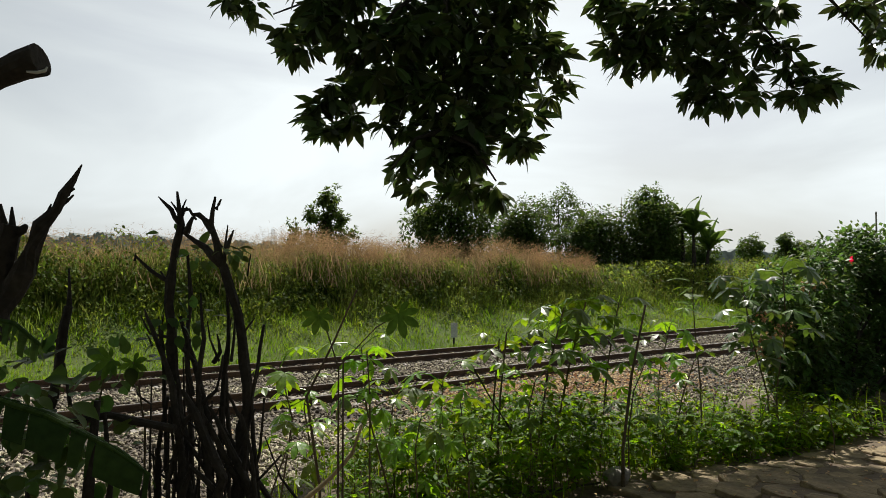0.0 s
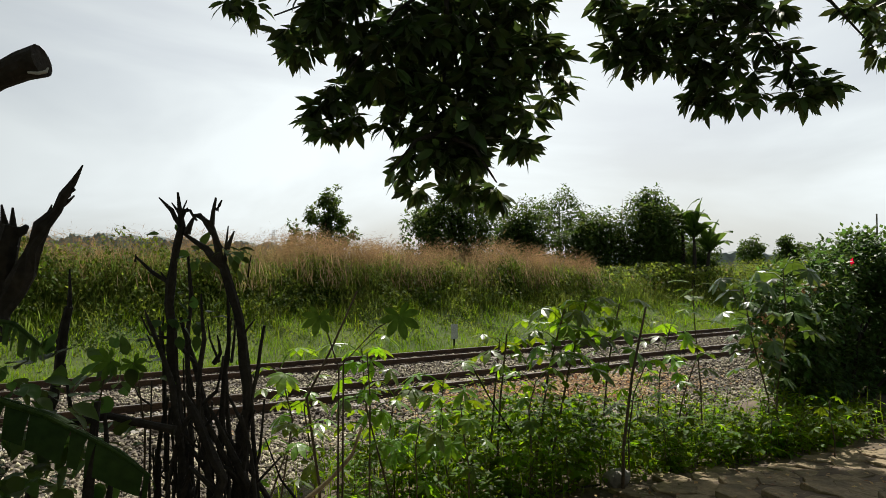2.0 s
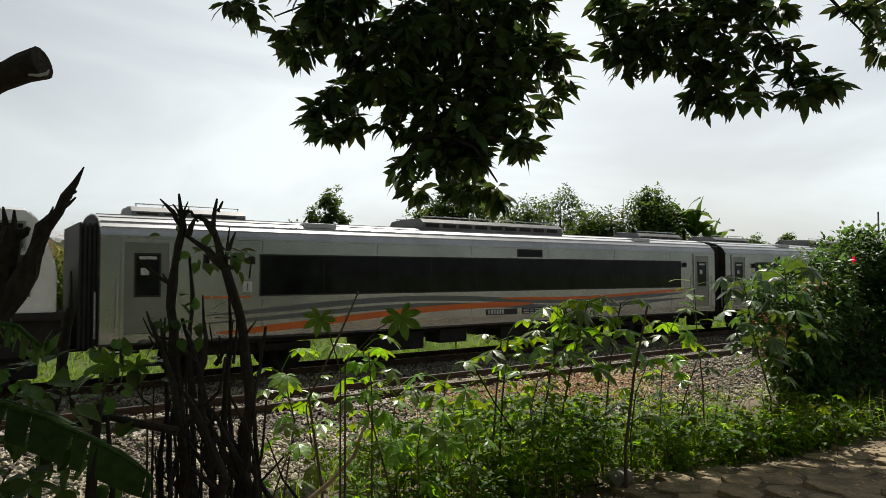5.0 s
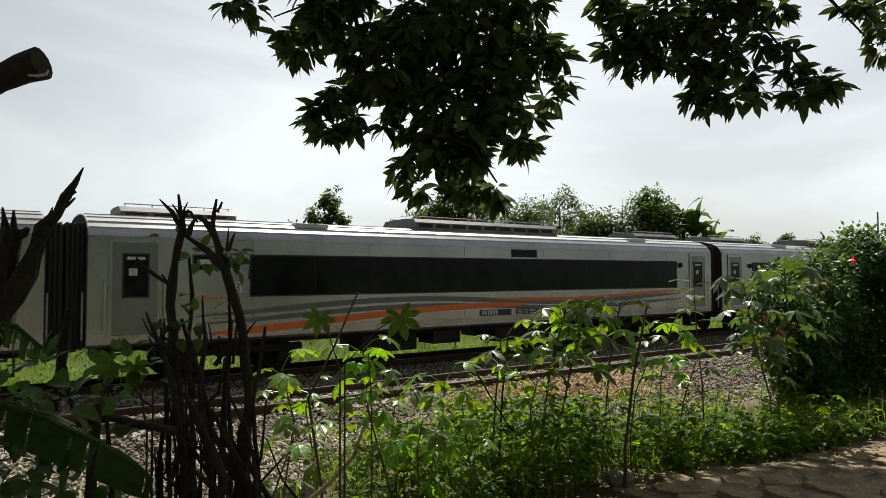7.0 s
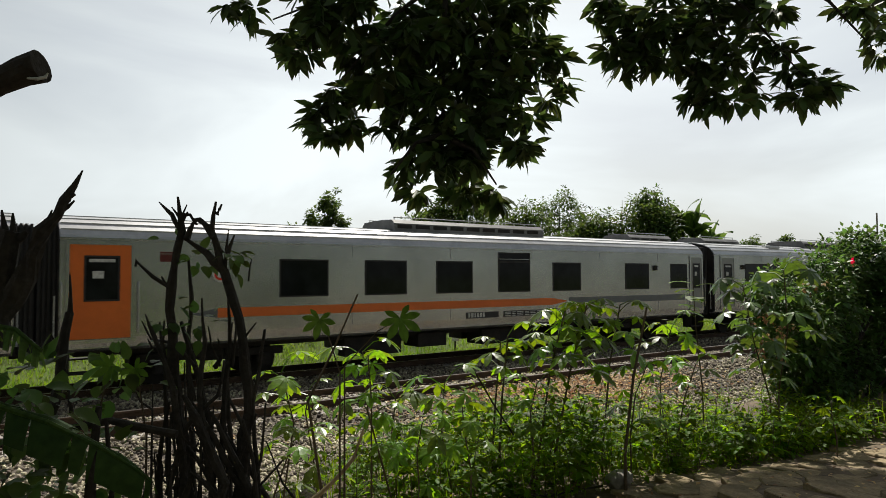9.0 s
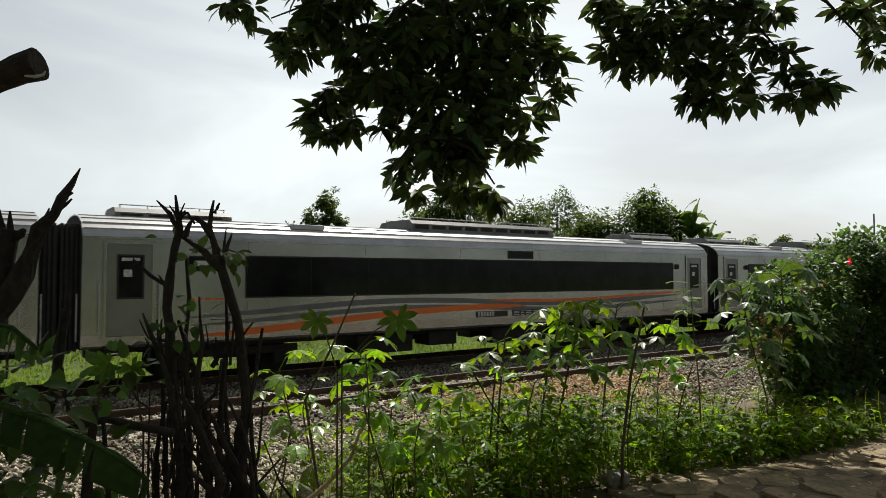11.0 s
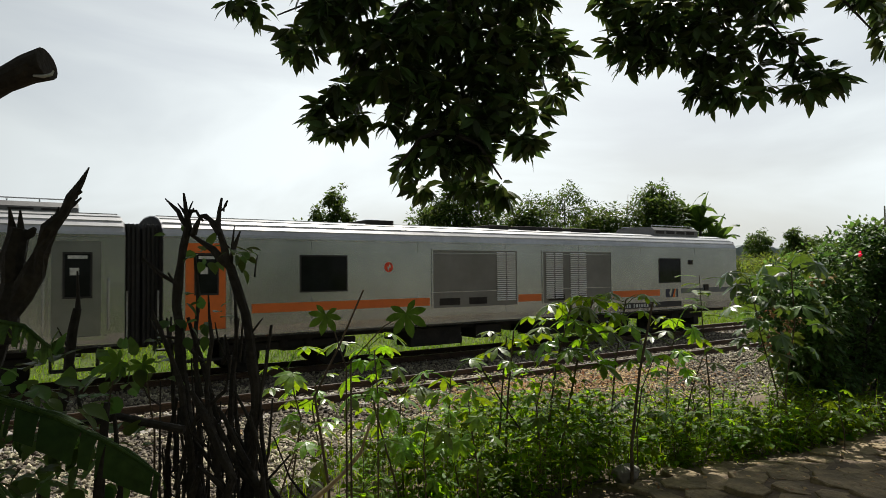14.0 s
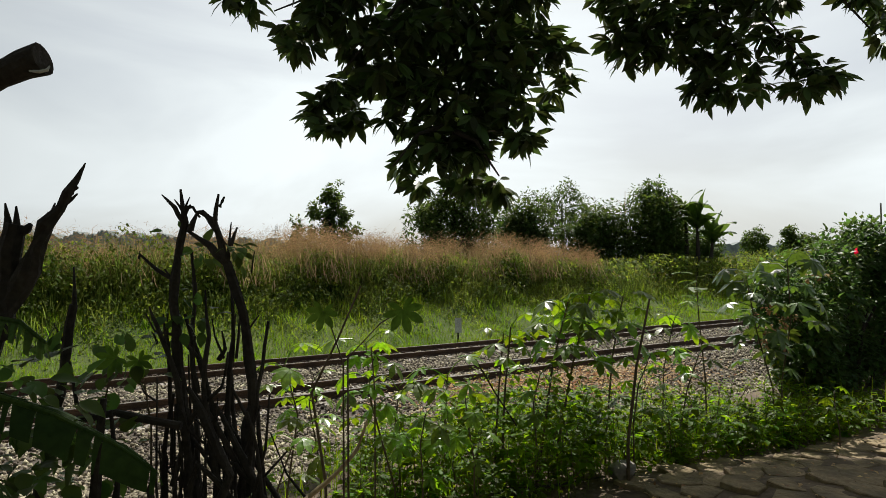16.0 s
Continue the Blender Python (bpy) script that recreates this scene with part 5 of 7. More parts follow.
# ---- near bank: path, weeds, bush ----
def back_wall():
    """An unseen plain wall added behind the standpoint; the coach sides mirror its dark face."""
    bm = boxm(-16, 34, -0.1, 0.1, -0.4, 6.0)
    w = link("unseen_back_wall", bm, M_WALL)
    q = spot(0, -4.5, 0.58)
    w.matrix_world = pose(q.x, q.y, q.z, 0, 0, -35.5)
    tagged(w, "plain dark unseen wall added behind the standpoint", "wall", kind="structure")


back_wall()


def path_edge(r):
    """How far ahead the path reaches before the weeds begin."""
    return np.interp(r, [0.3, 0.9, 1.4, 2.0, 2.6, 3.3, 4.0, 5.0], [4.4, 4.75, 5.15, 5.5, 5.8, 6.1, 6.55, 7.1])


def build_path():
    r2 = random.Random(12)
    p = empty("path", (0, 0, 0))
    tagged(p, "worn irregular paving stones of a shaded footpath", "path", kind="structure")
    k = 0
    for i in range(19):
        for j in range(17):
            r = -0.3 + i * 0.3 + (0.15 if j % 2 else 0) + r2.uniform(-0.05, 0.05)
            a = 2.9 + j * 0.27 + 0.12 * r + r2.uniform(-0.05, 0.05)
            edge = float(path_edge(r)) - 0.05 + 0.1 * math.sin(r * 4)
            if a > edge or r < 0.2:
                continue
            bm = bmesh.new()
            n = 7
            pts = []
            for m in range(n):
                an = 6.2832 * m / n + r2.uniform(-0.25, 0.25)
                ra = 0.16 * r2.uniform(0.8, 1.15)
                pts.append((math.cos(an) * ra, math.sin(an) * ra))
            lo = [bm.verts.new((x, y, -0.05)) for x, y in pts]
            mi = [bm.verts.new((x, y, 0.012)) for x, y in pts]
            hi = [bm.verts.new((x * 0.95, y * 0.95, 0.018 + r2.uniform(-0.004, 0.004))) for x, y in pts]
            for A_, B_ in ((lo, mi), (mi, hi)):
                for m in range(n):
                    bm.faces.new((A_[m], A_[(m + 1) % n], B_[(m + 1) % n], B_[m]))
            bm.faces.new(hi)
            st = part("paving_stone", bm, M_PAVE, p)
            q = spot(r, a, 0)
            st.matrix_basis = pose(q.x, q.y, float(ground_z(q.x, q.y)) - 0.008 + r2.uniform(-0.012, 0.01), r2.uniform(-4, 4), r2.uniform(-4, 4), r2.uniform(0, 360))


def cloud(n, centre, radii, power=0.5):
    q = rng.normal(size=(n, 3))
    q /= np.linalg.norm(q, axis=1, keepdims=True)
    return np.asarray(centre) + q * rng.uniform(0, 1, (n, 1)) ** power * np.asarray(radii), q


def leafy(name, blobs, size, material, parent=None, droop=-0.3, template=(OVAL_V, OVAL_F), out=(0, 0)):
    """Leaves clumped on twig ends inside blobs (centre, radius, count)."""
    ps, ds = [], []
    for c, r, n in blobs:
        k = max(4, n // 9)
        tw, q = cloud(k, c, (r, r, r), 0.4)
        idx = rng.integers(0, k, n)
        d = q[idx] * 0.7 + rng.normal(0, 0.75, (n, 3)) + (out[0], out[1], droop)
        ps.append(tw[idx] + d * size * 0.5)
        ds.append(d)
    p, d = np.concatenate(ps), np.concatenate(ds)
    ob = scatter(name, *template, frames_of(p, d, size * rng.uniform(0.55, 1.25, len(p))), material, parent)
    return ob


def build_bush():
    b = empty("hibiscus_bush", (8.40, 3.83, 0.30))
    tagged(b, "dense dark green hibiscus bush with red flowers", "bush")
    inv = Vector(b.location)
    bl = []
    for px_a, r, n in [
        ((9.42, 4.09, 2.31), 0.48, 1500), ((9.84, 3.79, 2.31), 0.5, 1500), ((8.39, 4.09, 1.96), 0.55, 1700), ((9.48, 4.05, 1.65), 0.56, 2000),
        ((7.72, 3.98, 1.5), 0.45, 1900), ((8.87, 4.12, 1.0), 0.55, 2600), ((10.00, 3.92, 1.2), 0.62, 2600), ((8.05, 4.01, 0.95), 0.42, 1900), ((7.36, 3.96, 1.98), 0.35, 700),
        ((10.73, 3.65, 1.93), 0.7, 1500), ((10.27, 3.24, 1.37), 0.8, 1200), ((9.97, 4.19, 0.73), 0.5, 800), ((10.14, 3.70, 2.46), 0.4, 700), ((9.70, 4.14, 2.65), 0.22, 350),
    ]:
        bl.append((Vector(px_a) - inv, r, n))
    cr = leafy("crown", [(c + Vector((random.Random(int(c.x * 97)).uniform(-0.1, 0.1), 0, 0)), r * 1.02, int(n * 1.7)) for c, r, n in bl], 0.082, M_HIB, b, -0.5, out=(-0.5, -0.45))
    cr["kind"] = "stuff"
    r2 = random.Random(6)
    for c, r, n in bl:
        bm = bmesh.new()
        tube(bm, [(r2.uniform(-0.3, 0.3), r2.uniform(-0.3, 0.3), -0.1), (c.x * 0.5, c.y * 0.5, c.z * 0.6), tuple(c)], [0.025, 0.018, 0.006], 6)
        part("stem", bm, M_BARK, b)
    for c in ((8.82, 3.78, 2.37),):
        f = bmesh.new()
        o = Vector(c) - inv
        s = 0.06
        for k in range(5):
            an = k * 1.2566
            dv = Vector((math.cos(an), -0.4, math.sin(an)))
            sv = Vector((-math.sin(an), 0, math.cos(an)))
            vs = [f.verts.new(o), f.verts.new(o + dv * s * 0.7 + sv * s * 0.5), f.verts.new(o + dv * s * 1.15), f.verts.new(o + dv * s * 0.7 - sv * s * 0.5)]
            f.faces.new(vs)
        part("flower", f, M_FLOWER, b, "small red hibiscus flower")
    dl = leafy("dead_leaves", [(Vector((6.81, 3.74, 1.67)) - inv, 0.22, 120), (Vector((6.79, 3.76, 1.46)) - inv, 0.16, 60), (Vector((7.44, 3.54, 2.11)) - inv, 0.15, 25)], 0.06, M_DEADLEAF, b, -0.9)
    dl["kind"] = "stuff"
    b.location = inv + spot(0.28, 0.5, 0)


def build_weeds():
    # low leafy weeds along the bank edge, thicker where the bank is sunny
    n = 32000
    r = rng.uniform(-1.5, 4.9, n)
    a = rng.uniform(4.3, 7.9, n)
    edge = path_edge(r)
    p = spots(r, a, 0.0)
    gz = ground_z(p[:, 0], p[:, 1])
    hmax = np.interp(r, [-1.5, -0.5, 0.3, 1.2, 2.2, 4.5], [0.15, 0.28, 0.5, 0.5, 0.34, 0.2]) * (0.1 + 1.8 * lumpy(r * 1.6 + 0.6, a * 1.7) ** 1.5) * np.interp(a, [4.3, 5, 6.6, 7.9], [0.6, 1, 0.9, 0.45])
    keep = (a > edge) & (rng.uniform(0, 1, n) < np.clip(lumpy(r * 3, a * 2.5) * 1.5, 0.2, 1) * np.interp(r, [-1.5, -0.6, 0.1], [0.35, 0.45, 1]))
    p[:, 2] = gz + hmax * rng.uniform(0, 1, n) ** 0.8
    p = p[keep]
    d = np.stack([rng.normal(0, 1, len(p)), rng.normal(-0.4, 1, len(p)), rng.normal(-0.35, 0.4, len(p))], 1)
    w = scatter("weeds", OVAL_V, OVAL_F, frames_of(p, d, rng.uniform(0.03, 0.085, len(p))), M_WEED)
    n = 900
    r = rng.uniform(-0.8, 4.4, n)
    a = rng.uniform(4.7, 7.2, n)
    ok = a > path_edge(r)
    q = spots(r, a, 0.0)[ok]
    q[:, 2] = ground_z(q[:, 0], q[:, 1]) + rng.uniform(0.1, 0.55, len(q)) * np.interp(r[ok], [-0.8, 0.3, 1.5, 4.4], [0.6, 1, 0.9, 0.4])
    rep = np.repeat(np.arange(len(q)), 6)
    an = np.tile(np.arange(6) * 1.047, len(q)) + rng.uniform(0, 0.4, len(rep))
    d = np.stack([np.cos(an), np.sin(an), rng.normal(-0.1, 0.3, len(rep))], 1)
    w2 = scatter("broad_weeds", ROUND_V, ROUND_F, frames_of(q[rep], d, rng.uniform(0.045, 0.1, len(rep))), M_WEED)
    tagged(w2, "broad-leaved green weeds on the bank", "weeds", kind="stuff")
    tagged(w, "low bright green weeds along the bank edge", "weeds", kind="stuff")
    n = 1800
    r, a = rng.uniform(-1.2, 4.6, n), rng.uniform(4.4, 7.5, n)
    q = spots(r, a, 0)
    q[:, 2] = ground_z(q[:, 0], q[:, 1]) - 0.01
    q = q[a > path_edge(r)]
    g = scatter("weed_stalks", BLADE_V, BLADE_F, blades(q, rng.uniform(0.12, 0.5, len(q)), rng.uniform(0.004, 0.009, len(q)), 0.3), M_WEED)
    tagged(g, "thin green weed stalks and grass on the bank", "weeds", kind="stuff")
    # upright herbs: a thin stem with small leaves all the way up
    m = 210
    r = rng.uniform(-0.7, 4.3, m)
    a = path_edge(r) + 0.05 + 1.5 * rng.uniform(0, 1, m) ** 1.3
    q = spots(r, a, 0)
    q[:, 2] = ground_z(q[:, 0], q[:, 1]) - 0.02
    tall = rng.uniform(0.3, 0.85, m) * np.interp(r, [-0.7, 0.2, 1.6, 2.6, 4.3], [0.7, 1, 1, 0.75, 0.5])
    bend = rng.normal(0, 0.12, (m, 2))
    per = 26
    idx = np.repeat(np.arange(m), per)
    u = rng.uniform(0.15, 1.0, m * per)
    p = q[idx] + np.stack([bend[idx, 0] * u * u, bend[idx, 1] * u * u, tall[idx] * u], 1)
    an = rng.uniform(0, 6.2832, m * per)
    d = np.stack([np.cos(an), np.sin(an), rng.normal(0.05, 0.4, m * per)], 1)
    h = scatter("herb_leaves", LEAF_V, LEAF_F, frames_of(p + d * 0.02, d, rng.uniform(0.06, 0.12, m * per) * (1.15 - 0.5 * u)), M_WEED)
    tagged(h, "small pointed leaves of upright green herbs", "weeds", kind="stuff")
    bm = bmesh.new()
    for k in range(m):
        b = Vector(q[k])
        tube(bm, [b, b + Vector((bend[k, 0] * 0.25, bend[k, 1] * 0.25, tall[k] * 0.5)), b + Vector((bend[k, 0], bend[k, 1], tall[k]))], [0.004, 0.003, 0.0015], 4)
    tagged(link("herb_stems", bm, M_STEM), "thin brown stems of upright herbs on the bank", "weeds", kind="stuff")
    n = 420
    r, a = rng.uniform(0.3, 4.5, n), rng.uniform(3.6, 6.6, n)
    q = spots(r, a, 0)
    q[:, 2] = ground_z(q[:, 0], q[:, 1]) + 0.035
    d = np.stack([rng.normal(0, 1, n), rng.normal(0, 1, n), rng.normal(0, 0.1, n)], 1)
    g = scatter("fallen_leaves", OVAL_V, OVAL_F, frames_of(q, d, rng.uniform(0.025, 0.055, n)), M_DEADLEAF)
    tagged(g, "dry fallen leaves on the path and bank", "fallen leaves", kind="stuff")


def dead_patch():
    n = 4200
    c = np.asarray((10.3, 9.9, -0.37))
    p = c + rng.normal(0, 1, (n, 3)) * (1.9, 0.75, 0)
    p[:, 2] = np.interp(p[:, 1], [5.3, 6.5, 8.4, 10.1], [0.42, -0.33, -0.3, -0.12]) + 0.02
    d = np.stack([rng.normal(0, 1, n), rng.normal(0, 1, n), rng.normal(0, 0.25, n)], 1)
    g = scatter("withered_weeds", OVAL_V, OVAL_F, frames_of(p, d, rng.uniform(0.04, 0.12, n)), M_DEADLEAF)
    tagged(g, "withered reddish weeds on the ballast edge", "withered weeds", kind="stuff")


def loose_bits():
    """A pale stone and a fallen stick at the path's edge."""
    r2 = random.Random(4)
    bm = bmesh.new()
    bmesh.ops.create_icosphere(bm, subdivisions=2, radius=0.1)
    for v in bm.verts:
        v.co = Vector((v.co.x * 1.15, v.co.y, v.co.z * 0.8)) * r2.uniform(0.86, 1.14)
    st = link("stone", bm, M_CONCRETE)
    g = (4.03, 3.40, 0.60)
    st.location = (g[0], g[1], float(ground_z(g[0], g[1])) + 0.05)
    tagged(st, "rough pale grey stone at the edge of the path", "stone")
    t = stock("fallen_stick", "dark fallen stick lying along the path edge", "stick", (2.94, 3.81, 0.62))
    branch(t, [(2.94, 3.81, 0.62), (3.39, 3.58, 0.63), (3.94, 3.48, 0.63)], (0.014, 0.012, 0.007))


dead_patch()
build_path()
build_bush()
build_weeds()


# ---- cassava plants ----
def cassava_leaf_mesh(seed, lobes=7, material=None):
    r2 = random.Random(seed)
    pet = 0.17
    bm = bmesh.new()
    tube(bm, [(0, 0, 0), (pet * 0.5, 0, 0.02), (pet, 0, 0)], [0.0035, 0.003, 0.0025], 5)
    npet = len(bm.faces)
    for k in range(lobes):
        an = radians(-125 + 250 * k / (lobes - 1)) + r2.uniform(-0.08, 0.08)
        ln = 0.125 * (0.62 + 0.38 * math.cos(an * 0.75)) * r2.uniform(0.9, 1.1)
        dr = -0.1 - 0.2 * r2.random()
        ex = Vector((math.cos(an), math.sin(an), dr)).normalized()
        ey = Vector((-math.sin(an), math.cos(an), 0))
        ez = ex.cross(ey)
        prof = [(0.0, 0.006), (0.25, 0.1), (0.55, 0.2), (0.78, 0.15), (1.0, 0.0)]
        prev = None
        for u, w in prof:
            c = Vector((pet, 0, 0)) + ex * ln * u + Vector((0, 0, -0.05 * u * u * ln * 4))
            row = [bm.verts.new(c + ey * w * ln + ez * 0.1 * w * ln), bm.verts.new(c), bm.verts.new(c - ey * w * ln + ez * 0.1 * w * ln)] if w > 0 else [bm.verts.new(c)]
            if prev:
                if len(row) == 3:
                    bm.faces.new((prev[0], prev[1], row[1], row[0]))
                    bm.faces.new((prev[1], prev[2], row[2], row[1]))
                else:
                    bm.faces.new((prev[0], prev[1], row[0]))
                    bm.faces.new((prev[1], prev[2], row[0]))
            prev = row
    tilt = Matrix.Translation((pet, 0, 0)) @ Matrix.Rotation(radians(r2.uniform(28, 60)), 4, "Y") @ Matrix.Translation((-pet, 0, 0))
    for v in list(bm.verts)[15:]:
        v.co = tilt @ v.co
    me = bpy.data.meshes.new("leaf")
    bm.to_mesh(me)
    bm.free()
    me.materials.append(material or M_CASSAVA)
    return me


CASSAVA_LEAVES = [cassava_leaf_mesh(s, n) for s, n in ((1, 7), (2, 7), (3, 5), (4, 7), (5, 5))]
# a darker, less translucent set of the same leaves
DARKER_LEAVES = [cassava_leaf_mesh(s, n, M_DARKERLEAF) for s, n in ((6, 7), (7, 7), (8, 7), (9, 7), (10, 5))]


def cassava(points, r0, leaves, seed, label="green cassava plant with palmate leaves on a thin stem", scale=1.0, spread=0.45, kind=None):
    """points: the stem from base to tip; leaves sit on its upper part."""
    base = Vector(points[0])
    g = float(ground_z(base.x, base.y))
    pts = [Vector((base.x, base.y, g - 0.03))] + [Vector(p) for p in points]
    if pts[1].z < g + 0.05:
        pts.pop(1)
    base = pts[0]
    t = empty("cassava_plant", base)
    tagged(t, label, "cassava plant", group="cassava plants")
    loc = [p - base for p in pts]
    bm = bmesh.new()
    n = len(loc)
    tube(bm, loc, [r0 * (1 - 0.5 * i / (n - 1)) for i in range(n)], 7)
    part("stem", bm, M_STEM, t)
    r2 = random.Random(seed)
    cum = [0]
    for a, b in zip(loc, loc[1:]):
        cum.append(cum[-1] + (b - a).length)
    leaves = int(leaves * 0.95)
    for k in range(leaves):
        u = cum[-1] * (1 - spread * (k / max(1, leaves - 1)) ** 1.2)
        i = max(j for j in range(n) if cum[j] <= u + 1e-6 and j < n - 1)
        f = (u - cum[i]) / max(1e-6, cum[i + 1] - cum[i])
        p = loc[i].lerp(loc[i + 1], min(1, f))
        az = k * 137.5 + r2.uniform(-25, 25)
        up = r2.uniform(0, 40) * (1 - 0.5 * k / leaves)
        s = scale * r2.uniform(0.75, 1.3)
        lf = new("leaf", (kind or CASSAVA_LEAVES)[r2.randrange(5)])
        lf.parent = t
        lf.matrix_basis = Matrix.Translation(p) @ pose(0, 0, 0, 0, 0, az) @ pose(0, 0, 0, r2.uniform(-15, 15), -up, 0) @ Matrix.Scale(s, 4)
    return t


cassava([(1.82, 3.86, 0.88), (1.75, 3.91, 1.44), (1.88, 3.82, 1.76), (2.00, 3.73, 2.10)], 0.011, 0, 20, scale=0.9, spread=0.3)
cassava([(2.38, 3.96, 0.71), (2.25, 4.05, 1.29), (2.22, 4.07, 1.70)], 0.009, 13, 21, scale=1.0, spread=0.4)
cassava([(2.17, 3.86, 0.74), (2.17, 3.86, 1.41), (2.15, 3.87, 1.70)], 0.008, 9, 22, scale=0.9, spread=0.5)
cassava([(1.70, 4.19, 0.74), (1.76, 4.15, 1.26), (1.69, 4.20, 1.59)], 0.008, 12, 23, scale=0.95, spread=0.55)
cassava([(2.14, 4.62, 0.71), (2.07, 4.67, 1.21), (2.09, 4.65, 1.38)], 0.008, 9, 24, scale=0.9, spread=0.5)
cassava([(2.82, 3.88, 0.73), (2.77, 3.92, 1.09), (2.79, 3.91, 1.45)], 0.008, 14, 25, scale=1.0, spread=0.5)
cassava([(2.56, 4.19, 0.70), (2.53, 4.21, 1.07), (2.56, 4.19, 1.36)], 0.007, 11, 26, scale=1.0, spread=0.6)
cassava([(3.36, 3.99, 0.87), (3.38, 3.98, 1.26), (3.42, 3.95, 1.75)], 0.012, 5, 27, scale=1.0, spread=0.25)
cassava([(3.38, 4.10, 0.84), (3.40, 4.08, 1.24), (3.44, 4.06, 1.69)], 0.011, 9, 28, scale=1.0, spread=0.2)
cassava([(3.59, 3.82, 0.74), (3.68, 3.76, 1.48), (3.78, 3.69, 1.94)], 0.012, 16, 29, scale=1.15, spread=0.3)
cassava([(3.77, 3.82, 0.80), (3.88, 3.74, 1.47), (3.99, 3.66, 1.98)], 0.012, 17, 30, scale=1.15, spread=0.4)
cassava([(3.98, 3.30, 0.90), (4.04, 3.26, 1.46), (4.13, 3.20, 1.97)], 0.015, 0, 31, scale=1.0, spread=0.3)
cassava([(4.23, 3.74, 0.74), (4.29, 3.70, 1.48), (4.36, 3.64, 1.97)], 0.010, 15, 32, scale=1.15, spread=0.4)
cassava([(5.15, 3.70, 0.71), (5.21, 3.65, 1.12), (5.30, 3.59, 1.42)], 0.010, 8, 33, scale=1.0, spread=0.4)
cassava([(3.37, 3.62, 0.90), (3.35, 3.63, 1.23), (3.39, 3.60, 1.43)], 0.008, 10, 34, scale=1.0, spread=0.4)


def feathered_shrub():
    """A thin upright shoot with pinnate leaves near its top."""
    g = Vector((5.71, 3.79, 0))
    t = empty("feathered_shrub", (g.x, g.y, float(ground_z(g.x, g.y))))
    tagged(t, "thin upright shrub with fine feathered green leaves", "shrub")
    o = Vector(t.location)
    r2 = random.Random(17)
    stem = [Vector((0, 0, -0.05)), Vector((0.01, 0.02, 0.6)), Vector((-0.04, 0.04, 1.15)), Vector((-0.06, 0.05, 1.6))]
    bm = bmesh.new()
    tube(bm, stem, [0.009, 0.008, 0.006, 0.003], 6)
    part("stem", bm, M_STEM, t)
    for k in range(13):
        u = r2.uniform(0.55, 1.0)
        p = stem[2].lerp(stem[3], (u - 0.5) * 2)
        az, up, ln = k * 2.4 + r2.uniform(-0.4, 0.4), r2.uniform(-0.1, 0.55), r2.uniform(0.16, 0.27)
        d = Vector((math.cos(az), math.sin(az), up)).normalized()
        side = d.cross(Vector((0, 0, 1))).normalized()
        lf = bmesh.new()
        for m in range(13):
            c = p + d * ln * (0.12 + 0.88 * m / 12) + Vector((0, 0, -0.06 * (m / 12) ** 2))
            w = 0.065 * math.sin(math.pi * (0.18 + 0.74 * m / 12))
            for sd in (-1, 1):
                e = c + side * sd * w + d * 0.012 + Vector((0, 0, -0.008))
                h = c.lerp(e, 0.5)
                lf.faces.new([lf.verts.new(v) for v in (c, h + d * 0.011, e, h - d * 0.011)])
        part("leaf", lf, M_WEED, t)


feathered_shrub()
cassava([(5.28, 3.97, 0.74), (5.30, 3.96, 1.27), (5.39, 3.90, 1.72)], 0.008, 13, 36, scale=1.15, spread=0.4)
cassava([(6.70, 3.69, 0.95), (6.58, 3.78, 1.53), (6.50, 3.84, 2.11)], 0.010, 26, 37, label="dark green cassava plant in front of the bush", scale=1.4, spread=0.6, kind=DARKER_LEAVES)
cassava([(6.77, 3.64, 1.01), (6.87, 3.58, 1.65), (6.84, 3.59, 2.26)], 0.010, 20, 38, label="dark green cassava plant in front of the bush", scale=1.4, spread=0.5, kind=DARKER_LEAVES)
cassava([(6.20, 2.83, 0.79), (6.17, 2.85, 0.96), (6.16, 2.85, 1.11)], 0.007, 8, 39, scale=0.75, spread=0.5)
cassava([(5.60, 3.37, 0.66), (5.58, 3.39, 0.79), (5.57, 3.40, 0.89)], 0.006, 8, 40, scale=0.65, spread=0.6)
cassava([(4.18, 3.41, 1.00), (4.21, 3.38, 1.30), (4.29, 3.33, 1.52)], 0.007, 7, 41, scale=1.0, spread=0.5)
cassava([(2.75, 3.56, 0.93), (2.72, 3.58, 1.16), (2.71, 3.60, 1.35)], 0.007, 10, 42, scale=0.9, spread=0.6)
cassava([(2.42, 3.68, 0.85), (2.41, 3.69, 1.07), (2.44, 3.67, 1.26)], 0.007, 10, 43, scale=0.9, spread=0.6)
cassava([(1.45, 3.75, 0.90), (1.51, 3.72, 1.10), (1.56, 3.68, 1.27)], 0.007, 8, 44, scale=0.8, spread=0.5)


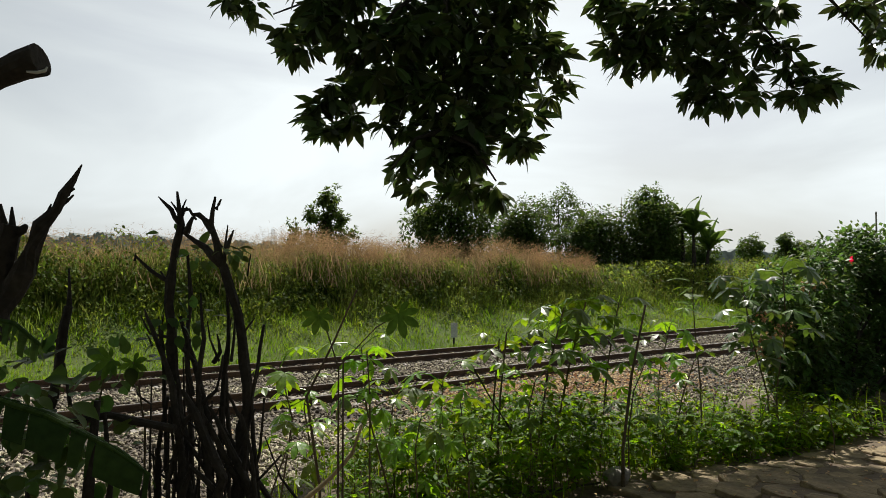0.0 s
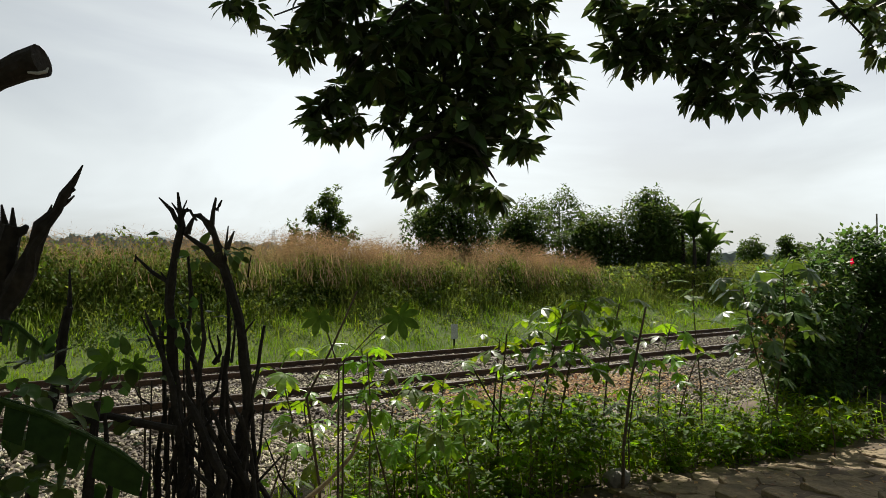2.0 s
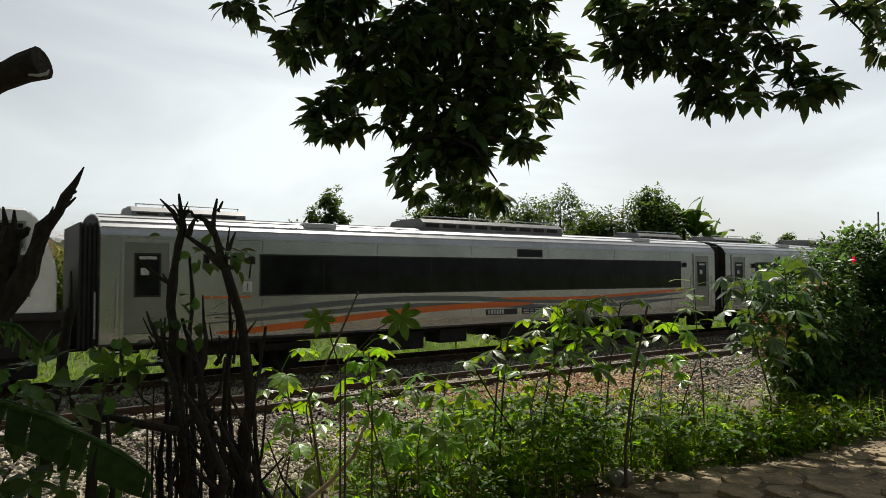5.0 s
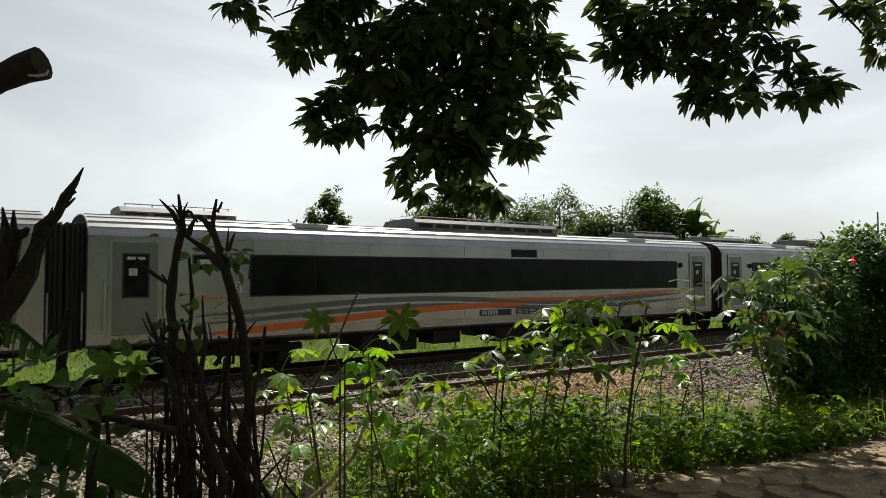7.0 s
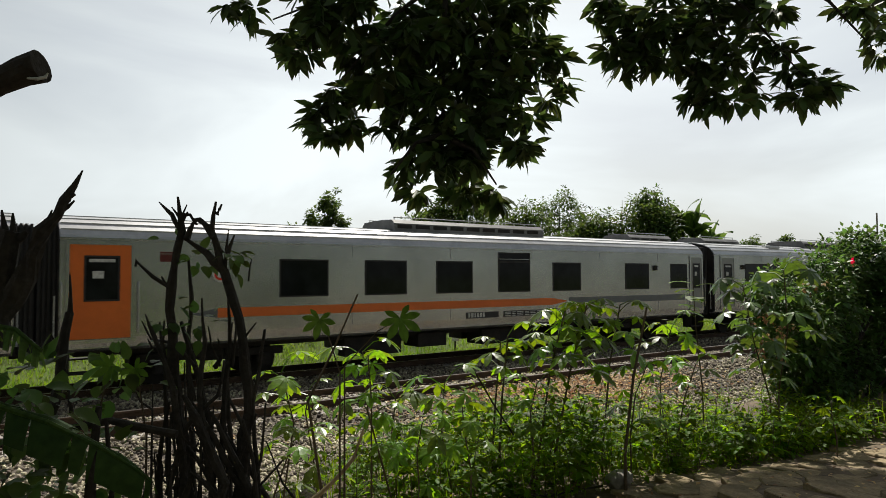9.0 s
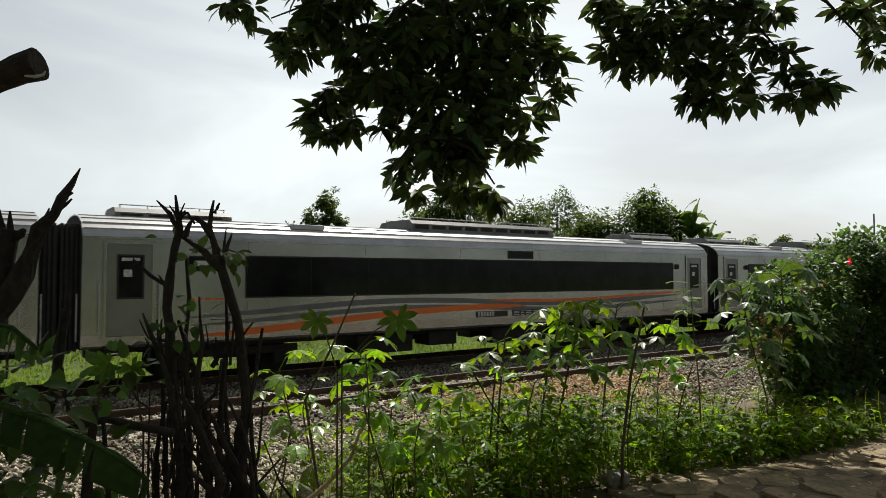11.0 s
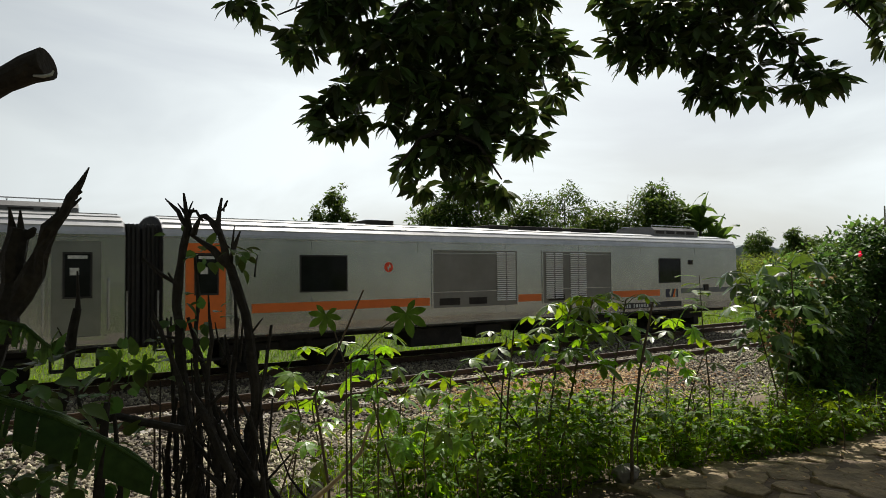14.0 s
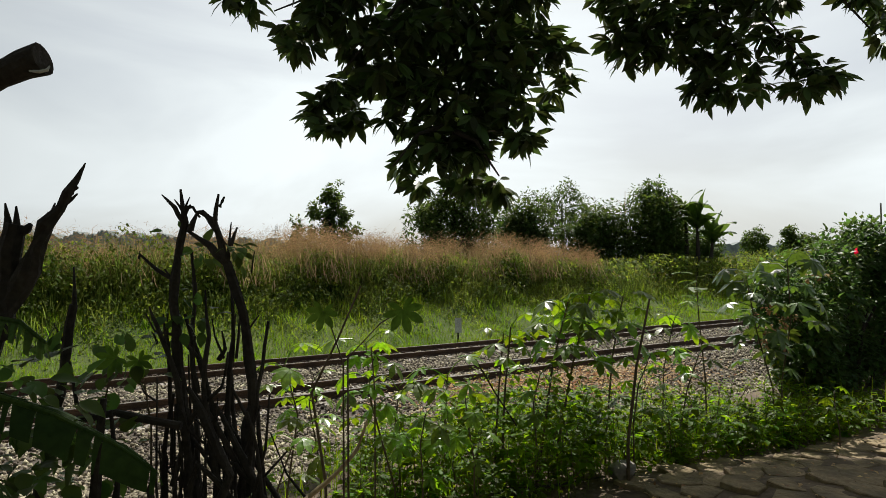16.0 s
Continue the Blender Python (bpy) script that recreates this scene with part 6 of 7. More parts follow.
def hanging_leaf(stem_pt, centre, size, turn, label):
    """A single large palmate leaf hanging on a long stalk."""
    g = Vector(stem_pt)
    base = Vector((g.x, g.y, float(ground_z(g.x, g.y))))
    t = empty("cassava_shoot", base)
    tagged(t, label, "cassava plant", group="cassava plants")
    bm = bmesh.new()
    c = Vector(centre) - base
    s0 = g - base
    tube(bm, [(0, 0, -0.02), tuple(s0 * 0.6), tuple(s0), tuple(s0.lerp(c, 0.6) + Vector((0, 0, 0.03))), tuple(c)], [0.006, 0.005, 0.004, 0.003, 0.002], 6)
    part("stem", bm, M_STEM, t)
    lf = bmesh.new()
    for k in range(7):
        an = radians(turn - 130 + 260 * k / 6 - 90)
        ln = size * (0.62 + 0.38 * math.cos((k - 3) * 0.5))
        ex = (spot(math.cos(an), -0.25, 0) + Vector((0, 0, math.sin(an)))).normalized()
        ey = (spot(-math.sin(an), 0, 0) + Vector((0, 0, math.cos(an)))).normalized()
        rows = []
        for u, w in ((0.02, 0.02), (0.25, 0.1), (0.55, 0.19), (0.8, 0.14), (1.0, 0.01)):
            m = c + ex * ln * u
            rows.append([lf.verts.new(m + ey * w * ln), lf.verts.new(m + spot(0, -0.02 * u, 0) * size), lf.verts.new(m - ey * w * ln)])
        for p, q in zip(rows, rows[1:]):
            lf.faces.new((p[0], p[1], q[1], q[0]))
            lf.faces.new((p[1], p[2], q[2], q[1]))
    # the shade on these leaves comes from their darker colour
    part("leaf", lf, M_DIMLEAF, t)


hanging_leaf((1.52, 2.97, 1.77), (1.69, 2.73, 2.01), 0.125, 15, "large palmate cassava leaf in shade-darkened green on a thin stalk")
hanging_leaf((1.50, 2.98, 1.74), (1.42, 3.04, 2.00), 0.105, -10, "large palmate cassava leaf in shade-darkened green on a thin stalk")
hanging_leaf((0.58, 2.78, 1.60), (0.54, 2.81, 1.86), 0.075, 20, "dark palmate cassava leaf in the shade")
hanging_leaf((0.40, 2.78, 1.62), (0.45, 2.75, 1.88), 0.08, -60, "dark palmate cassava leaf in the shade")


def stock(name, label, category, foot):
    """The base of a bundle of rough woody sticks."""
    t = empty(name, (foot[0], foot[1], float(ground_z(foot[0], foot[1]))))
    return tagged(t, label, category)


def branch(t, pts, radii, material=None):
    """One crooked stick of a bundle, through points."""
    o = Vector(t.location)
    r2 = random.Random(int(abs(pts[-1][2]) * 1000) + len(t.children))
    bm = bmesh.new()
    fine, fr = [], []
    for (p, q), (ra, rb) in zip(zip(pts, pts[1:]), zip(radii, radii[1:])):
        p, q = Vector(p), Vector(q)
        m = max(2, int((q - p).length / 0.07))
        for i in range(m):
            u = i / m
            fine.append(p.lerp(q, u) + Vector((r2.uniform(-1, 1), r2.uniform(-1, 1), 0)) * ra * 0.28 - o)
            fr.append((ra + (rb - ra) * u) * r2.uniform(0.65, 0.95))
    fine.append(Vector(pts[-1]) - o)
    fr.append(radii[-1] * 0.75)
    tube(bm, fine, fr, 8)
    part("branch", bm, material or M_BARK, t)


wood = stock("hedge_stock", "dark bare lopped sticks of a living fence", "stump", (0.73, 2.67, 1.16))
branch(wood, [(0.73, 2.67, 1.16), (0.70, 2.69, 1.51), (0.66, 2.72, 1.91), (0.65, 2.73, 2.17), (0.68, 2.71, 2.39), (0.67, 2.72, 2.52)], (0.03, 0.026, 0.024, 0.022, 0.018, 0.006))
branch(wood, [(0.68, 2.71, 2.39), (0.65, 2.73, 2.45), (0.61, 2.76, 2.50)], (0.014, 0.012, 0.003))
branch(wood, [(0.68, 2.71, 2.41), (0.70, 2.69, 2.46)], (0.012, 0.004))
branch(wood, [(0.86, 2.58, 1.16), (0.88, 2.57, 1.51), (0.90, 2.55, 1.77), (0.87, 2.57, 2.04), (0.82, 2.61, 2.23), (0.76, 2.65, 2.30), (0.69, 2.70, 2.36)], (0.034, 0.032, 0.028, 0.024, 0.024, 0.02, 0.008))
branch(wood, [(0.81, 2.61, 2.24), (0.78, 2.64, 2.39), (0.79, 2.63, 2.50)], (0.02, 0.016, 0.006))
branch(wood, [(0.78, 2.63, 2.36), (0.74, 2.66, 2.43)], (0.014, 0.006))
branch(wood, [(0.82, 2.61, 2.24), (0.83, 2.60, 2.39)], (0.01, 0.003))
branch(wood, [(0.65, 2.73, 2.17), (0.59, 2.77, 2.21), (0.54, 2.81, 2.27)], (0.013, 0.01, 0.006))
branch(wood, [(0.68, 2.59, 1.20), (0.66, 2.60, 1.62), (0.62, 2.63, 1.87), (0.57, 2.66, 2.00), (0.55, 2.68, 2.07)], (0.022, 0.018, 0.013, 0.01, 0.004))
branch(wood, [(0.83, 2.72, 1.12), (0.81, 2.74, 1.58), (0.76, 2.78, 1.85), (0.71, 2.81, 2.03)], (0.024, 0.02, 0.015, 0.01))
branch(wood, [(0.79, 2.51, 1.22), (0.74, 2.54, 1.54), (0.71, 2.56, 1.77), (0.73, 2.55, 1.96), (0.72, 2.56, 2.13)], (0.02, 0.018, 0.014, 0.01, 0.004))
branch(wood, [(0.84, 2.72, 1.30), (0.85, 2.71, 1.71), (0.87, 2.70, 1.94), (0.86, 2.70, 2.21)], (0.018, 0.014, 0.01, 0.004))
branch(wood, [(0.95, 2.76, 1.51), (1.00, 2.73, 1.79), (1.02, 2.71, 1.99)], (0.014, 0.012, 0.008))
branch(wood, [(0.79, 2.63, 1.86), (0.81, 2.61, 1.90), (0.80, 2.62, 1.97)], (0.012, 0.01, 0.004))
branch(wood, [(0.61, 2.76, 1.12), (0.62, 2.75, 1.51), (0.65, 2.73, 1.73)], (0.016, 0.014, 0.008))
branch(wood, [(0.70, 2.45, 1.24), (0.76, 2.40, 1.48), (0.68, 2.46, 1.71), (0.64, 2.49, 1.79)], (0.03, 0.024, 0.018, 0.01))
branch(wood, [(0.90, 2.43, 1.20), (0.86, 2.45, 1.43), (0.79, 2.51, 1.62), (0.75, 2.54, 1.71)], (0.022, 0.02, 0.014, 0.008))
branch(wood, [(0.53, 2.45, 1.34), (0.51, 2.46, 1.46), (0.53, 2.44, 1.56)], (0.016, 0.012, 0.005))
branch(wood, [(0.69, 2.82, 1.17), (0.67, 2.84, 1.53), (0.66, 2.85, 1.83), (0.64, 2.86, 2.03)], (0.014, 0.012, 0.01, 0.005))
branch(wood, [(0.79, 2.87, 1.13), (0.78, 2.89, 1.51), (0.76, 2.90, 1.84), (0.77, 2.89, 2.12), (0.76, 2.90, 2.28)], (0.02, 0.017, 0.014, 0.012, 0.008))
branch(wood, [(0.91, 2.79, 1.13), (0.91, 2.79, 1.51), (0.89, 2.81, 1.84), (0.91, 2.79, 2.02)], (0.014, 0.012, 0.01, 0.004))
branch(wood, [(0.62, 2.63, 1.41), (0.68, 2.59, 1.66), (0.77, 2.52, 1.77), (0.79, 2.51, 1.90)], (0.016, 0.013, 0.01, 0.006))
branch(wood, [(0.95, 2.52, 1.21), (0.92, 2.53, 1.51), (0.91, 2.54, 1.73), (0.94, 2.53, 1.91)], (0.012, 0.01, 0.008, 0.004))
branch(wood, [(0.73, 2.67, 1.86), (0.67, 2.72, 1.95), (0.59, 2.77, 1.97), (0.56, 2.79, 2.04)], (0.009, 0.008, 0.006, 0.003))
branch(wood, [(0.62, 2.51, 1.65), (0.43, 2.64, 1.70), (0.20, 2.80, 1.65)], (0.018, 0.016, 0.014))
branch(wood, [(0.68, 2.71, 2.43), (0.65, 2.73, 2.48)], (0.011, 0.003))
branch(wood, [(0.68, 2.71, 2.43), (0.70, 2.70, 2.49)], (0.009, 0.003))
branch(wood, [(0.68, 2.71, 2.45), (0.71, 2.69, 2.45), (0.73, 2.67, 2.41)], (0.009, 0.008, 0.006))
branch(wood, [(0.78, 2.64, 2.39), (0.74, 2.67, 2.43), (0.72, 2.68, 2.43)], (0.016, 0.012, 0.008))
branch(wood, [(0.79, 2.63, 2.45), (0.81, 2.62, 2.49)], (0.01, 0.005))
branch(wood, [(0.70, 2.69, 2.36), (0.72, 2.68, 2.42)], (0.016, 0.008))
branch(wood, [(0.83, 2.60, 2.30), (0.85, 2.59, 2.37)], (0.012, 0.004))
branch(wood, [(0.81, 2.61, 2.30), (0.80, 2.62, 2.33)], (0.012, 0.005))
branch(wood, [(0.93, 2.66, 2.19), (0.94, 2.65, 2.28)], (0.005, 0.003))
branch(wood, [(0.54, 2.81, 2.25), (0.54, 2.81, 2.28)], (0.007, 0.003))
branch(wood, [(0.65, 2.73, 2.16), (0.62, 2.75, 2.21)], (0.01, 0.004))
branch(wood, [(0.88, 2.56, 1.97), (0.92, 2.54, 2.03)], (0.006, 0.003))
branch(wood, [(0.60, 2.77, 1.92), (0.58, 2.78, 1.97)], (0.006, 0.003))
branch(wood, [(0.84, 2.72, 1.85), (0.81, 2.74, 1.94), (0.80, 2.75, 2.01)], (0.007, 0.005, 0.003))
branch(wood, [(0.88, 2.69, 1.85), (0.89, 2.68, 2.01), (0.88, 2.69, 2.08)], (0.008, 0.006, 0.003))
branch(wood, [(0.64, 2.74, 1.86), (0.63, 2.75, 1.95), (0.63, 2.74, 2.04)], (0.009, 0.007, 0.004))
branch(wood, [(0.70, 2.57, 1.75), (0.68, 2.59, 1.87), (0.69, 2.58, 1.96)], (0.012, 0.009, 0.005))
branch(wood, [(0.83, 2.48, 1.45), (0.76, 2.53, 1.62), (0.69, 2.58, 1.75)], (0.014, 0.011, 0.007))
branch(wood, [(0.85, 2.47, 1.37), (0.86, 2.45, 1.62), (0.80, 2.50, 1.77)], (0.012, 0.01, 0.006))
branch(wood, [(0.63, 2.50, 1.36), (0.67, 2.47, 1.52), (0.80, 2.38, 1.36)], (0.016, 0.014, 0.012))
branch(wood, [(0.84, 2.58, 1.3), (0.74, 2.65, 1.51), (0.65, 2.72, 1.64)], (0.013, 0.0101, 0.0072))
branch(wood, [(0.93, 2.4, 1.32), (0.81, 2.48, 1.49), (0.7, 2.56, 1.54)], (0.012, 0.0093, 0.0066))
branch(wood, [(1.04, 2.58, 1.24), (0.94, 2.66, 1.44), (0.85, 2.72, 1.6)], (0.014, 0.0109, 0.0077))
branch(wood, [(0.88, 2.38, 1.33), (0.86, 2.4, 1.55), (0.83, 2.42, 1.69)], (0.013, 0.0101, 0.0072))
branch(wood, [(0.85, 2.73, 1.24), (0.86, 2.72, 1.57), (0.87, 2.72, 1.85)], (0.011, 0.0085, 0.006))
branch(wood, [(0.84, 2.44, 1.33), (0.88, 2.41, 1.44), (0.96, 2.36, 1.54)], (0.009, 0.007, 0.005))
branch(wood, [(0.62, 2.77, 1.26), (0.63, 2.76, 1.42), (0.62, 2.77, 1.53)], (0.02, 0.0155, 0.011))
branch(wood, [(0.63, 2.79, 1.47), (0.6, 2.81, 1.51)], (0.008, 0.0044))
branch(wood, [(0.84, 2.42, 1.33), (0.89, 2.39, 1.55), (0.9, 2.38, 1.75)], (0.01, 0.0078, 0.0055))
branch(wood, [(0.74, 2.62, 1.29), (0.86, 2.54, 1.52), (0.91, 2.5, 1.69)], (0.01, 0.0078, 0.0055))
branch(wood, [(1.09, 2.5, 1.31), (1.03, 2.54, 1.4), (0.98, 2.58, 1.56)], (0.007, 0.0054, 0.0039))
branch(wood, [(0.64, 2.61, 1.32), (0.65, 2.6, 1.5), (0.63, 2.62, 1.71)], (0.009, 0.007, 0.005))
wood = stock("split_stump", "dark jagged split tree stump with two prongs", "stump", (-0.07, 2.75, 1.43))
branch(wood, [(-0.07, 2.75, 1.43), (0.01, 2.70, 1.84), (0.09, 2.64, 2.07), (0.16, 2.59, 2.21), (0.21, 2.55, 2.36), (0.26, 2.51, 2.46), (0.31, 2.48, 2.56)], (0.07, 0.06, 0.052, 0.042, 0.03, 0.02, 0.003))
branch(wood, [(0.09, 2.64, 1.98), (0.11, 2.625, 2.18), (0.125, 2.615, 2.36)], (0.05, 0.046, 0.042))
branch(wood, [(0.105, 2.63, 2.34), (0.095, 2.635, 2.43)], (0.02, 0.004))
branch(wood, [(0.125, 2.615, 2.34), (0.125, 2.615, 2.42)], (0.02, 0.004))
branch(wood, [(0.14, 2.605, 2.33), (0.165, 2.59, 2.36)], (0.022, 0.01))
branch(wood, [(0.25, 2.53, 2.42), (0.29, 2.50, 2.46)], (0.012, 0.004))
branch(wood, [(0.22, 2.55, 2.36), (0.21, 2.55, 2.40)], (0.012, 0.003))
branch(wood, [(0.19, 2.57, 2.30), (0.21, 2.56, 2.39)], (0.018, 0.003))
branch(wood, [(0.22, 2.54, 2.37), (0.23, 2.54, 2.43)], (0.014, 0.003))
branch(wood, [(0.25, 2.53, 2.42), (0.25, 2.52, 2.47)], (0.012, 0.002))
branch(wood, [(0.27, 2.51, 2.46), (0.29, 2.49, 2.48)], (0.01, 0.006))
wood = stock("fence_stick", "dark bare upright stick among the leaves", "stick", (0.18, 2.94, 1.20))
branch(wood, [(0.18, 2.94, 1.20), (0.24, 2.90, 1.50), (0.29, 2.86, 1.83), (0.32, 2.84, 2.08)], (0.028, 0.024, 0.022, 0.02))
branch(wood, [(0.32, 2.84, 2.07), (0.32, 2.85, 2.22)], (0.012, 0.004))
branch(wood, [(0.30, 2.86, 1.92), (0.26, 2.89, 2.01)], (0.008, 0.003))
branch(wood, [(0.33, 2.83, 1.71), (0.31, 2.85, 1.87)], (0.01, 0.006))
wood = stock("fence_stick", "dark bare upright stick among the leaves", "stick", (0.34, 2.58, 1.28))
branch(wood, [(0.34, 2.58, 1.28), (0.37, 2.56, 1.59), (0.38, 2.55, 1.77)], (0.024, 0.02, 0.014))
branch(wood, [(0.39, 2.55, 1.28), (0.42, 2.53, 1.49), (0.40, 2.54, 1.73)], (0.016, 0.013, 0.008))
wood = stock("dry_stick", "pale dry stick leaning over the bank", "stick", (1.49, 3.36, 1.00))
branch(wood, [(1.49, 3.36, 1.00), (1.61, 3.27, 1.13), (1.70, 3.21, 1.25), (1.74, 3.18, 1.40)], (0.016, 0.015, 0.014, 0.008), M_STRAW)
wood = stock("dry_stick", "pale dry stick leaning over the bank", "stick", (3.32, 3.78, 1.04))
branch(wood, [(3.32, 3.78, 1.04), (3.18, 3.87, 1.30), (3.07, 3.95, 1.54)], (0.008, 0.008, 0.006), M_BARK)
wood = stock("cut_log", "dark sawn branch end of the shade tree", "branch", (-0.36, 2.10, 2.16))
log = bmesh.new()
tube(log, [Vector(p) - Vector(wood.location) for p in ((-0.36, 2.10, 2.16), (-0.22, 2.36, 2.51), (0.01, 2.45, 2.75), (0.07, 2.41, 2.795), (0.13, 2.37, 2.83), (0.175, 2.335, 2.845))], [0.048, 0.042, 0.036, 0.038, 0.045, 0.05], 14)
part("branch", log, M_BARK, wood)
rind = bmesh.new()
tube(rind, [(0.14, 2.325, 2.80), (0.165, 2.305, 2.797), (0.185, 2.298, 2.804), (0.19, 2.294, 2.816)], [0.003, 0.005, 0.005, 0.002], 6)
bmesh.ops.translate(rind, verts=rind.verts, vec=-Vector(wood.location))
part("torn_rind", rind, M_SIGN, wood, "pale torn rind at the cut")


def thin_twigs():
    """Fine bare twigs that crowd round the lopped stock."""
    r2 = random.Random(31)
    for k in range(22):
        a = r2.uniform(2.4, 3.0)
        r = r2.uniform(-1.12, -0.72) * a / 2.6
        g = spot(r, a, 0)
        t = empty("twig_shoot", (g.x, g.y, float(ground_z(g.x, g.y))))
        tagged(t, "thin dark bare shoot beside the lopped sticks", "twig", group="bare shoots")
        h = r2.uniform(0.7, 1.35)
        bend = [Vector((r2.uniform(-0.05, 0.05), r2.uniform(-0.05, 0.05), 0)) for _ in range(4)]
        pts = [Vector((0, 0, -0.05)), bend[0] + Vector((0, 0, h * 0.3)), bend[0] + bend[1] + Vector((0, 0, h * 0.6)), bend[0] + bend[1] + bend[2] + Vector((0, 0, h))]
        bm = bmesh.new()
        tube(bm, pts, [0.009, 0.008, 0.006, 0.003], 6)
        part("stem", bm, M_BARK, t)
        for m in range(r2.randrange(1, 4)):
            q = pts[1].lerp(pts[3], r2.random())
            an, l = r2.uniform(0, 6.28), r2.uniform(0.07, 0.2)
            bm = bmesh.new()
            tube(bm, [q, q + Vector((math.cos(an) * l * 0.6, math.sin(an) * l * 0.6, l * 0.5)), q + Vector((math.cos(an) * l * 0.8, math.sin(an) * l * 0.8, l))], [0.005, 0.004, 0.0015], 5)
            part("side_twig", bm, M_BARK, t)


thin_twigs()
loose_bits()


def near_leaves():
    # leaves that sprout on the dark sticks
    bl = [(Vector((0.65, 2.73, 2.36)), 0.01, 5), (Vector((0.82, 2.61, 2.30)), 0.08, 26), (Vector((0.77, 2.77, 2.29)), 0.07, 16), (Vector((0.65, 2.73, 2.08)), 0.09, 18),
          (Vector((0.78, 2.76, 2.03)), 0.07, 14), (Vector((0.61, 2.76, 1.95)), 0.06, 10)]
    o = leafy("sprouting_leaves", [(c, r * 0.45, int(n * 0.7)) for c, r, n in bl], 0.06, M_HIB, template=(ROUND_V, ROUND_F))
    tagged(o, "small dark green leaves sprouting on lopped sticks", "leaves", kind="stuff")
    bl = [(Vector((0.13, 2.61, 1.88)), 0.12, 40), (Vector((0.19, 2.57, 1.82)), 0.12, 40), (Vector((0.12, 2.62, 1.58)), 0.1, 24), (Vector((0.24, 2.65, 1.63)), 0.1, 40), (Vector((0.35, 2.57, 1.46)), 0.1, 16),
          (Vector((0.50, 2.84, 1.86)), 0.09, 40), (Vector((0.54, 2.81, 1.82)), 0.06, 20), (Vector((0.26, 2.64, 1.46)), 0.1, 20), (Vector((0.16, 2.71, 1.71)), 0.14, 70), (Vector((0.32, 2.72, 1.61)), 0.12, 60), (Vector((0.43, 2.64, 1.54)), 0.08, 24), (Vector((0.14, 2.60, 1.47)), 0.12, 24)]
    o = leafy("shrub_leaves", [(c, r, int(n * (0.5 if c.z > 1.65 else 0.6))) for c, r, n in bl], 0.08, M_HIB, template=(ROUND_V, ROUND_F))
    tagged(o, "dark green shrub leaves in the shade of the tree", "leaves", kind="stuff")


def shade_banana():
    t = empty("young_banana_plant", (-0.13, 2.55, 0.58))
    tagged(t, "young banana plant with dark torn leaves in the shade", "banana plant", group="banana plants")
    o = Vector(t.location)
    bm = bmesh.new()
    tube(bm, [(0, 0, -0.05), (0.02, 0, 0.4), tuple(Vector((-0.08, 2.51, 1.86)) - o)], [0.07, 0.06, 0.04], 9)
    part("trunk", bm, M_BARK, t)
    for pts, w, nrm in (
        ([(-0.08, 2.51, 1.84), (0.06, 2.41, 1.84), (0.21, 2.31, 1.78), (0.36, 2.20, 1.69), (0.46, 2.13, 1.61)], 0.06, (0.25, -0.9, 0.55)),
        ([(-0.08, 2.51, 1.94), (0.03, 2.31, 2.08), (0.12, 2.25, 2.06), (0.18, 2.21, 2.00)], 0.045, (0.2, -0.2, 1)),
        ([(-0.08, 2.51, 1.81), (0.01, 2.21, 1.72), (0.07, 2.16, 1.62), (0.12, 2.13, 1.48)], 0.05, (0.5, -0.8, 0.4)),
    ):
        lf = bmesh.new()
        P3 = [Vector(p) - o for p in pts]
        r2 = random.Random(len(pts) + 3)
        n = 30
        for side in (-1, 1):
            tear = 0.0
            droop = 0.0
            for i in range(n):
                row = []
                nxt = r2.choice((0.0, 0.0, 0.0, 0.2, 0.45)) / n * 0.7
                for e, cut in ((i / n, tear), ((i + 1) / n, -nxt)):
                    u = e * (len(P3) - 1)
                    k = min(int(u), len(P3) - 2)
                    p = P3[k].lerp(P3[k + 1], u - k)
                    d = (P3[k + 1] - P3[k]).normalized()
                    s = d.cross(Vector(nrm)).normalized() * side
                    ww = w * (math.sin(math.pi * min(1, 0.1 + 0.86 * e)) ** 0.55 + 0.05)
                    sweep = d * (0.35 * ww + cut)
                    row.append([lf.verts.new(p + s * ww * f + sweep * f + Vector((0, 0, -0.05 * f * f - droop * f))) for f in (0, 0.35, 0.7, 1.0)])
                for m in range(3):
                    lf.faces.new((row[0][m], row[0][m + 1], row[1][m + 1], row[1][m]))
                tear = nxt
                if nxt:
                    droop = r2.uniform(-0.006, 0.012)
        # shade is in the dark leaves' colour; the second leaf keeps the lit green
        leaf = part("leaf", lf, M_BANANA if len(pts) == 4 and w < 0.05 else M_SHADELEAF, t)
        rib = bmesh.new()
        tube(rib, [tuple(p) for p in P3], [0.012, 0.01, 0.008, 0.006, 0.004][:len(P3)], 6)
        part("midrib", rib, M_BANANA, leaf)


near_leaves()
shade_banana()


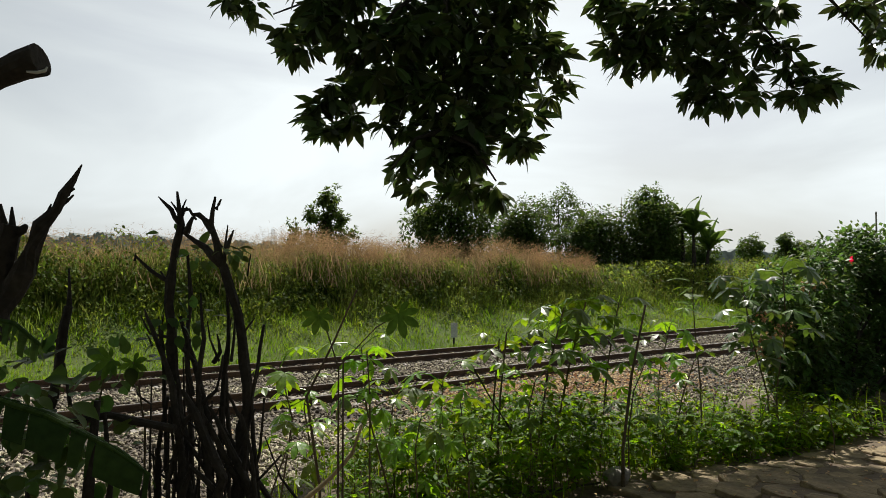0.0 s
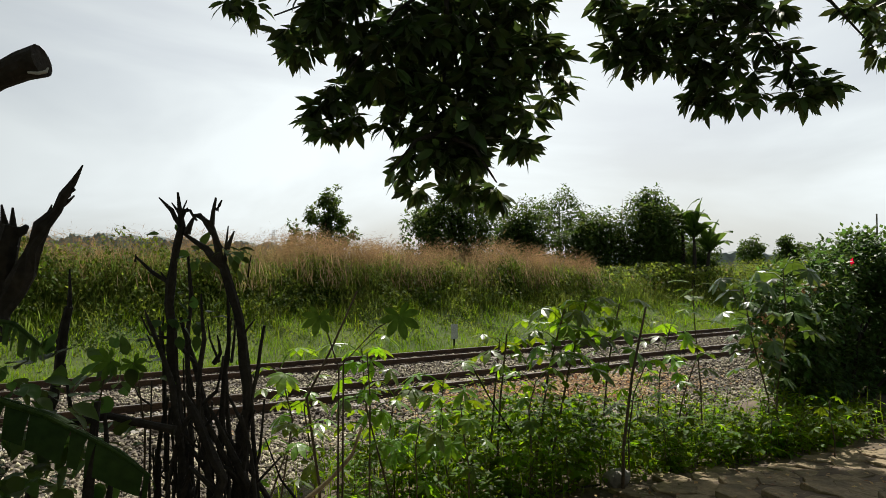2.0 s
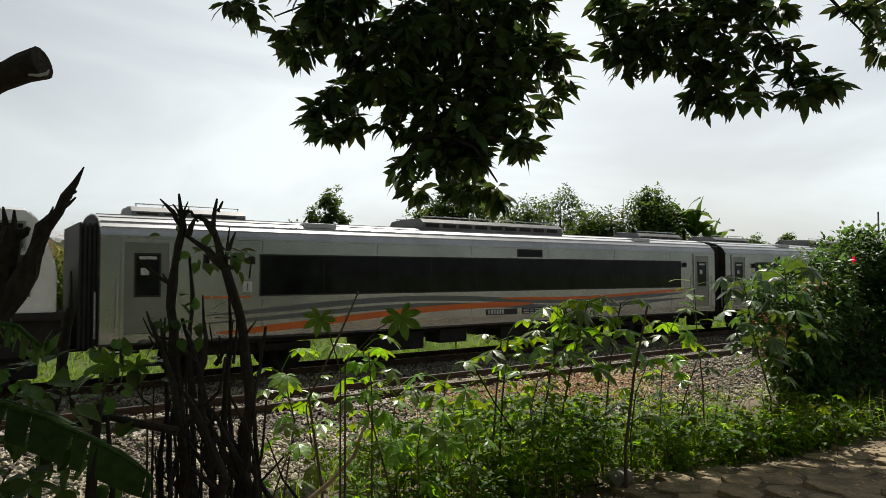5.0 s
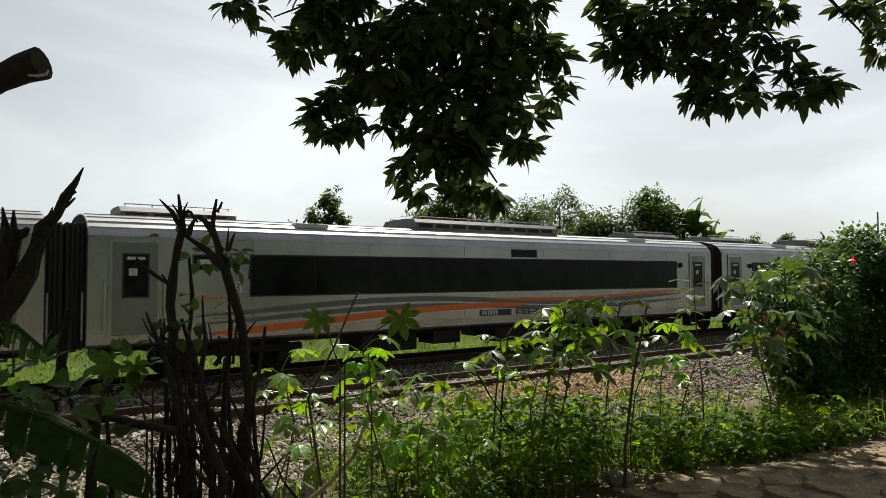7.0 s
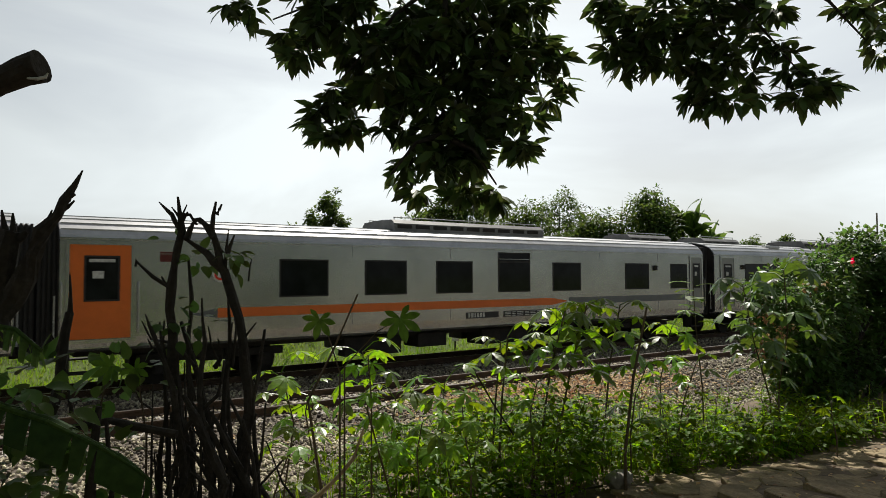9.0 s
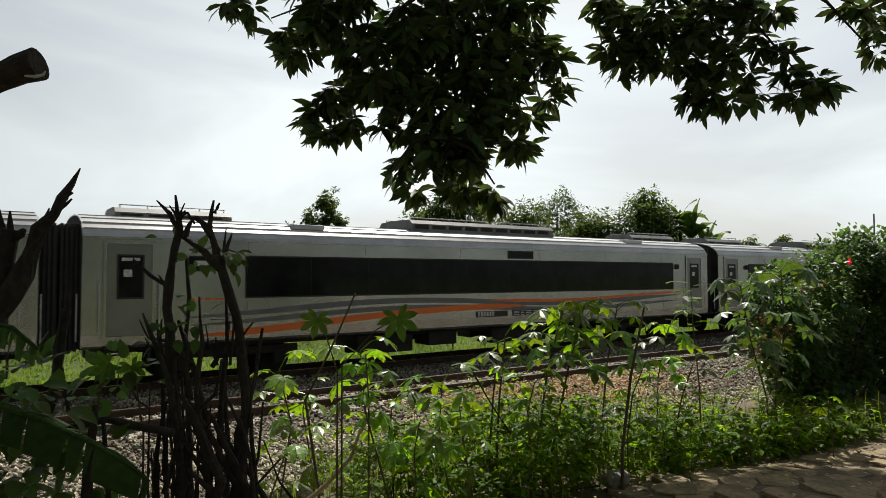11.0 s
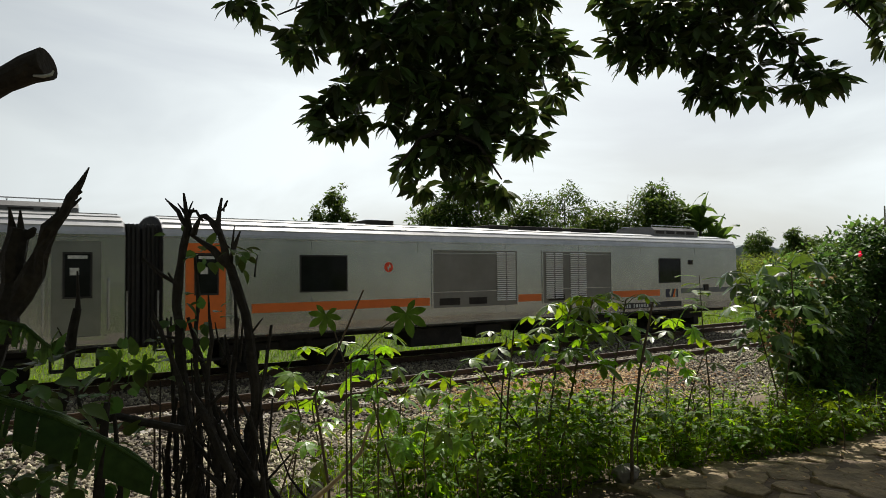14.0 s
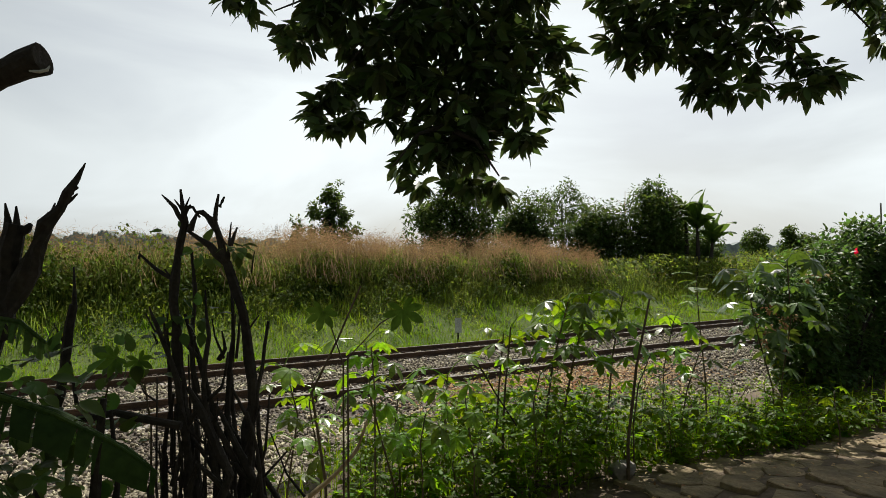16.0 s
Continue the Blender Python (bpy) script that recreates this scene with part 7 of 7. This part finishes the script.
# ---- mango tree over the standpoint ----
def mango():
    t = empty("mango_tree", spot(1.2, -1.8, 0.58))
    tagged(t, "large mango tree with dark drooping leaves", "tree")
    o = Vector(t.location)
    r2 = np.random.default_rng(11)
    twigs = []   # whorl centres
    # hanging masses of foliage: centre, radius, whorls
    def mass(r, a, z, rad, n):
        n = int(n * 1.4) if rad > 0.14 else n   # the thick inner parts
        q = r2.normal(size=(n, 3))
        q /= np.linalg.norm(q, axis=1, keepdims=True)
        twigs.append(np.asarray(spot(r, a, z)) + q * r2.uniform(0, 1, (n, 1)) ** 0.45 * rad)

    mass(-1.58, 4.88, 4.23, 0.08, 2)
    mass(-1.41, 4.88, 4.16, 0.07, 3)
    mass(-0.85, 4.52, 4.06, 0.23, 8)
    mass(-0.55, 4.53, 4.01, 0.27, 14)
    mass(-0.18, 4.83, 4.13, 0.33, 20)
    mass(0.27, 4.79, 4.12, 0.36, 26)
    mass(0.59, 4.77, 4.12, 0.16, 8)
    mass(-1.03, 4.62, 3.81, 0.11, 5)
    mass(-1.13, 4.74, 3.94, 0.08, 3)
    mass(-0.95, 4.74, 3.98, 0.16, 6)
    mass(-0.65, 4.73, 3.85, 0.18, 8)
    mass(-0.32, 4.56, 3.72, 0.27, 16)
    mass(0.06, 4.67, 3.71, 0.33, 26)
    mass(0.42, 4.66, 3.71, 0.27, 18)
    mass(0.77, 4.79, 3.77, 0.14, 7)
    mass(0.83, 4.90, 3.58, 0.10, 5)
    mass(0.72, 4.88, 3.94, 0.12, 5)
    mass(-0.57, 4.72, 3.57, 0.16, 7)
    mass(-0.76, 4.68, 3.46, 0.13, 7)
    mass(-0.87, 4.61, 3.32, 0.09, 5)
    mass(-0.79, 4.51, 3.19, 0.07, 4)
    mass(-0.62, 4.51, 3.26, 0.08, 4)
    mass(-0.25, 4.69, 3.46, 0.20, 10)
    mass(0.10, 4.63, 3.35, 0.29, 22)
    mass(0.41, 4.65, 3.37, 0.20, 12)
    mass(-0.38, 4.86, 3.43, 0.06, 3)
    mass(-0.41, 4.71, 3.27, 0.04, 2)
    mass(-0.17, 4.72, 3.23, 0.12, 5)
    mass(0.18, 4.59, 3.07, 0.19, 12)
    mass(0.02, 4.51, 2.98, 0.15, 8)
    mass(0.49, 4.63, 3.12, 0.09, 5)
    mass(0.56, 4.55, 3.08, 0.05, 3)
    mass(-0.23, 4.70, 2.99, 0.06, 3)
    mass(-0.35, 4.90, 2.94, 0.05, 2)
    mass(-0.16, 4.77, 2.82, 0.06, 3)
    mass(-0.19, 4.57, 3.03, 0.04, 2)
    mass(0.11, 4.86, 2.89, 0.12, 5)
    mass(0.19, 4.82, 2.83, 0.10, 4)
    mass(0.35, 4.79, 2.80, 0.07, 3)
    mass(0.41, 4.86, 2.77, 0.03, 2)
    mass(0.63, 4.81, 3.35, 0.07, 3)
    mass(1.32, 5.12, 4.24, 0.15, 8)
    mass(1.56, 4.94, 4.17, 0.21, 12)
    mass(1.99, 5.19, 4.30, 0.26, 16)
    mass(2.34, 5.18, 4.27, 0.22, 10)
    mass(2.48, 4.86, 4.12, 0.12, 5)
    mass(1.29, 5.10, 3.96, 0.10, 6)
    mass(1.35, 5.09, 3.83, 0.06, 4)
    mass(1.53, 4.98, 3.94, 0.17, 9)
    mass(1.84, 5.01, 3.95, 0.21, 12)
    mass(1.62, 5.00, 3.80, 0.08, 4)
    mass(2.07, 5.17, 3.85, 0.17, 9)
    mass(2.17, 5.00, 3.86, 0.13, 5)
    mass(2.01, 5.13, 3.62, 0.13, 6)
    mass(2.10, 4.94, 3.55, 0.12, 6)
    mass(1.93, 5.15, 3.57, 0.06, 3)
    mass(2.33, 5.16, 3.74, 0.10, 4)
    mass(2.44, 4.98, 3.98, 0.10, 4)
    mass(2.60, 5.03, 3.93, 0.07, 3)
    mass(2.42, 5.17, 3.61, 0.04, 2)
    mass(2.68, 5.09, 3.74, 0.06, 3)
    mass(2.76, 4.99, 3.65, 0.09, 5)
    mass(2.64, 4.89, 3.52, 0.06, 4)
    mass(2.84, 4.93, 3.59, 0.04, 3)
    mass(2.63, 5.08, 3.57, 0.03, 2)
    mass(3.07, 4.97, 4.23, 0.11, 5)
    mass(3.44, 5.26, 4.30, 0.13, 6)
    mass(3.27, 5.01, 4.01, 0.08, 3)
    mass(3.50, 5.26, 3.97, 0.06, 2)
    hanging = sum(map(len, twigs))
    # unseen crown clusters, added along the sun's rays to shade the bank and the path
    def high(r, a, z, rad, n):
        q = r2.normal(size=(n, 3))
        q /= np.linalg.norm(q, axis=1, keepdims=True)
        twigs.append(np.asarray(spot(r, a, z)) + q * r2.uniform(0, 1, (n, 1)) ** 0.4 * rad)

    high(-0.6, 5.6, 6.3, 1.1, 90)
    high(0.4, 5.2, 6.2, 1.1, 190)
    high(-1.9, 5.6, 6.4, 1.2, 180)
    high(-1.0, 5.0, 5.9, 1.1, 190)
    high(1.2, 3.5, 5.7, 1.2, 80)
    high(-0.6, 11.0, 8.0, 0.5, 70)
    high(2.2, 10.1, 8.5, 0.4, 60)
    high(2.55, 10.5, 8.5, 0.4, 80)
    high(3.2, 10.6, 8.5, 0.5, 90)
    high(3.9, 10.8, 8.5, 0.45, 80)
    high(4.3, 10.0, 8.2, 0.9, 260)
    high(3.1, 9.6, 8.0, 0.9, 240)
    high(2.0, 9.2, 7.7, 0.7, 170)
    high(2.9, 8.4, 7.6, 0.8, 130)
    high(5.6, 9.6, 8.3, 0.8, 130)
    high(3.45, 10.1, 7.5, 0.55, 150)
    high(4.1, 10.0, 7.5, 0.5, 130)
    high(3.0, 4.5, 6.1, 1.2, 80)
    high(5.0, 5.5, 6.6, 1.4, 110)
    high(-2.6, 3.2, 5.6, 1.3, 150)
    high(0.0, 1.2, 5.2, 1.4, 80)
    high(2.5, 1.5, 5.2, 1.5, 80)
    high(-2.0, 0.8, 5.0, 1.4, 70)
    high(1.0, -1.5, 5.5, 1.6, 90)
    high(4.5, 2.5, 5.6, 1.5, 80)
    high(-0.5, -2.5, 4.8, 1.6, 70)
    high(3.0, -2.0, 5.0, 1.6, 70)
    w = np.concatenate(twigs) - np.asarray(o)
    per = 10
    n = len(w) * per
    idx = np.repeat(np.arange(len(w)), per)
    az = r2.uniform(0, 6.2832, n)
    el = r2.uniform(-1.15, 0.35, n)
    d = np.stack([np.cos(az) * np.cos(el), np.sin(az) * np.cos(el), np.sin(el)], 1)
    leaves = frames_of(w[idx] + d * 0.015, d, r2.uniform(0.115, 0.19, n), roll=r2.normal(0, 0.7, n))
    cr = scatter("crown", LEAF_V, LEAF_F, leaves[:hanging * per], M_MANGO, t)
    cr["kind"] = "stuff"
    top = scatter("unseen_shade_crown", OVAL_V, OVAL_F, leaves[hanging * per:], M_MANGO, t)
    top["kind"] = "stuff"
    # trunk, limbs and twigs
    bm = bmesh.new()
    tube(bm, [(0, 0, -0.2), (0.02, 0.03, 0.15), (0, 0.05, 1.2), (0.05, 0.1, 2.4), (0.0, 0.0, 3.8)], [0.34, 0.25, 0.21, 0.19, 0.14], 12)
    part("trunk", bm, M_BARK, t)
    for pts, ra in (
        (((0, 0.05, 2.2), spot(0.6, 1.5, 4.6) - o, spot(0.4, 3.5, 5.0) - o, (2.75, 3.81, 4.35)), 0.09), (((0, 0, 2.6), spot(2.0, 1.5, 4.9) - o, spot(2.4, 3.6, 5.3) - o, (4.52, 3.04, 4.62)), 0.08),
        (((0, 0, 3.0), spot(3.2, 3.0, 5.8) - o, spot(4.8, 7.0, 6.8) - o), 0.08), (((0, 0, 2.8), spot(-1.0, 1.5, 4.9) - o, spot(-1.6, 4.6, 5.5) - o), 0.08)):
        bm = bmesh.new()
        pp = [Vector(p) if not isinstance(p, tuple) or len(p) != 3 or i == 0 else Vector(p) - o for i, p in enumerate(pts)]
        k = len(pp)
        tube(bm, pp, [ra * (1 - 0.75 * i / (k - 1)) for i in range(k)], 9)
        part("limb", bm, M_BARK, t)
    for top, end in (((2.75, 3.81, 4.35), (2.60, 3.67, 2.90)), ((2.75, 3.81, 4.35), (2.05, 4.07, 3.54)), ((2.75, 3.81, 4.35), (3.10, 3.44, 3.38)), ((2.75, 3.81, 4.35), (1.71, 4.43, 4.00)), ((4.52, 3.04, 4.62), (4.67, 2.81, 3.69)),
                     ((4.52, 3.04, 4.62), (4.02, 3.28, 3.94)), ((4.52, 3.04, 4.62), (5.11, 2.49, 3.69)), ((2.60, 3.67, 3.16), (2.27, 3.78, 2.88)), ((2.66, 3.63, 3.13), (2.84, 3.38, 2.81)), ((5.01, 2.57, 4.49), (5.56, 2.18, 3.90))):
        a, b = Vector(top) - o, Vector(end) - o
        bm = bmesh.new()
        tube(bm, [a, a.lerp(b, 0.5) + Vector((0, 0, 0.08)), b], [0.022, 0.013, 0.005], 6)
        part("twig", bm, M_BARK, t)


mango()


# ---- what moves ----
def train_nose(t):
    """Where the locomotive's nose stands along the track."""
    uneven = float(np.interp(t, [0, 3.5, 4.0, 6.5, 7.5, 8.0, 9.0, 11.5, 16.0], [-0.1, -0.12, 0.0, 0.32, 0.33, -0.22, -0.1, -0.02, 0.03]))
    return 92.70 - 21.565 * t + 0.0470 * t * t + uneven


def motions():
    rows = [k * 0.5 for k in range(33)]
    for q, thing in [(0.0, loco)] + [(LOCO_Q + PITCH * k, c) for k, c in enumerate(coaches)]:
        walk(thing, [(t, pose(train_nose(t) + q, FAR_Y, 0)) for t in rows])


motions()
